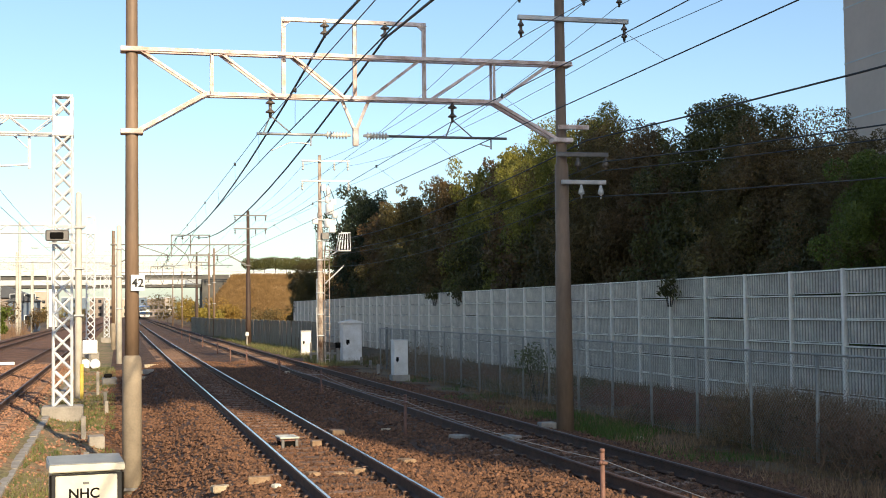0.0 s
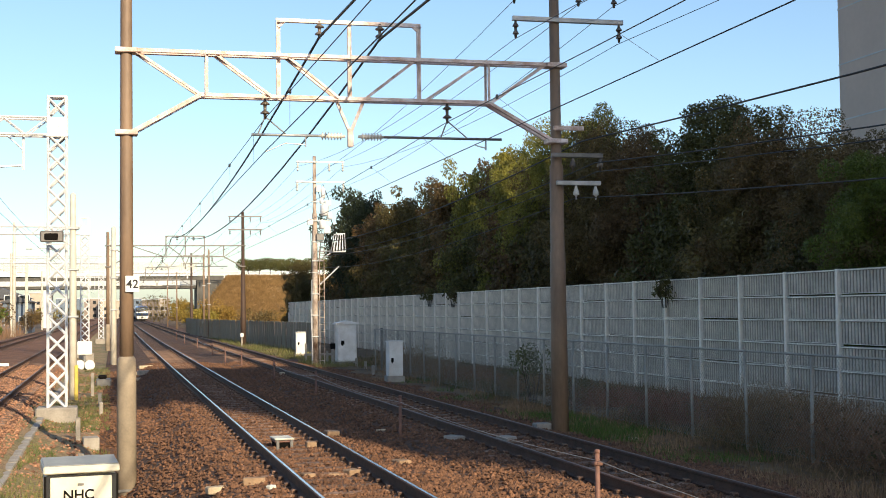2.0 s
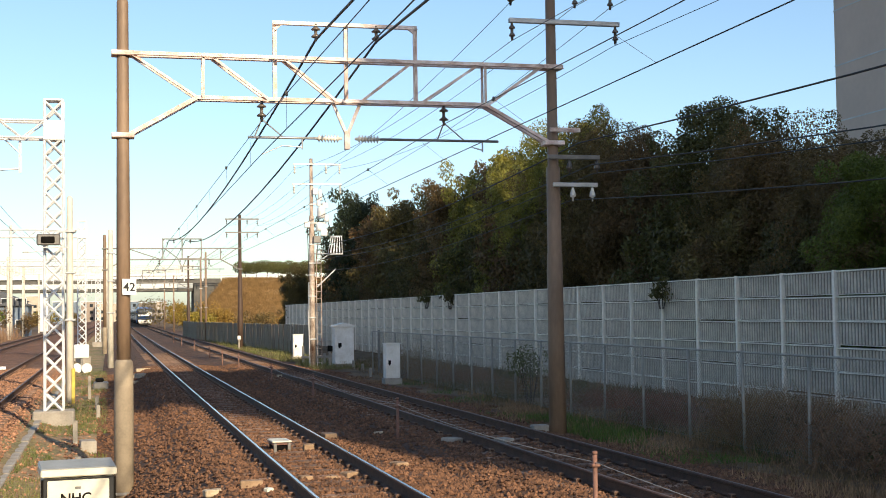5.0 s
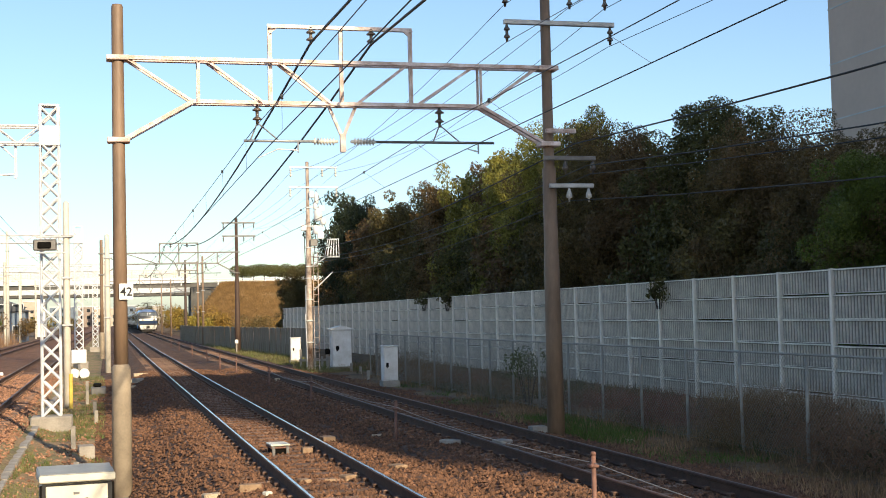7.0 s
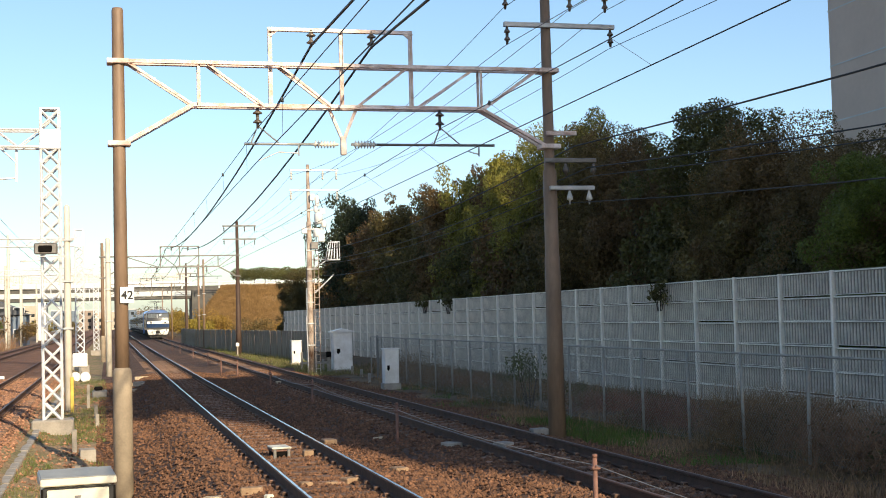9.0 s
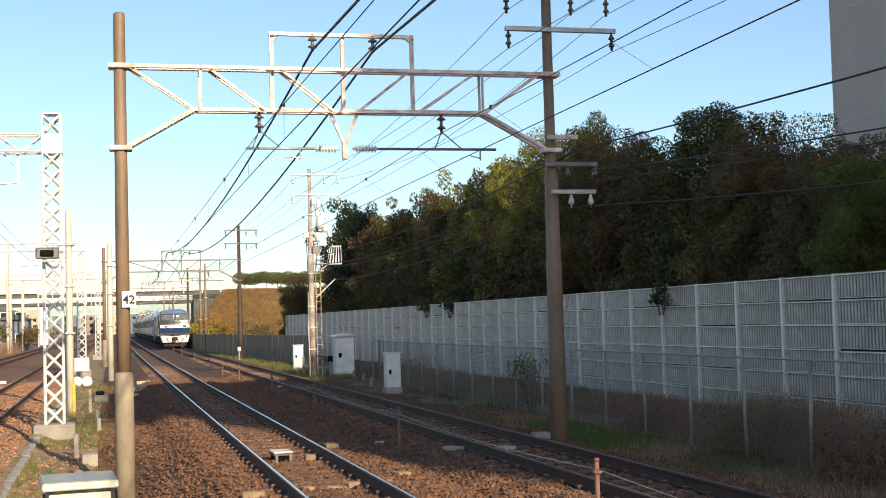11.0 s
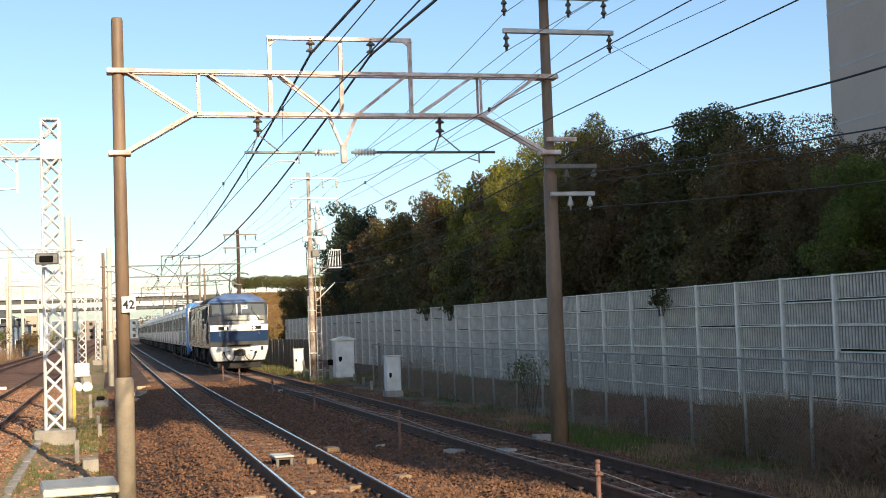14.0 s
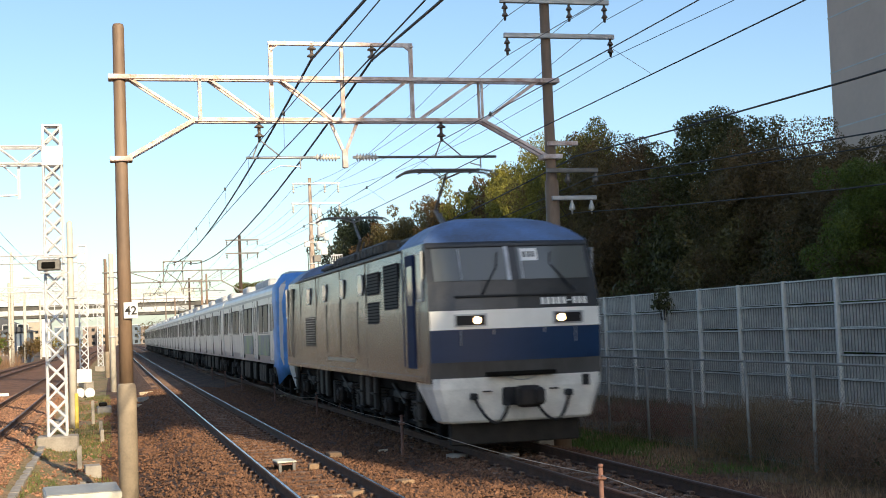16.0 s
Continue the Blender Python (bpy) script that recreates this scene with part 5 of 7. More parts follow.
def build_loco():
    loco = thing("electric_locomotive", Matrix(), "grey electric freight locomotive with blue roof and white-and-blue front, headlights lit", "locomotive")
    build_shell(loco)
    for e in (0, 1):
        build_cab_front(loco, e)
    build_sides(loco)
    for y in (3.3, LOCO_L / 2, LOCO_L - 3.3):
        build_bogie(loco, y, 2.5)
    for y0, y1 in ((5.6, 6.6), (10.7, 11.7)):
        bm = bmesh.new()
        box(bm, -1.25, 1.25, y0, y1, 0.42, 1.1, 0.05)
        part("underfloor_tank", bm, UNDER, loco)
    bm = bmesh.new()
    box(bm, -1.2, 1.2, 0.7, LOCO_L - 0.7, 0.88, 1.1, 0.02)
    part("underframe", bm, UNDER, loco)
    for k in (-1, 1):
        for y, w, z0 in ((5.05, 0.22, 0.4), (5.75, 0.4, 0.5), (6.45, 0.3, 0.46), (10.85, 0.35, 0.48), (11.6, 0.4, 0.5), (12.2, 0.2, 0.42), (1.35, 0.3, 0.35), (15.9, 0.3, 0.35)):
            bm = bmesh.new()
            box(bm, k * 1.31 - 0.05, k * 1.31 + 0.05, y - w / 2, y + w / 2, z0, 1.08, 0.025)
            if w <= 0.3:
                for z in (0.45, 0.75):
                    box(bm, k * 1.36 - 0.06, k * 1.36 + 0.06, y - w / 2 - 0.05, y + w / 2 + 0.05, z, z + 0.03, 0.006)
            part("step" if w <= 0.3 else "equipment_case", bm, GRIME, loco)
    build_pantograph(loco, 4.4, 1)
    build_pantograph(loco, LOCO_L - 3.4, -1)
    return loco


CAR_L = 19.5


def build_car():
    car = thing("passenger_carriage", Matrix(), "new stainless steel passenger carriage towed behind the locomotive", "railway carriage", "towed carriages")
    bm = bmesh.new()
    prof = [(-1.36, 1.05), (-1.43, 1.3), (-1.45, 2.2), (-1.42, 3.3), (-1.36, 3.42), (1.36, 3.42), (1.42, 3.3), (1.45, 2.2), (1.43, 1.3), (1.36, 1.05)]
    a, b = ([bm.verts.new((x, y, z)) for x, z in prof] for y in (0, CAR_L))
    for i in range(10):
        j = (i + 1) % 10
        bm.faces.new((a[i], a[j], b[j], b[i]))
    bm.faces.new(a[::-1]), bm.faces.new(b)
    bmesh.ops.recalc_face_normals(bm, faces=bm.faces)
    part("car_body", bm, STAINLESS, car)
    bm = bmesh.new()
    prof = [(-1.38, 3.405), (-1.2, 3.55), (-0.7, 3.64), (0.7, 3.64), (1.2, 3.55), (1.38, 3.405)]
    a, b = ([bm.verts.new((x, y, z)) for x, z in prof] for y in (0.02, CAR_L - 0.02))
    for i in range(5):
        bm.faces.new((a[i], a[i + 1], b[i + 1], b[i]))
    bm.faces.new(a[::-1]), bm.faces.new(b)
    bmesh.ops.recalc_face_normals(bm, faces=bm.faces)
    part("car_roof", bm, CAR_ROOF, car)
    for y0, y1 in ((7.6, 11.9), (2.6, 4.4), (15.1, 16.9)):
        bm = bmesh.new()
        box(bm, -0.85, 0.85, y0, y1, 3.6, 3.92, 0.08)
        part("roof_unit", bm, CAR_ROOF, car)
    bays = [1.75 + i * 4.86 for i in range(4)]
    for k in (-1, 1):
        def slab(name, y0, y1, z0, z1, material, w, out, parent, bevel=0.004):
            bm = bmesh.new()
            box(bm, min(k * (w - 0.03), k * (w + out)), max(k * (w - 0.03), k * (w + out)), y0, y1, z0, z1, bevel)
            return part(name, bm, material, parent)
        for y in bays:
            d = slab("door", y - 0.66, y + 0.66, 1.16, 3.08, STAINLESS, 1.44, 0.016, car)
            for yy in (-0.33, 0.33):
                slab("door_window", y + yy - 0.2, y + yy + 0.2, 2.05, 2.92, CAR_GLASS, 1.44, 0.021, d, 0.03)
            slab("door_gap", y - 0.012, y + 0.012, 1.16, 3.08, RUBBER, 1.44, 0.019, d, 0)
            for yy in (-0.69, 0.69):
                slab("door_edge", y + yy - 0.03, y + yy + 0.03, 1.14, 3.1, RUBBER, 1.44, 0.012, d, 0)
        for i in range(5):
            y0 = bays[i - 1] + 1.15 if i else 0.25
            y1 = bays[i] - 1.15 if i < 4 else CAR_L - 0.3
            if y1 - y0 < 0.4:
                continue
            for q0, q1 in ([(y0, (y0 + y1) / 2 - 0.14), ((y0 + y1) / 2 + 0.14, y1)] if y1 - y0 > 1.5 else [(y0, y1)]):
                slab("window", q0, q1, 2.0, 2.92, CAR_GLASS, 1.44, 0.016, car, 0.05)
        slab("waist_band", 0.1, CAR_L - 0.1, 3.12, 3.2, GALV, 1.425, 0.008, car, 0)
    for y in (2.9, CAR_L - 2.9):
        build_bogie(car, y, 2.1, "bogie", 0.43)
    for y0, y1 in ((5.2, 7.4), (8.2, 9.6), (10.3, 12.6), (13.0, 14.0)):
        bm = bmesh.new()
        box(bm, -1.25, 1.25, y0, y1, 0.35, 1.04, 0.05)
        part("underfloor_box", bm, UNDER, car)
        for k in (-1, 1):
            bm = bmesh.new()
            for i in range(int((y1 - y0) / 0.5)):
                box(bm, k * 1.27 - 0.02, k * 1.27 + 0.02, y0 + 0.06 + i * 0.5, y0 + 0.46 + i * 0.5, 0.42, 0.96, 0.015)
            part("equipment_cover", bm, GRIME, car)
    bm = bmesh.new()
    box(bm, -0.3, 0.3, -0.35, 0.0, 1.05, 2.9, 0.03)
    box(bm, -0.1, 0.1, -0.6, 0.1, 0.78, 0.95, 0.03)
    part("gangway", bm, UNDER, car)
    return car


def dress_first(car):
    """The leading carriage has a blue sheet over its end and green and blue strips below its windows."""
    rng = np.random.default_rng(7)
    bm = bmesh.new()
    rings = []
    for y, grow in ((1.5, 0.004), (1.1, 0.018), (0.6, 0.03), (0.1, 0.015), (-0.06, -0.18), (-0.1, -0.5)):
        ring = []
        for a in range(28):
            t = 2 * math.pi * a / 28
            x, z = 1.46 * max(-1, min(1, 1.35 * math.cos(t))), 2.05 + 1.68 * max(-1, min(1, 1.25 * math.sin(t)))
            if z < 1.1:
                z = 0.5 + 0.35 * rng.random() if y < 0.3 else 1.0
            w = 1 + (grow + rng.normal() * 0.012) / 1.4
            ring.append(bm.verts.new((x * w, y + rng.normal() * 0.03, 2.05 + (z - 2.05) * w)))
        rings.append(ring)
    for a, b in zip(rings, rings[1:]):
        for i in range(28):
            j = (i + 1) % 28
            bm.faces.new((a[i], a[j], b[j], b[i]))
    bm.faces.new(rings[-1])
    bmesh.ops.recalc_face_normals(bm, faces=bm.faces)
    part("protective_sheet", bm, SHEET_BLUE, car, "blue plastic sheet wrapped over the carriage end", True)
    for k in (-1, 1):
        for y0, y1 in ((2.6, 5.8), (7.5, 10.6)):
            bm = bmesh.new()
            w = k * 1.456
            box(bm, w - 0.004, w + 0.004, y0, y1, 1.3, 1.95)
            part("side_strip", bm, CAR_GREEN, car, "green and blue coloured strip")


def station_table():
    ss = [i * 0.5 for i in range(-100, 1500)]
    d = [0.0]
    for a, b in zip(ss, ss[1:]):
        d.append(d[-1] + (at(b, FAR_U) - at(a, FAR_U)).length)
    return ss, d


SS, DD = station_table()
SPEED, END_STATION = 22.69, 20.08
D_END = float(np.interp(END_STATION, SS, DD))


def train_rows(behind, length):
    """Poses of a vehicle whose front follows that far behind the locomotive's."""
    rows = []
    for i in range(33):
        t = i * 0.5
        d = D_END + SPEED * (16 - t) + behind
        a, b = (at(float(np.interp(q, DD, SS)), FAR_U) for q in (d, d + length))
        rows.append((t, Matrix.Translation(a) @ pose(0, 0, 0, 0, 0, math.degrees(math.atan2(-(b - a).x, (b - a).y)))))
    return rows


loco = build_loco()
first_car = build_car()
cars = [first_car] + [copy_thing(first_car, Matrix()) for _ in range(8)]
dress_first(first_car)
tagged(first_car, "stainless steel carriage with its end wrapped in blue plastic sheet")


# ---- lineside things to the right ----
BOX_WHITE = mat("white_cabinet_paint", (0.82, 0.81, 0.79), 0.45, vary=0.12, scale=2.5, dark=(0.66, 0.63, 0.58))
BOX_CREAM = mat("cream_cabinet_paint", (0.72, 0.68, 0.55), 0.5, vary=0.12, scale=3)
BOX_TOP = mat("grey_lid", (0.33, 0.34, 0.33), 0.6, vary=0.2, scale=4)


def cabinet(name, s, u, w, d, h, material, label, roof=False, z=None, turn=0, plinth=0.18):
    """A door faces the eye; the handle sits on it."""
    c = thing(name, stand(s, u, ground_z(u, s) if z is None else z, turn), label, "equipment cabinet")
    bm = bmesh.new()
    box(bm, -w / 2 - 0.05, w / 2 + 0.05, -d / 2 - 0.05, d / 2 + 0.05, -0.3, plinth, 0.02)
    part("plinth", bm, CONCRETE, c)
    bm = bmesh.new()
    box(bm, -w / 2, w / 2, -d / 2, d / 2, plinth, h, 0.012)
    part("case", bm, material, c)
    bm = bmesh.new()
    box(bm, -w / 2 + 0.03, w / 2 - 0.03, -d / 2 - 0.022, -d / 2 - 0.001, plinth + 0.04, h - 0.04, 0.006)
    door = part("door", bm, material, c)
    bm = bmesh.new()
    box(bm, -w * 0.33, -w * 0.15, -d / 2 - 0.03, -d / 2 - 0.02, h * 0.5, h * 0.6, 0.004)
    box(bm, -w * 0.3, -w * 0.22, -d / 2 - 0.06, -d / 2 - 0.03, h * 0.47, h * 0.57, 0.006)
    part("handle", bm, UNDER, door)
    bm = bmesh.new()
    if roof:
        e = 0.09
        v = [bm.verts.new(p) for p in ((-w / 2 - e, -d / 2 - e, h), (w / 2 + e, -d / 2 - e, h), (w / 2 + e, d / 2 + e, h), (-w / 2 - e, d / 2 + e, h), (-w / 2 - e, -d / 2 - e, h + 0.05), (w / 2 + e, -d / 2 - e, h + 0.05), (w / 2 + e, d / 2 + e, h + 0.05), (-w / 2 - e, d / 2 + e, h + 0.05), (0, -d / 2 - e, h + 0.17), (0, d / 2 + e, h + 0.17))]
        for f in ((3, 2, 1, 0), (0, 1, 5, 4), (2, 3, 7, 6), (1, 2, 6, 5), (3, 0, 4, 7), (4, 5, 8), (6, 7, 9), (5, 6, 9, 8), (7, 4, 8, 9)):
            bm.faces.new([v[i] for i in f])
    else:
        box(bm, -w / 2 - 0.03, w / 2 + 0.03, -d / 2 - 0.04, d / 2 + 0.03, h, h + 0.035, 0.01)
    part("roof" if roof else "lid", bm, material, c)
    return c


cabinet("signal_cabinet", 55.2, 7.06, 0.82, 0.7, 1.72, BOX_WHITE, "white metal signal cabinet with a pitched roof", True, plinth=0.14)
cabinet("relay_cabinet", 40.9, 6.07, 0.47, 0.4, 1.28, BOX_WHITE, "slim white metal relay cabinet on a concrete plinth", plinth=0.2)
cabinet("meter_box", 65.8, 6.62, 0.5, 0.3, 1.22, BOX_WHITE, "slim white box standing beside the line", plinth=0.12)


def post_mesh(h, w):
    bm = bmesh.new()
    box(bm, -w / 2, w / 2, -w / 2, w / 2, -0.3, h, 0.008)
    return bm


for s, u, h in ((55.0, 6.45, 0.95), (53.0, 7.1, 0.35), (50.5, 7.0, 0.3), (86.0, 5.6, 0.9), (46.0, 6.4, 0.32)):
    p = thing("marker_post", stand(s, u, ground_z(u)), "short weathered grey post beside the line", "post", "marker posts")
    part("stake", post_mesh(h, 0.1), CONCRETE, p)
    if h > 0.5:
        bm = bmesh.new()
        box(bm, -0.11, 0.11, -0.12, -0.06, h - 0.28, h - 0.04, 0.02)
        part("fitting", bm, UNDER if s < 80 else BOX_WHITE, p)
pal = thing("timber_barrier", stand(58.0, 6.6, ground_z(6.6)), "low weathered timber barrier by the cabinets", "barrier")
for i in range(6):
    bm = bmesh.new()
    box(bm, -0.9 + i * 0.32, -0.8 + i * 0.32, -0.04, 0.04, -0.2, 0.85 if i < 3 else 0.5, 0.01)
    part("upright", bm, CONCRETE, pal)
bm = bmesh.new()
box(bm, -0.95, 0.95, -0.08, -0.041, 0.3, 0.4, 0.01)
part("cross_bar", bm, CONCRETE, pal)


def build_switch_pole():
    """The equipped pole with ladder, arms, transformer and caged platform."""
    p = thing("equipment_pole", stand(54.6, 5.66, ground_z(5.66)), "rusty equipment pole with ladder, switchgear and caged platform", "utility pole")
    RUST = mat("rust_streaked_pole", (0.62, 0.52, 0.44), 0.7, vary=0.4, scale=3.2, dark=(0.10, 0.05, 0.03), stretch=(1, 1, 0.5))
    bm = bmesh.new()
    lathe(bm, [(0.13, -0.4), (0.12, 4.0), (0.105, 6.4), (0.08, 6.42), (0.07, 8.85)], 14)
    part("shaft", bm, RUST, p, smooth=True)
    for z, x0, x1, ins in ((8.6, -0.78, 1.28, (-0.72, 0.62, 1.2)), (7.75, -0.82, 1.3, (-0.75, 1.22))):
        bm = bmesh.new()
        box(bm, x0, x1, -0.15, -0.09, z - 0.045, z + 0.035, 0.008)
        part("cross_arm", bm, GALV, p)
        for x in ins:
            bm = bmesh.new()
            insulator(bm, (x, -0.12, z - 0.04), 3, 0.06, gap=0.11)
            part("insulator", bm, PORCELAIN, p, smooth=True)
    for x, z, w, h in ((0.35, 7.05, 0.16, 0.5), (0.4, 6.3, 0.3, 0.55), (0.62, 6.15, 0.2, 0.3), (0.3, 5.75, 0.22, 0.4), (0.28, 6.8, 0.14, 0.3)):
        bm = bmesh.new()
        lathe(bm, [(w * 0.4, 0), (w * 0.6, 0.04), (w * 0.6, h * 0.8), (w * 0.35, h * 0.88), (w * 0.2, h)], 10, Matrix.Translation((x, -0.15, z)))
        part("switchgear", bm, WHITE_STEEL, p, smooth=True)
    for z in (6.1, 6.9, 5.2, 4.4):
        bm = bmesh.new()
        box(bm, -0.15, 0.62 if z > 5.5 else 0.35, -0.14, -0.1, z - 0.03, z + 0.03, 0.006)
        part("bracket", bm, GALV, p)
    cage = new("platform")
    cage.parent = p
    cage.matrix_local = pose(0.98, -0.1, 4.75)
    bm = bmesh.new()
    box(bm, -0.28, 0.28, -0.3, 0.3, 0, 0.05, 0.01)
    part("deck", bm, GALV, cage)
    for y in (-0.28, 0.28):
        bm = bmesh.new()
        for i in range(5):
            rod(bm, (-0.26 + i * 0.13, y, 0.05), (-0.12 + i * 0.09, y, 0.78), 0.014, sides=5)
        rod(bm, (-0.14, y, 0.78), (0.27, y, 0.78), 0.016, sides=5)
        part("railing", bm, WHITE_STEEL, cage, "white steel cage railing")
    bm = bmesh.new()
    rod(bm, (0.1, -0.1, 4.4), (0.7, -0.1, 4.75), 0.025, sides=6)
    rod(bm, (0.1, -0.1, 4.8), (0.75, -0.1, 4.8), 0.025, sides=6)
    part("stay", bm, GALV, p)
    bm = bmesh.new()
    rod(bm, (0.2, -0.1, 3.4), (1.0, -0.1, 4.15), 0.03, sides=6)
    part("arm", bm, GALV, p)
    bm = bmesh.new()
    for x in (0.16, 0.36):
        rod(bm, (x, -0.18, -0.1), (x - 0.0, -0.18, 5.0), 0.018, sides=6)
    for i in range(16):
        rod(bm, (0.16, -0.18, 0.2 + i * 0.3), (0.36, -0.18, 0.2 + i * 0.3), 0.012, sides=5)
    part("ladder", bm, RUST, p)
    bm = bmesh.new()
    rod(bm, (-0.15, -0.05, -0.1), (-0.15, -0.05, 3.6), 0.03, sides=7)
    rod(bm, (-0.13, -0.12, -0.1), (-0.2, -0.12, 2.4), 0.02, sides=6)
    part("conduit", bm, GALV, p)
    # more fittings crowd the upper half
    for x, z, w, h in ((0.14, 7.3, 0.1, 0.28), (0.55, 6.72, 0.12, 0.24), (0.2, 5.25, 0.16, 0.3), (0.5, 5.55, 0.14, 0.3), (-0.22, 5.9, 0.12, 0.26)):
        bm = bmesh.new()
        box(bm, x - w, x + w, -0.26, -0.12, z, z + h, 0.02)
        part("terminal_box", bm, WHITE_STEEL if z > 5.4 else GALV_DARK, p)
    for x0, z0, x1, z1 in ((0.14, 7.3, 0.4, 6.5), (0.62, 6.3, 0.9, 5.5), (0.3, 5.8, 0.16, 4.4), (-0.2, 5.9, -0.15, 3.6), (0.35, 7.6, 0.62, 6.9)):
        bm = bmesh.new()
        rod(bm, (x0, -0.16, z0), (x1, -0.16, z1), 0.018, sides=5)
        part("lead", bm, BLACK_WIRE, p)
    for z in (1.2, 2.1, 3.0, 3.9):
        bm = bmesh.new()
        box(bm, -0.17, 0.17, -0.15, 0.13, z - 0.025, z + 0.025, 0.006)
        part("band", bm, GALV, p)


build_switch_pole()
cab_post = thing("short_pole", stand(48.3, 7.2, 0), "grey end post of the chain-link fence", "post")
part("stake", post_mesh(1.3, 0.08), GALV_DARK, cab_post)


# ---- stakes with a rope between the two tracks ----
STAKE_PINK = mat("faded_red_stake", (0.22, 0.11, 0.08), 0.7, vary=0.3, scale=6)
ROPE = mat("pale_rope", (0.42, 0.38, 0.33), 0.9, vary=0.2, scale=30)
STAKES = [(4.5, 2.3, 0.42), (13.66, 2.3, 0.46), (22.44, 2.12, 0.5), (33.9, 2.45, 0.42), (41.7, 2.33, 0.42), (52.0, 2.3, 0.45), (57.2, 2.1, 0.45), (66, 2.2, 0.45), (79.3, 2.3, 0.45), (92, 2.2, 0.45), (104, 2.2, 0.45)]
for i, (s, u, h) in enumerate(STAKES):
    k = thing("stake", stand(s, u, 0), "slim rusty stake holding a rope between the tracks", "stake", "rope stakes")
    bm = bmesh.new()
    rod(bm, (0, 0, -0.6), (0, 0, h - 0.04), 0.028, 0.027, 10)
    part("shaft", bm, STAKE_PINK, k, smooth=True)
    bm = bmesh.new()
    lathe(bm, [(0.03, h - 0.04), (0.032, h - 0.01), (0.02, h)], 10)
    part("cap", bm, STAKE_PINK, k, smooth=True)
    bm = bmesh.new()
    box(bm, -0.05, 0.05, -0.05, 0.05, h - 0.17, h - 0.13, 0.012)
    part("rope_clip", bm, STAKE_PINK, k)
for (s0, u0, h0), (s1, u1, h1) in zip(STAKES, STAKES[1:]):
    wire("rope", [(s0, u0, h0 - 0.12), (s1, u1, h1 - 0.12)], 0.0045, 0.07 if s0 < 25 else 0.13, ROPE, "pale rope hanging between stakes", group="ropes between the stakes")


# ---- small things on the near track ----
t = thing("track_sensor", stand(21.1, -0.1, -0.17, 3), "pale flat sensor box on short legs between the rails", "track equipment")
bm = bmesh.new()
box(bm, -0.155, 0.155, -0.24, 0.24, 0.125, 0.155, 0.01)
part("lid", bm, BOX_CREAM, t)
bm = bmesh.new()
box(bm, -0.13, 0.13, -0.2, 0.2, 0.0, 0.085, 0.01)
part("case", bm, UNDER, t)
bm = bmesh.new()
box(bm, -0.15, 0.15, -0.235, 0.235, 0.089, 0.115, 0.006)
part("spacer", bm, STAKE_PINK, t)
for x in (-0.11, 0.11):
    bm = bmesh.new()
    box(bm, x - 0.025, x + 0.025, -0.25, -0.205, -0.05, 0.12, 0.006)
    part("leg", bm, GALV_DARK, t)


TIMBER_OLD = mat("old_timber", (0.34, 0.22, 0.13), 0.85, vary=0.35, scale=8, bump=0.3)


def block(s, u, w, d, h, turn, material, label, name="timber_block", tilt=0.0):
    b = thing(name, stand(s, u, ground_z(u, s), turn) @ pose(0, 0, 0, tilt, tilt * 0.5, 0), label, "block", "loose blocks by the track")
    bm = bmesh.new()
    box(bm, -w / 2, w / 2, -d / 2, d / 2, -0.05, h, 0.015)
    part("body", bm, material, b)


for s, u, w, d, h, a, m in ((17.1, -1.38, 0.4, 0.16, 0.04, 12, WOOD_PALE), (16.9, -1.0, 0.28, 0.16, 0.08, -8, TIMBER_OLD), (16.3, -0.86, 0.1, 0.1, 0.05, 30, BOX_CREAM), (20.9, 0.33, 0.16, 0.2, 0.1, 0, TIMBER_OLD), (17.4, -0.25, 0.16, 0.2, 0.05, 10, TIMBER_OLD),
                            (17.4, 0.1, 0.15, 0.15, 0.04, -20, TIMBER_OLD), (17.5, 0.36, 0.2, 0.2, 0.06, 20, TIMBER_OLD), (18.5, 1.25, 0.2, 0.25, 0.05, 15, TIMBER_OLD), (22.6, 0.95, 0.22, 0.3, 0.09, 5, TIMBER_OLD), (21.2, 2.75, 0.34, 0.2, 0.07, -60, CONCRETE), (20.9, 3.55, 0.22, 0.3, 0.08, 20, CONCRETE),
                            (23.7, 2.05, 0.2, 0.1, 0.03, 20, WOOD_PALE), (44, 2.95, 0.3, 0.2, 0.1, 0, WOOD_PALE), (23.2, 4.95, 0.3, 0.25, 0.12, 0, CONCRETE), (21.3, 5.9, 0.3, 0.18, 0.06, 40, WOOD_PALE), (54, -1.35, 0.55, 0.2, 0.08, 8, WOOD_PALE), (52.3, -1.6, 0.7, 0.16, 0.07, -14, WOOD_PALE), (49.0, -1.75, 0.45, 0.3, 0.1, 25, WOOD_PALE), (50, -1.45, 0.6, 0.3, 0.12, 10, CONCRETE), (24.0, -3.05, 0.3, 0.5, 0.25, 0, CONCRETE), (26.5, -3.1, 0.3, 0.45, 0.2, 4, CONCRETE)):
    block(s, u, w, d, h, a, m, "pale timber block lying on the ballast" if m is WOOD_PALE else "old brown timber block lying on the ballast" if m is TIMBER_OLD else "small weathered concrete block on the ballast")


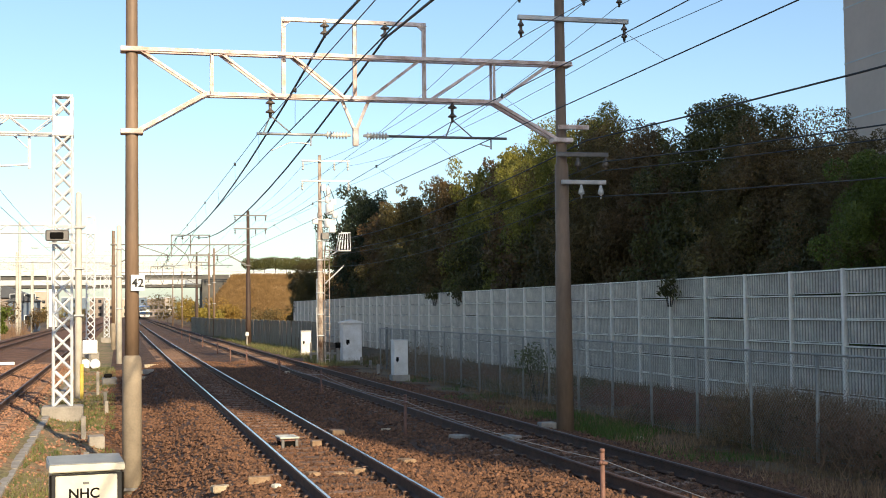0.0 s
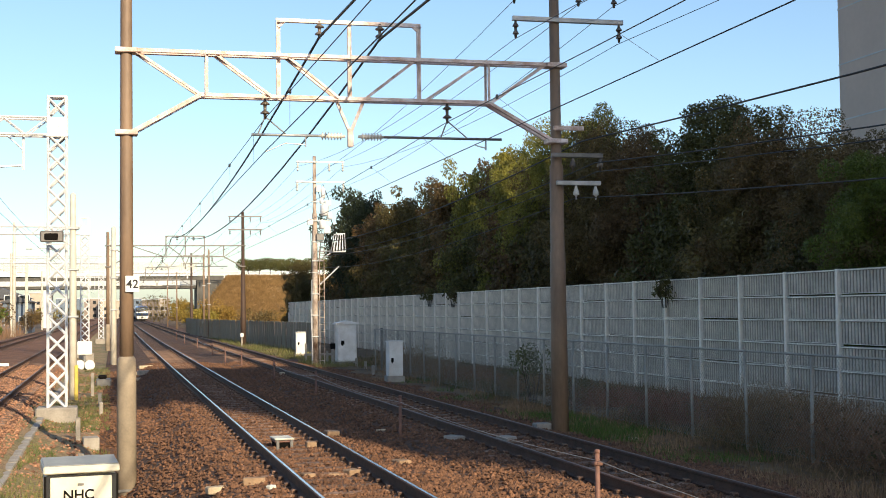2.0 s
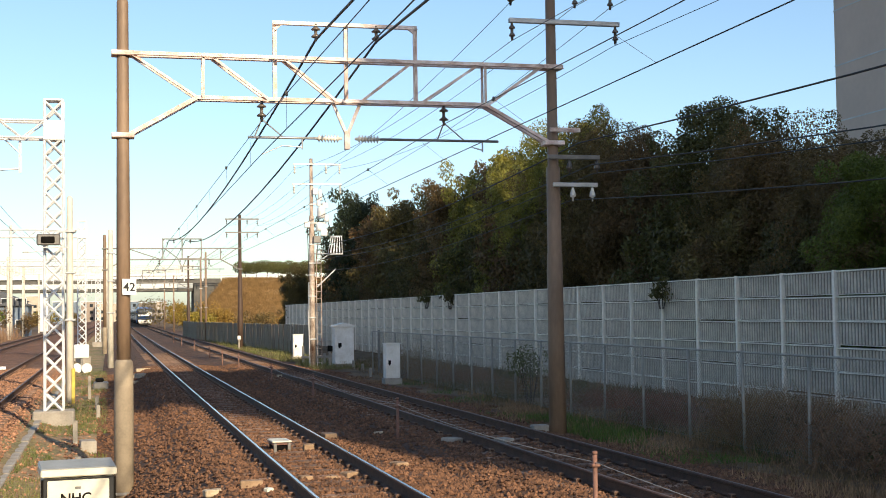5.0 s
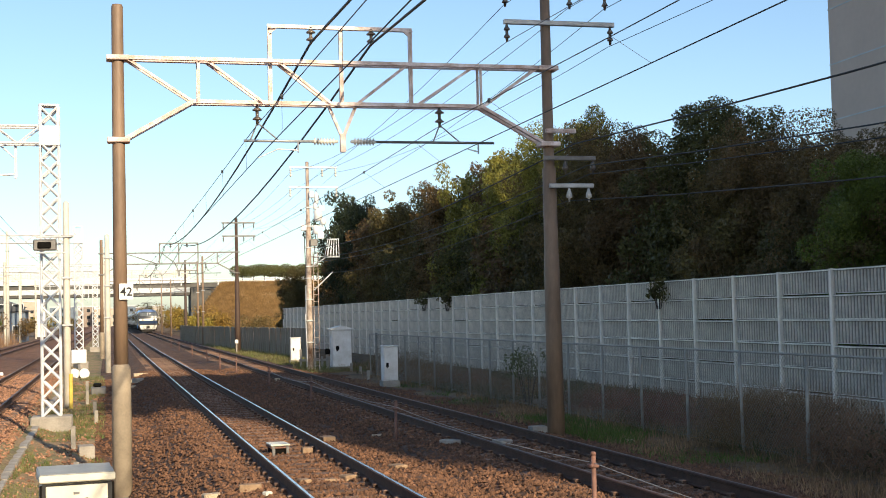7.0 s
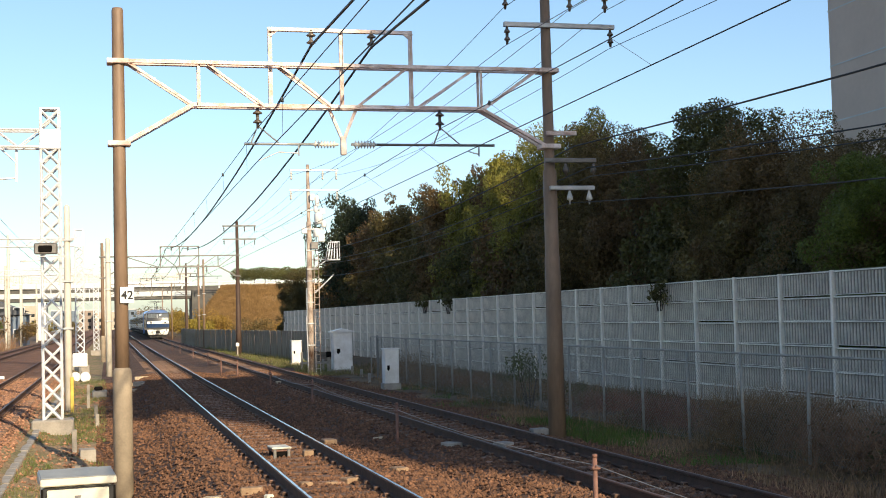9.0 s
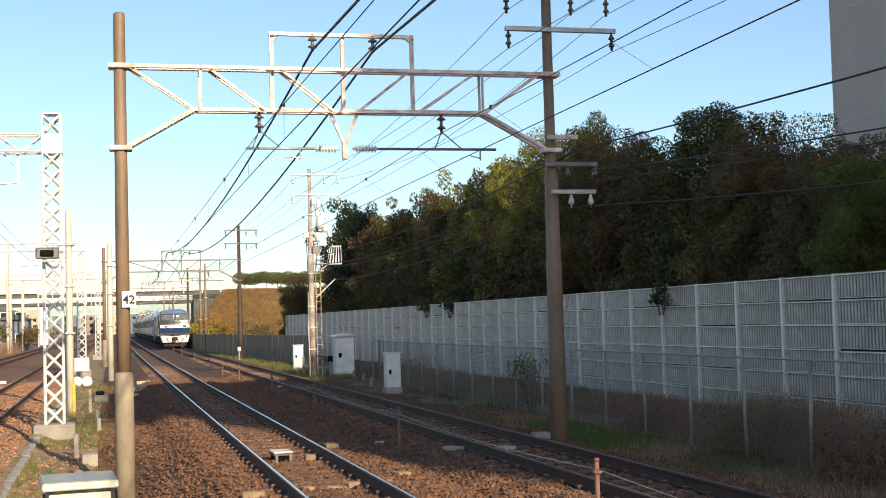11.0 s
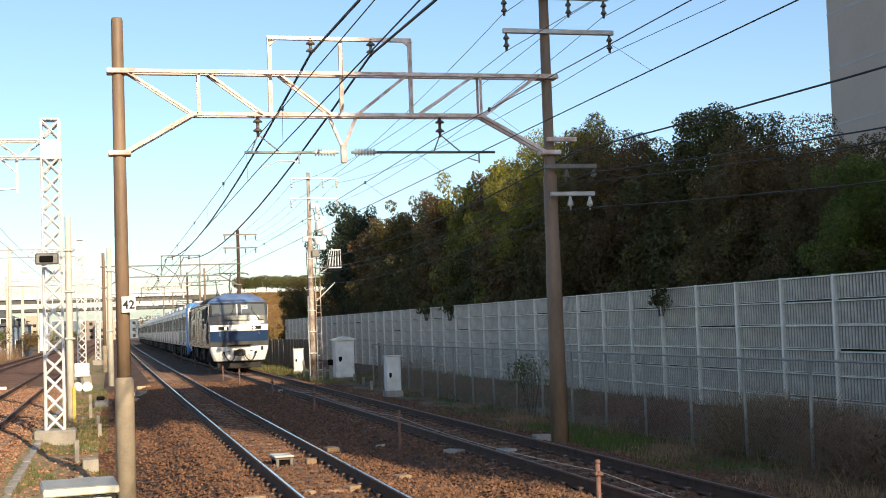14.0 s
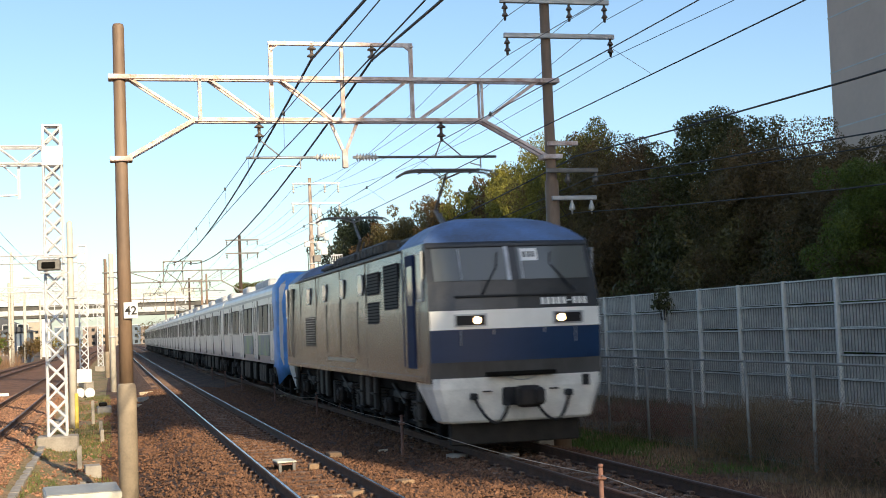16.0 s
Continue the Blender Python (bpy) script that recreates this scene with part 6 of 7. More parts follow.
# ---- lineside cabinet before the left-hand pole ----
def build_near_box():
    c = thing("junction_box", stand(14.3, -3.05, 0.055, 6), "cream junction box with a grey lid lettered NHC", "equipment cabinet")
    c_lo = -1.0
    bm = bmesh.new()
    box(bm, -0.345, 0.345, -0.2, 0.2, c_lo, 0.31, 0.015)
    part("case", bm, BOX_CREAM, c)
    bm = bmesh.new()
    box(bm, -0.305, 0.295, -0.242, -0.2165, -0.75, 0.29, 0.008)
    door = part("door", bm, BOX_CREAM, c)
    bm = bmesh.new()
    box(bm, -0.343, 0.343, -0.216, -0.201, c_lo + 0.02, 0.306, 0.004)
    part("front_frame", bm, RUBBER, c, "black recess round the door")
    text(door, "NHC", 0.138, (-0.03, -0.246, 0.065), (90, 0, 0), UNDER)
    bm = bmesh.new()
    box(bm, -0.04, 0.02, -0.246, -0.2425, 0.2, 0.225, 0.002)
    part("badge", bm, GALV_DARK, door)
    for z in (-0.25, 0.0):
        bm = bmesh.new()
        box(bm, -0.30, -0.255, -0.262, -0.2425, z - 0.04, z + 0.02, 0.004)
        part("hinge", bm, GALV, door)
    bm = bmesh.new()
    box(bm, -0.37, 0.37, -0.26, 0.24, 0.325, 0.40, 0.012)
    v = [q for q in bm.verts if q.co.z > 0.35 and q.co.y > 0]
    bmesh.ops.translate(bm, vec=(0, 0, 0.04), verts=v)
    lid = part("lid", bm, [BOX_CREAM], c)
    bm = bmesh.new()
    box(bm, -0.362, 0.362, -0.242, 0.235, 0.405, 0.412, 0.002)
    bmesh.ops.rotate(bm, cent=(0, 0, 0.405), matrix=Matrix.Rotation(radians(4.7), 3, "X"), verts=bm.verts)
    bmesh.ops.translate(bm, vec=(0, 0, 0.018), verts=bm.verts)
    part("lid_cover", bm, BOX_TOP, lid, "weathered grey lid")
    for x in (-0.35, 0.35):
        bm = bmesh.new()
        box(bm, x - 0.012, x + 0.012, -0.214, -0.19, -1.0, 0.3, 0.003)
        part("dark_seam", bm, UNDER, c)


build_near_box()


# ---- left of the line ----
def lattice(bm, w, z0, z1, step, r):
    """Four angle legs with crossed lacing on each face."""
    h = w / 2
    for x in (-h, h):
        for y in (-h, h):
            rod(bm, (x, y, z0), (x, y, z1), r, sides=4)
    z = z0
    while z + step <= z1 + 0.01:
        for a, b in (((-h, -h), (h, -h)), ((h, -h), (h, h)), ((h, h), (-h, h)), ((-h, h), (-h, -h))):
            rod(bm, (*a, z), (*b, z + step), r * 1.0, sides=4)
            rod(bm, (*b, z), (*a, z + step), r * 1.0, sides=4)
        z += step
    return bm


def build_mast(s, u, z0, top, label, detail=True, beam=(6.1, 6.5), reach=8.5):
    m = thing("lattice_mast", stand(s, u, 0), label, "lattice mast", "lattice masts")
    bm = bmesh.new()
    box(bm, -0.46, 0.46, -0.4, 0.4, z0 - 0.5, z0 + 0.42, 0.03)
    part("footing", bm, CONCRETE, m)
    bm = bmesh.new()
    lattice(bm, 0.41, z0 + 0.4, top, 0.42, 0.027)
    part("shaft", bm, WHITE_STEEL, m)
    bm = bmesh.new()
    box(bm, -0.24, 0.24, -0.24, 0.24, beam[0] - 0.05, beam[0] + 0.03, 0.01)
    box(bm, -0.22, 0.22, -0.23, -0.215, beam[0] + 0.03, beam[1], 0.0)
    box(bm, -0.22, 0.22, -0.22, 0.22, top - 0.03, top + 0.01, 0.0)
    box(bm, -0.22, -0.17, -0.225, -0.21, beam[1], top, 0.0)
    box(bm, 0.17, 0.22, -0.225, -0.21, beam[1], top, 0.0)
    part("head_plate", bm, WHITE_STEEL, m)
    bm = bmesh.new()
    x = -0.2
    for y in (-0.18, 0.18):
        for z in beam:
            rod(bm, (-0.2, y, z), (-reach, y, z), 0.03, sides=4)
        i = 0
        x = -0.2
        while x > -reach + 0.5:
            za, zb = (beam[0], beam[1]) if i % 2 else (beam[1], beam[0])
            rod(bm, (x, y, za), (x - 0.5, y, zb), 0.018, sides=4)
            x -= 0.5
            i += 1
    part("cross_beam", bm, WHITE_STEEL, m)
    bm = bmesh.new()
    lattice(bm, 0.38, z0 + 0.0, beam[0], 0.42, 0.024)
    bmesh.ops.translate(bm, vec=(-reach, 0, 0), verts=bm.verts)
    part("outer_shaft", bm, WHITE_STEEL, m)
    for x in (-0.75, -1.9, -5.5):
        bm = bmesh.new()
        rod(bm, (x, 0, beam[0]), (x, 0, beam[0] - 0.8), 0.035, sides=6)
        rod(bm, (x, 0, beam[0] - 0.7), (x - 0.7, 0, beam[0] - 0.75), 0.025, sides=6)
        rod(bm, (x - 0.35, 0, beam[0] - 0.02), (x, 0, beam[0] - 0.35), 0.02, sides=6)
        part("dropper_bracket", bm, WHITE_STEEL, m)
        bm = bmesh.new()
        insulator(bm, (x - 0.7, 0, beam[0] - 0.75), 3, 0.055, Vector((-1, 0, 0)), 0.1)
        part("insulator", bm, PORCELAIN, m, smooth=True)
    return m


build_mast(31.5, -3.92, -0.58, 7.0, "pale painted lattice mast on a concrete footing, carrying a crossbeam")
for s in (70.0, 109.0):
    build_mast(s, -3.6 if s > 100 else -4.05, -0.5, 6.95, "distant pale lattice mast carrying a crossbeam")

sg = thing("trackside_signal", stand(31.2, -4.02, 0), "dark colour-light signal seen from behind on the mast", "railway signal")
bm = bmesh.new()
box(bm, -0.26, 0.26, -0.3, -0.22, 3.6, 3.86, 0.03)
part("back_plate", bm, GALV_DARK, sg)
bm = bmesh.new()
box(bm, -0.16, 0.14, -0.34, -0.3, 3.65, 3.8, 0.02)
part("lamp_case", bm, UNDER, sg)
bm = bmesh.new()
box(bm, -0.2, 0.45, -0.24, -0.2, 3.9, 3.93, 0.004)
part("bracket", bm, GALV, sg)
bm = bmesh.new()
box(bm, -0.2, 0.45, -0.24, -0.2, 3.54, 3.57, 0.004)
part("bracket", bm, GALV, sg)


def plain_pole(s, u, top, r, material, label, z0=-0.55, sleeve=None, group="poles left of the line"):
    p = thing("pole", stand(s, u, 0), label, "pole", group)
    bm = bmesh.new()
    lathe(bm, [(r * 1.15, z0 - 0.4), (r, (z0 + top) / 2), (r * 0.85, top), (r * 0.3, top + 0.05)], 12)
    part("shaft", bm, material, p, smooth=True)
    if sleeve:
        bm = bmesh.new()
        box(bm, r * 0.45, r * 1.45, -r * 1.25, r * 0.4, z0, z0 + 1.05, 0.015)
        part("guard_sleeve", bm, sleeve, p, "yellow plastic guard strip")
    for z in (top * 0.35, top * 0.6, top * 0.82):
        bm = bmesh.new()
        box(bm, -r * 1.3, r * 1.6, -r * 1.3, r * 1.3, z - 0.03, z + 0.03, 0.008)
        part("clamp", bm, GALV, p)
    return p


plain_pole(38.9, -3.77, 5.4, 0.1, CREAM_POLE, "slim cream pole with a yellow guard strip", sleeve=YELLOW)
plain_pole(64.2, -2.6, 6.1, 0.13, CREAM_POLE, "pale cream pole between the tracks", z0=-0.5)
plain_pole(134, -3.1, 9.4, 0.16, CREAM_POLE, "tall pale pole between the tracks", z0=-0.5)
plain_pole(147, -13.2, 12.0, 0.17, CREAM_POLE, "tall pale concrete pole beside the outer track", z0=-0.5)
plain_pole(118, -12.9, 5.0, 0.2, CREAM_POLE, "pale pole beside the outer track", z0=-0.5)
for s, u in ((170, -3.2), (170, -13.5), (190, -2.6), (205, -3.3), (205, -13.5), (215, 5.6), (185, 5.8), (128, 5.9), (118, 5.7)):
    plain_pole(s, u, 8.3 if u < 0 else 7.6, 0.1, CREAM_POLE if u < 0 else POLE_BROWN, "distant pole beside the line", z0=-0.5, group="distant poles")
for s in (147, 172, 205):
    g = thing("gantry_beam", stand(s, -3.1, 0), "distant thin lattice beam spanning the outer tracks", "gantry beam", "distant beams")
    bm = bmesh.new()
    for z in (7.5, 8.3):
        rod(bm, (0.2, 0, z), (-10.6, 0, z), 0.05, sides=4)
    for i in range(10):
        rod(bm, (-i * 1.06, 0, 7.5 + 0.8 * (i % 2)), (-(i + 1) * 1.06, 0, 8.3 - 0.8 * (i % 2)), 0.035, sides=4)
    part("truss", bm, WHITE_STEEL, g)
    for x in (0.1, -10.4):
        bm = bmesh.new()
        rod(bm, (x, 0, -0.9), (x, 0, 8.6), 0.13, sides=8)
        part("leg", bm, CREAM_POLE, g)
    for x in (-2.6, -6.8):
        bm = bmesh.new()
        rod(bm, (x, 0, 7.5), (x, 0, 5.2), 0.05, sides=5)
        rod(bm, (x, 0, 5.4), (x - 1, 0, 5.5), 0.04, sides=5)
        part("hanger", bm, WHITE_STEEL, g)

b = thing("signal_case", stand(59.5, -3.85, -0.5), "white equipment case on a slim post", "equipment cabinet")
bm = bmesh.new()
box(bm, -0.32, 0.32, -0.15, 0.15, 0.65, 1.25, 0.03)
part("case", bm, BOX_WHITE, b)
bm = bmesh.new()
box(bm, -0.05, 0.05, -0.05, 0.05, -0.2, 0.65, 0.01)
part("post", bm, GALV_DARK, b)
for x in (-0.2, 0.22):
    bm = bmesh.new()
    lathe(bm, [(0.02, -0.05), (0.21, -0.05), (0.23, 0.0), (0.21, 0.05), (0.02, 0.05)], 18, Matrix.Translation((x, -0.12 - x * 0.3, 0.2)) @ pose(0, 0, 0, 90, 0, 0))
    part("weight", bm, BOX_WHITE, b, "round white weight", smooth=False)
d = thing("point_machine", stand(46.0, -2.95, -0.55), "grey point machine with cables between the tracks", "track equipment")
bm = bmesh.new()
box(bm, -0.25, 0.25, -0.35, 0.35, -0.1, 0.3, 0.04)
part("case", bm, GALV_DARK, d)
bm = bmesh.new()
box(bm, -0.18, 0.1, -0.25, 0.3, 0.3, 0.42, 0.04)
part("cover", bm, UNDER, d)
for s, u, h in ((36, -3.0, 0.35), (40.5, -3.25, 0.7), (27, -3.35, 0.45), (22.3, -3.2, 0.35), (33.3, -2.95, 0.3)):
    k = thing("marker_post", stand(s, u, ground_z(u, s)), "short weathered post between the tracks", "post", "marker posts")
    part("stake", post_mesh(h, 0.09), CONCRETE, k)
# concrete cable trough along the left-hand bed
tr = thing("cable_trough", Matrix(), "concrete cable trough with lids along the track bed", "cable trough", kind="structure")
bm = bmesh.new()
box(bm, -0.075, 0.075, -0.48, 0.48, -0.2, 0.02, 0.012)
lid_me = finish("trough_lid", bm, CONCRETE)
for i in range(40):
    s = 11.5 + i * 1.0
    o = part("trough_lid", lid_me, None, tr)
    o.matrix_local = stand(s, -4.25, ground_z(-4.25) + random.uniform(-0.01, 0.02), random.uniform(-1, 1))
y = thing("buffer_marker", stand(51, -5.2, -0.2), "low yellow and white marker board across the track side", "marker")
bm = bmesh.new()
box(bm, -2.2, -1.2, -0.05, 0.05, 0.25, 0.36, 0.01)
part("board", bm, LOCO_WHITE, y)
bm = bmesh.new()
box(bm, -2.6, -2.2, -0.06, 0.06, 0.0, 0.36, 0.01)
part("post", bm, YELLOW, y)


# ---- bridge, embankment and what lies beyond ----
BRIDGE_CONC = mat("pale_bridge", (0.68, 0.68, 0.66), 0.7, vary=0.12, scale=0.5)
# Near-black: shadow lines put into deck and strip colour; also the dark abutment.
BRIDGE_DARK = mat("bridge_shadow_dark", (0.10, 0.095, 0.085), 0.8, vary=0.3, scale=0.8)
GIRDER = mat("grey_girder", (0.55, 0.57, 0.56), 0.6, vary=0.15, scale=0.4)
DRY_SLOPE = two_tone("dry_grass_slope", (0.19, 0.115, 0.05), (0.27, 0.165, 0.07), 0.22, 0.95, bump=1.0, bump_scale=2.2, fine=18)


def build_bridge():
    br = thing("road_bridge", stand(236, 0, 0), "pale road bridge with railings crossing the railway", "bridge")
    # deck edge coloured as the shadow line below the parapet
    bm = bmesh.new()
    box(bm, -120, 20, -3.6, 3.6, 7.62, 8.45, 0.02)
    part("deck", bm, BRIDGE_DARK, br)
    for y in (-3.0, 0, 3.0):
        bm = bmesh.new()
        box(bm, -120, 11.2, y - 0.75, y + 0.75, 6.75, 7.62)
        part("girder", bm, GIRDER, br)
        # dark box drawn as the shadow line under the girder
        bm = bmesh.new()
        box(bm, -120, 11.2, y - 0.5, y + 0.5, 6.25, 6.75)
        part("under_shadow_strip", bm, BRIDGE_DARK, br)
    for y in (-3.9, 3.9):
        bm = bmesh.new()
        box(bm, -120, 11.4, y - 0.12, y + 0.12, 8.4, 9.35, 0.02)
        part("parapet", bm, BRIDGE_CONC, br)
        for i in range(44):
            bm = bmesh.new()
            x = 11.2 - i * 2.5
            box(bm, x - 0.07, x + 0.07, y - 0.06, y + 0.06, 9.35, 10.8)
            part("railing_post", bm, CREAM_POLE, br)
        for z in (9.75, 10.2, 10.75):
            bm = bmesh.new()
            box(bm, -120, 11.4, y - 0.04, y + 0.04, z - 0.05, z + 0.05)
            part("railing_bar", bm, CREAM_POLE, br)
    for x in (-14.2, -40, -70, -100):
        bm = bmesh.new()
        box(bm, x - 0.7, x + 0.7, -3.2, 3.2, -1, 6.15, 0.1)
        part("pier", bm, BRIDGE_CONC, br)
    bm = bmesh.new()
    box(bm, 11.3, 17.0, -4.2, 4.2, -1, 7.6, 0.05)
    part("abutment", bm, BRIDGE_DARK, br)


build_bridge()


def build_embankment():
    v, f = [], []
    us = span(11.4, 120, 2.0)
    ss = span(205, 234, 1.6)
    k = len(us)
    for s in ss:
        t = (s - 205) / 22
        z = -0.5 + 8.6 * min(1, max(0, t))
        for u in us:
            edge = min(1, max(0.0, (u - 11.4) / 5))
            v.append(tuple(at(s, u, min(z, -0.5 + 8.6 * (0.25 + 0.75 * edge)) + 0.35 * noise.noise((s * 0.4, u * 0.4, 9)))))
    for i in range(len(ss) - 1):
        for j in range(k - 1):
            a = i * k + j
            f.append((a, a + 1, a + 1 + k, a + k))
    e = tagged(new("embankment", pydata("embankment", v, f, DRY_SLOPE, True)), "road embankment covered in dry orange-brown grass", "embankment", kind="structure")
    rng = np.random.default_rng(61)
    q, g = [], []
    for _ in range(34000):
        s, u = 205 + 23 * rng.random(), 11.6 + 34 * rng.random()
        t = min(1, (s - 205) / 22)
        edge = min(1, (u - 11.4) / 5)
        z = min(-0.5 + 8.6 * t, -0.5 + 8.6 * (0.25 + 0.75 * edge))
        p = at(s, u, z - 0.1)
        h = 0.2 + 0.45 * rng.random()
        dx = 0.06 + 0.07 * rng.random()
        lx = rng.normal() * 0.3
        b = len(q)
        q += [(p.x - dx, p.y, p.z), (p.x + dx, p.y + 0.05, p.z), (p.x + lx, p.y - 0.2, p.z + h)]
        g.append((b, b + 1, b + 2))
    tagged(new("slope_grass", pydata("slope_grass", q, g, leafy("slope_straw", (0.21, 0.13, 0.055), (0.30, 0.19, 0.08)))), "tufts of dry orange grass on the embankment", "grass", kind="stuff")
    rail = thing("guard_rail", Matrix(), "white guard rail along the embankment road", "guard rail", kind="structure")
    bm = bmesh.new()
    box(bm, -0.1, 0.1, -0.08, 0.08, 0, 1.15)
    me = finish("rail_post", bm, WHITE_STEEL)
    for i in range(26):
        o = part("rail_post", me, None, rail)
        o.matrix_local = stand(229, 9.5 + i * 3.2, 7.9)
    for z in (8.55, 8.95):
        pts = [at(229, 9.5, z), at(229, 90, z)]
        bm = bmesh.new()
        rod(bm, pts[0], pts[1], 0.09, sides=6)
        part("rail_bar", bm, WHITE_STEEL, rail)
    hg = thing("hedge", stand(238, 33, 7.7), "long clipped dark green hedge on top of the embankment", "hedge")
    blobs = [(x, rng.normal() * 0.4, 2.9 + 0.12 * rng.normal(), 1.25) for x in np.arange(-13, 24, 1.0)]
    q, faces = leaf_cloud(rng, blobs, 60000, 0.11)
    part("foliage", pydata("foliage", q.tolist(), faces.tolist(), leafy("hedge_leaves", (0.10, 0.10, 0.032), (0.145, 0.13, 0.042))), None, hg)
    bm = bmesh.new()
    for x in np.arange(-12, 23, 2.0):
        rod(bm, (x, 0, -0.5), (x, 0, 2.8), 0.1, sides=5)
    part("woody_base", bm, BARK, hg)


build_embankment()
LEAF_GOLD = leafy("golden_leaves", (0.26, 0.18, 0.035), (0.34, 0.24, 0.05))
for i, (s, u, h, w, m) in enumerate(((196, 11.5, 4.6, 3.2, LEAF_GOLD), (188, 13, 3.4, 3.0, LEAF_GOLD), (178, 17, 3.0, 3.0, LEAF_BROWN), (170, 22, 3.2, 2.6, LEAF_DARK), (165, 25, 4.5, 2.2, LEAF_GOLD), (200, 24, 3.0, 4.0, LEAF_GOLD), (192, 34, 3.0, 4.0, LEAF_DRY), (245, 5.5, 6, 4.0, LEAF_GOLD), (150, 20, 2.2, 2.0, LEAF_YELLOW), (128, 16, 2.4, 2.2, LEAF_DARK), (216, 7.6, 5.0, 2.4, LEAF_GOLD), (203, 8.6, 3.2, 2.4, LEAF_GOLD), (210, 10.8, 4.2, 2.6, LEAF_BROWN), (184, 9.6, 3.0, 2.2, LEAF_GOLD))):
    bush("shrub", s, u, h, w, 1500, 0.16, m, "autumn shrub with golden leaves before the embankment" if m is LEAF_GOLD else "dull leafy shrub before the embankment", 70 + i, z=-0.4, group="shrubs before the embankment")
for i, (s, u, h, w, m) in enumerate(((88, -13.3, 2.4, 1.6, LEAF_DARK), (95, -14.2, 2.2, 2.0, LEAF_BRIGHT), (130, -16, 3.6, 2.6, LEAF_BROWN), (165, -17, 4.0, 3.0, LEAF_BROWN), (110, -12.3, 3.1, 1.3, LEAF_BRIGHT), (106, -13.2, 2.7, 1.4, LEAF_DARK), (170, -12.9, 3.3, 1.8, LEAF_BROWN))):
    bush("shrub", s, u, h, w, 1500, 0.12, m, "leafy shrub beside the outer track", 90 + i, z=-0.5, group="shrubs beside the outer track")

HOUSE_TAN = mat("tan_house_wall", (0.45, 0.38, 0.30), 0.8, vary=0.15, scale=0.6)
for i in range(22):
    u = -95 + i * 9.0
    if -13.5 < u < 6.5:
        u = u - 16 if u < -3 else u + 11
    bush("far_shrub", 300 + (i * 37) % 70, u, 3.0 + (i * 13) % 4, 4.5, 900, 0.3, (LEAF_GOLD, LEAF_BROWN, LEAF_YELLOW, LEAF_DARK)[i % 4], "distant autumn shrub beyond the bridge", 120 + i, z=-0.5, group="shrubs beyond the bridge")
ROOF_DARK = mat("dark_roof_tile", (0.07, 0.075, 0.085), 0.6, vary=0.25, scale=1)
HOUSE_WALL = mat("house_wall", (0.30, 0.24, 0.20), 0.8, vary=0.2, scale=0.8)
HOUSE_BLUE = mat("blue_grey_cladding", (0.13, 0.17, 0.22), 0.6, vary=0.2, scale=0.6)


def house(s, u, w, d, h, wallm, label):
    o = thing("house", stand(s, u, -0.5), label, "house", "distant houses")
    bm = bmesh.new()
    box(bm, -w / 2, w / 2, -d / 2, d / 2, -0.3, h, 0.03)
    part("wall", bm, wallm, o)
    bm = bmesh.new()
    e, r = 0.5, h + w * 0.22
    v = [bm.verts.new(p) for p in ((-w / 2 - e, -d / 2 - e, h), (w / 2 + e, -d / 2 - e, h), (w / 2 + e, d / 2 + e, h), (-w / 2 - e, d / 2 + e, h), (0, -d / 2 - e, r), (0, d / 2 + e, r))]
    for q in ((0, 1, 4), (2, 3, 5), (1, 2, 5, 4), (3, 0, 4, 5), (3, 2, 1, 0)):
        bm.faces.new([v[i] for i in q])
    part("roof", bm, ROOF_DARK, o)
    for x in (-w / 4, w / 4):
        for z in ([1.0] if h < 4 else [1.0, 3.8]):
            bm = bmesh.new()
            box(bm, x - 0.7, x + 0.7, -d / 2 - 0.06, -d / 2 + 0.02, z, z + 1.2, 0.02)
            wn = part("window", bm, WHITE_STEEL, o)
            bm = bmesh.new()
            box(bm, x - 0.62, x + 0.62, -d / 2 - 0.075, -d / 2 - 0.061, z + 0.08, z + 1.12)
            part("pane", bm, CAR_GLASS, wn)


house(180, -24, 9, 8, 3.4, HOUSE_WALL, "low brown house with a dark tiled roof")
house(165, -31, 8, 9, 5.6, HOUSE_BLUE, "blue-grey clad house with a dark roof")
house(200, -36, 10, 9, 5.8, HOUSE_WALL, "brown house with a dark tiled roof")
house(196, -18.5, 7.5, 8, 4.7, HOUSE_WALL, "orange-brown house with a dark roof beside the line")
house(178, -14.9, 3.6, 7, 4.0, HOUSE_BLUE, "small slate-grey house with a dark roof beside the line")


# plain unseen houses added to close the left and dim reflections and skylight
for i in range(9):
    house(-55 + i * 19, -27 - (i * 5) % 7, 11, 15, 3.2 + (i * 3) % 3 * 0.6, (HOUSE_WALL, HOUSE_TAN, HOUSE_BLUE)[i % 3], "unseen low house added on the left to dim reflections and skylight")


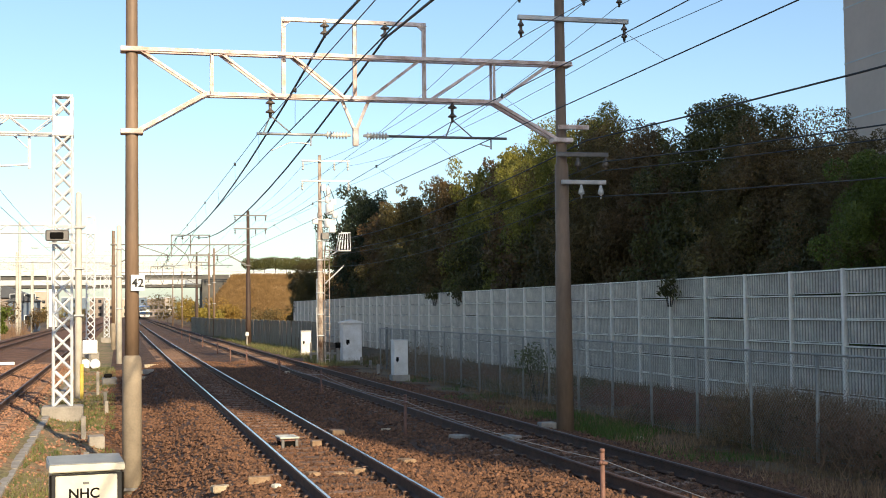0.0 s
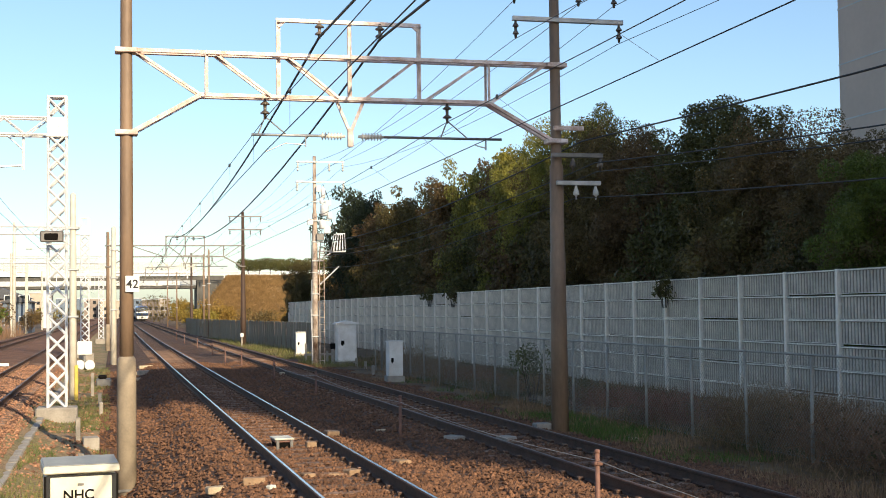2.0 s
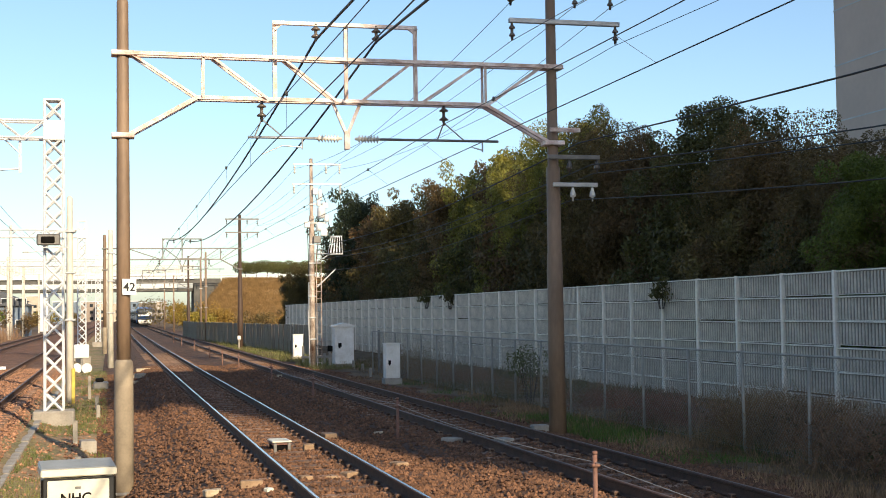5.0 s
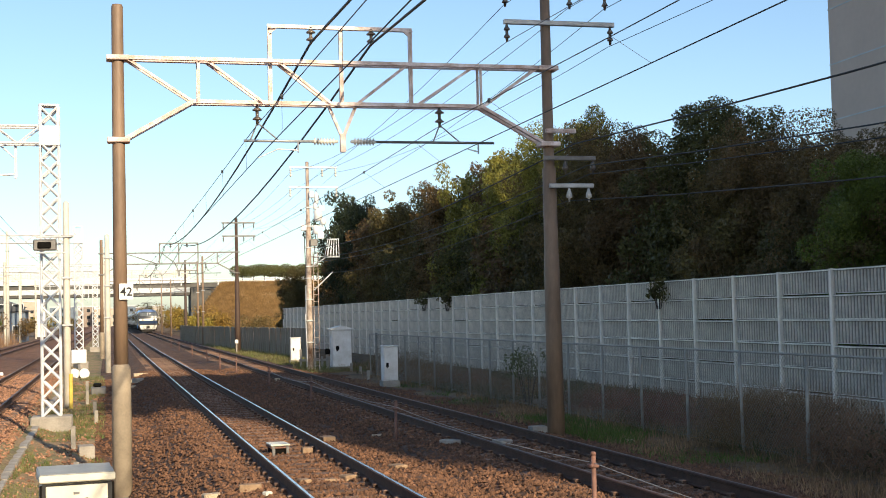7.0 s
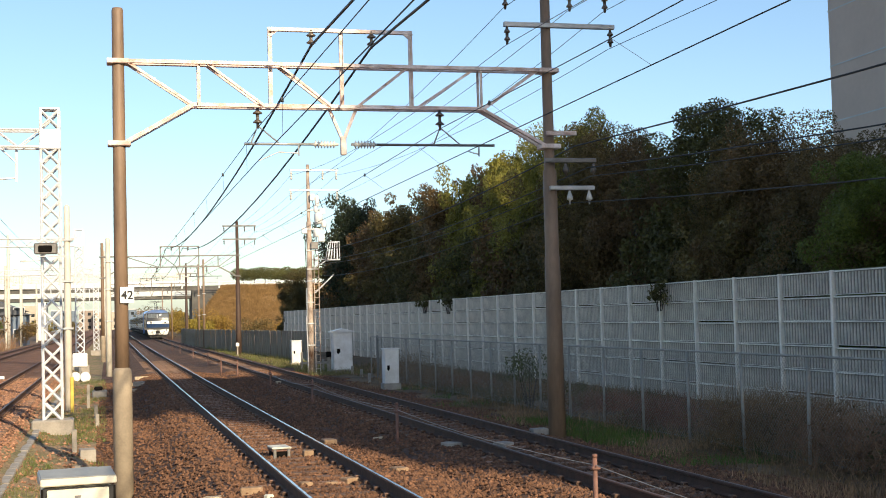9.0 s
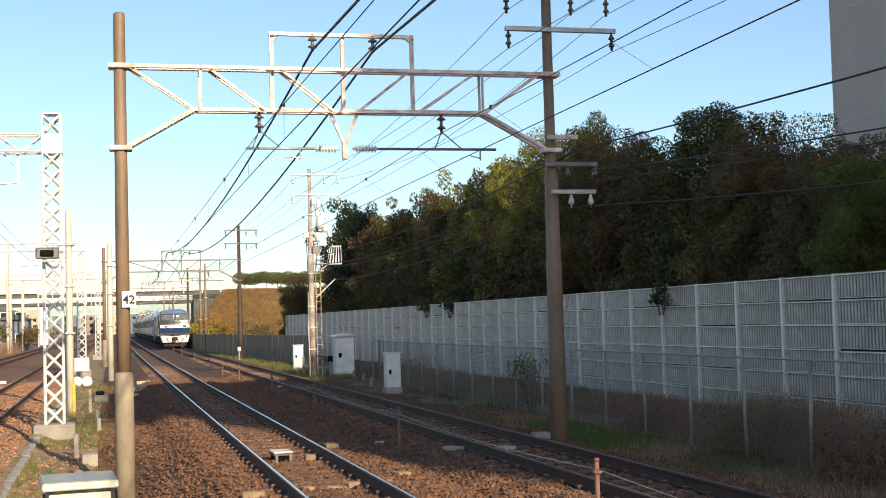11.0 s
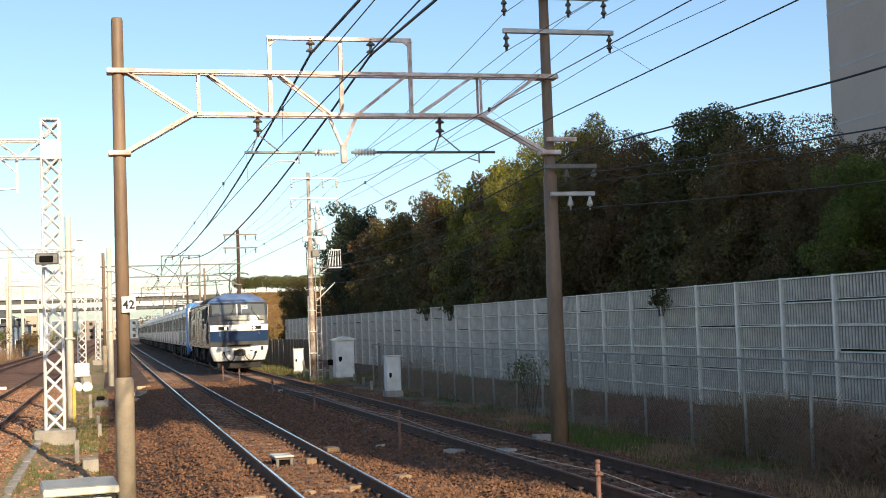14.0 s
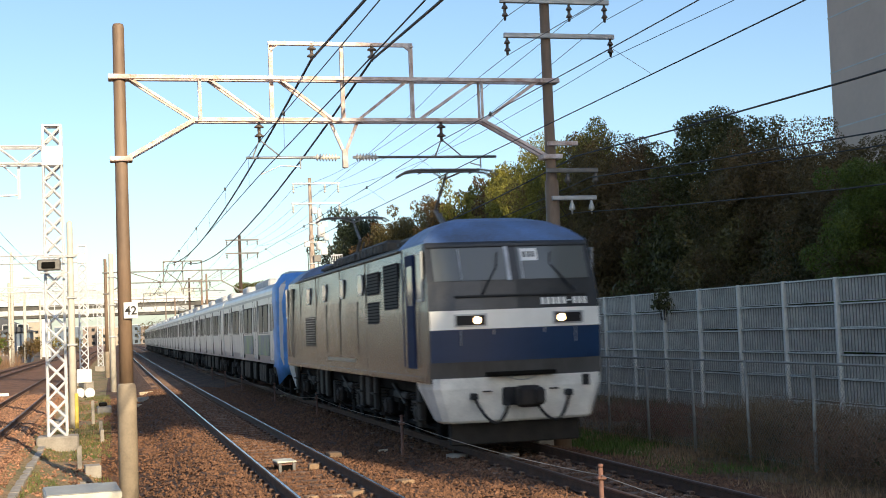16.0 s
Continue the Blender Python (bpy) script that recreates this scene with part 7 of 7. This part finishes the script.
def far_town():
    """Pale blocks in the haze past the bridge."""
    rng = np.random.default_rng(81)
    for i in range(26):
        u = -150 + i * 9 + rng.normal() * 2
        s = 420 + 120 * rng.random()
        if -40 < u < 30:
            s = 590 + 40 * rng.random()
        w, h = 7 + 6 * rng.random(), (4 if s < 580 else 8) + 4 * rng.random()
        o = thing("house", stand(s, u, -0.5), "distant pale building beyond the bridge", "house", "far buildings")
        bm = bmesh.new()
        box(bm, -w / 2, w / 2, -4, 4, -0.5, h, 0.05)
        part("wall", bm, (HOUSE_WALL, HOUSE_TAN, HOUSE_BLUE)[i % 3], o)
        bm = bmesh.new()
        box(bm, -w / 2 - 0.2, w / 2 + 0.2, -4.2, 4.2, h, h + 0.5, 0.05)
        part("roof", bm, GIRDER, o)
        for fl in range(int(h / 3)):
            for x in (-0.3, 0, 0.3):
                bm = bmesh.new()
                box(bm, x * w - 0.7, x * w + 0.7, -4.08, -3.98, fl * 3 + 0.8, fl * 3 + 2.2)
                part("window", bm, CAR_GLASS, o)


far_town()


# ---- tall buildings ----
TOWER = mat("beige_grey_render", (0.60, 0.475, 0.39), 0.8, vary=0.08, scale=0.3)


def build_tower():
    """A plain flank with horizontal joints, beyond the trees."""
    o = thing("apartment_tower", stand(70.3, 40.3, 0), "plain beige-grey tower flank behind the trees", "building")
    bm = bmesh.new()
    box(bm, 0, 18, -45, 0, -1, 34, 0.05)
    part("wall", bm, TOWER, o)
    for z in (6.3, 9.7, 13.1, 16.5, 19.9, 23.3, 26.7, 30.1):
        bm = bmesh.new()
        box(bm, -0.02, 0.0, -45, 0, z, z + 0.08)
        part("joint", bm, GIRDER, o)
    bm = bmesh.new()
    box(bm, -0.4, 18.4, -45.4, 0.4, 34, 35, 0.05)
    part("roof", bm, CONCRETE, o)


build_tower()


def build_shade_block():
    """An unseen block added behind the eye, stepped so its edges bound the shade on the tracks and trees."""
    o = thing("apartment_block", stand(-34, 17.5, 0), "unseen stepped block added behind the eye to cast the shade", "building")
    shade_steps = [(15.01 + 1.5 * i, 16.5 + 1.5 * i, 37.8 + 2.53 * i) for i in range(10)]
    for x0, x1, h in [(0, 0.7, 27.0), (0.71, 12.5, 33.5), (12.51, 15.0, 39.5)] + shade_steps + [(30.01, 48, 63.5)]:
        bm = bmesh.new()
        box(bm, x0, x1, 0, 14, -1, h, 0.05)
        part("wall", bm, TOWER, o)
        bm = bmesh.new()
        box(bm, x0, x1, 0.0, 14.0, h + 0.004, h + 0.3, 0.05)
        part("roof", bm, CONCRETE, o)


build_shade_block()


def motions():
    walk(loco, train_rows(0.0, LOCO_L))
    for i, c in enumerate(cars):
        walk(c, train_rows(18.6 + i * 20.0, CAR_L))


motions()
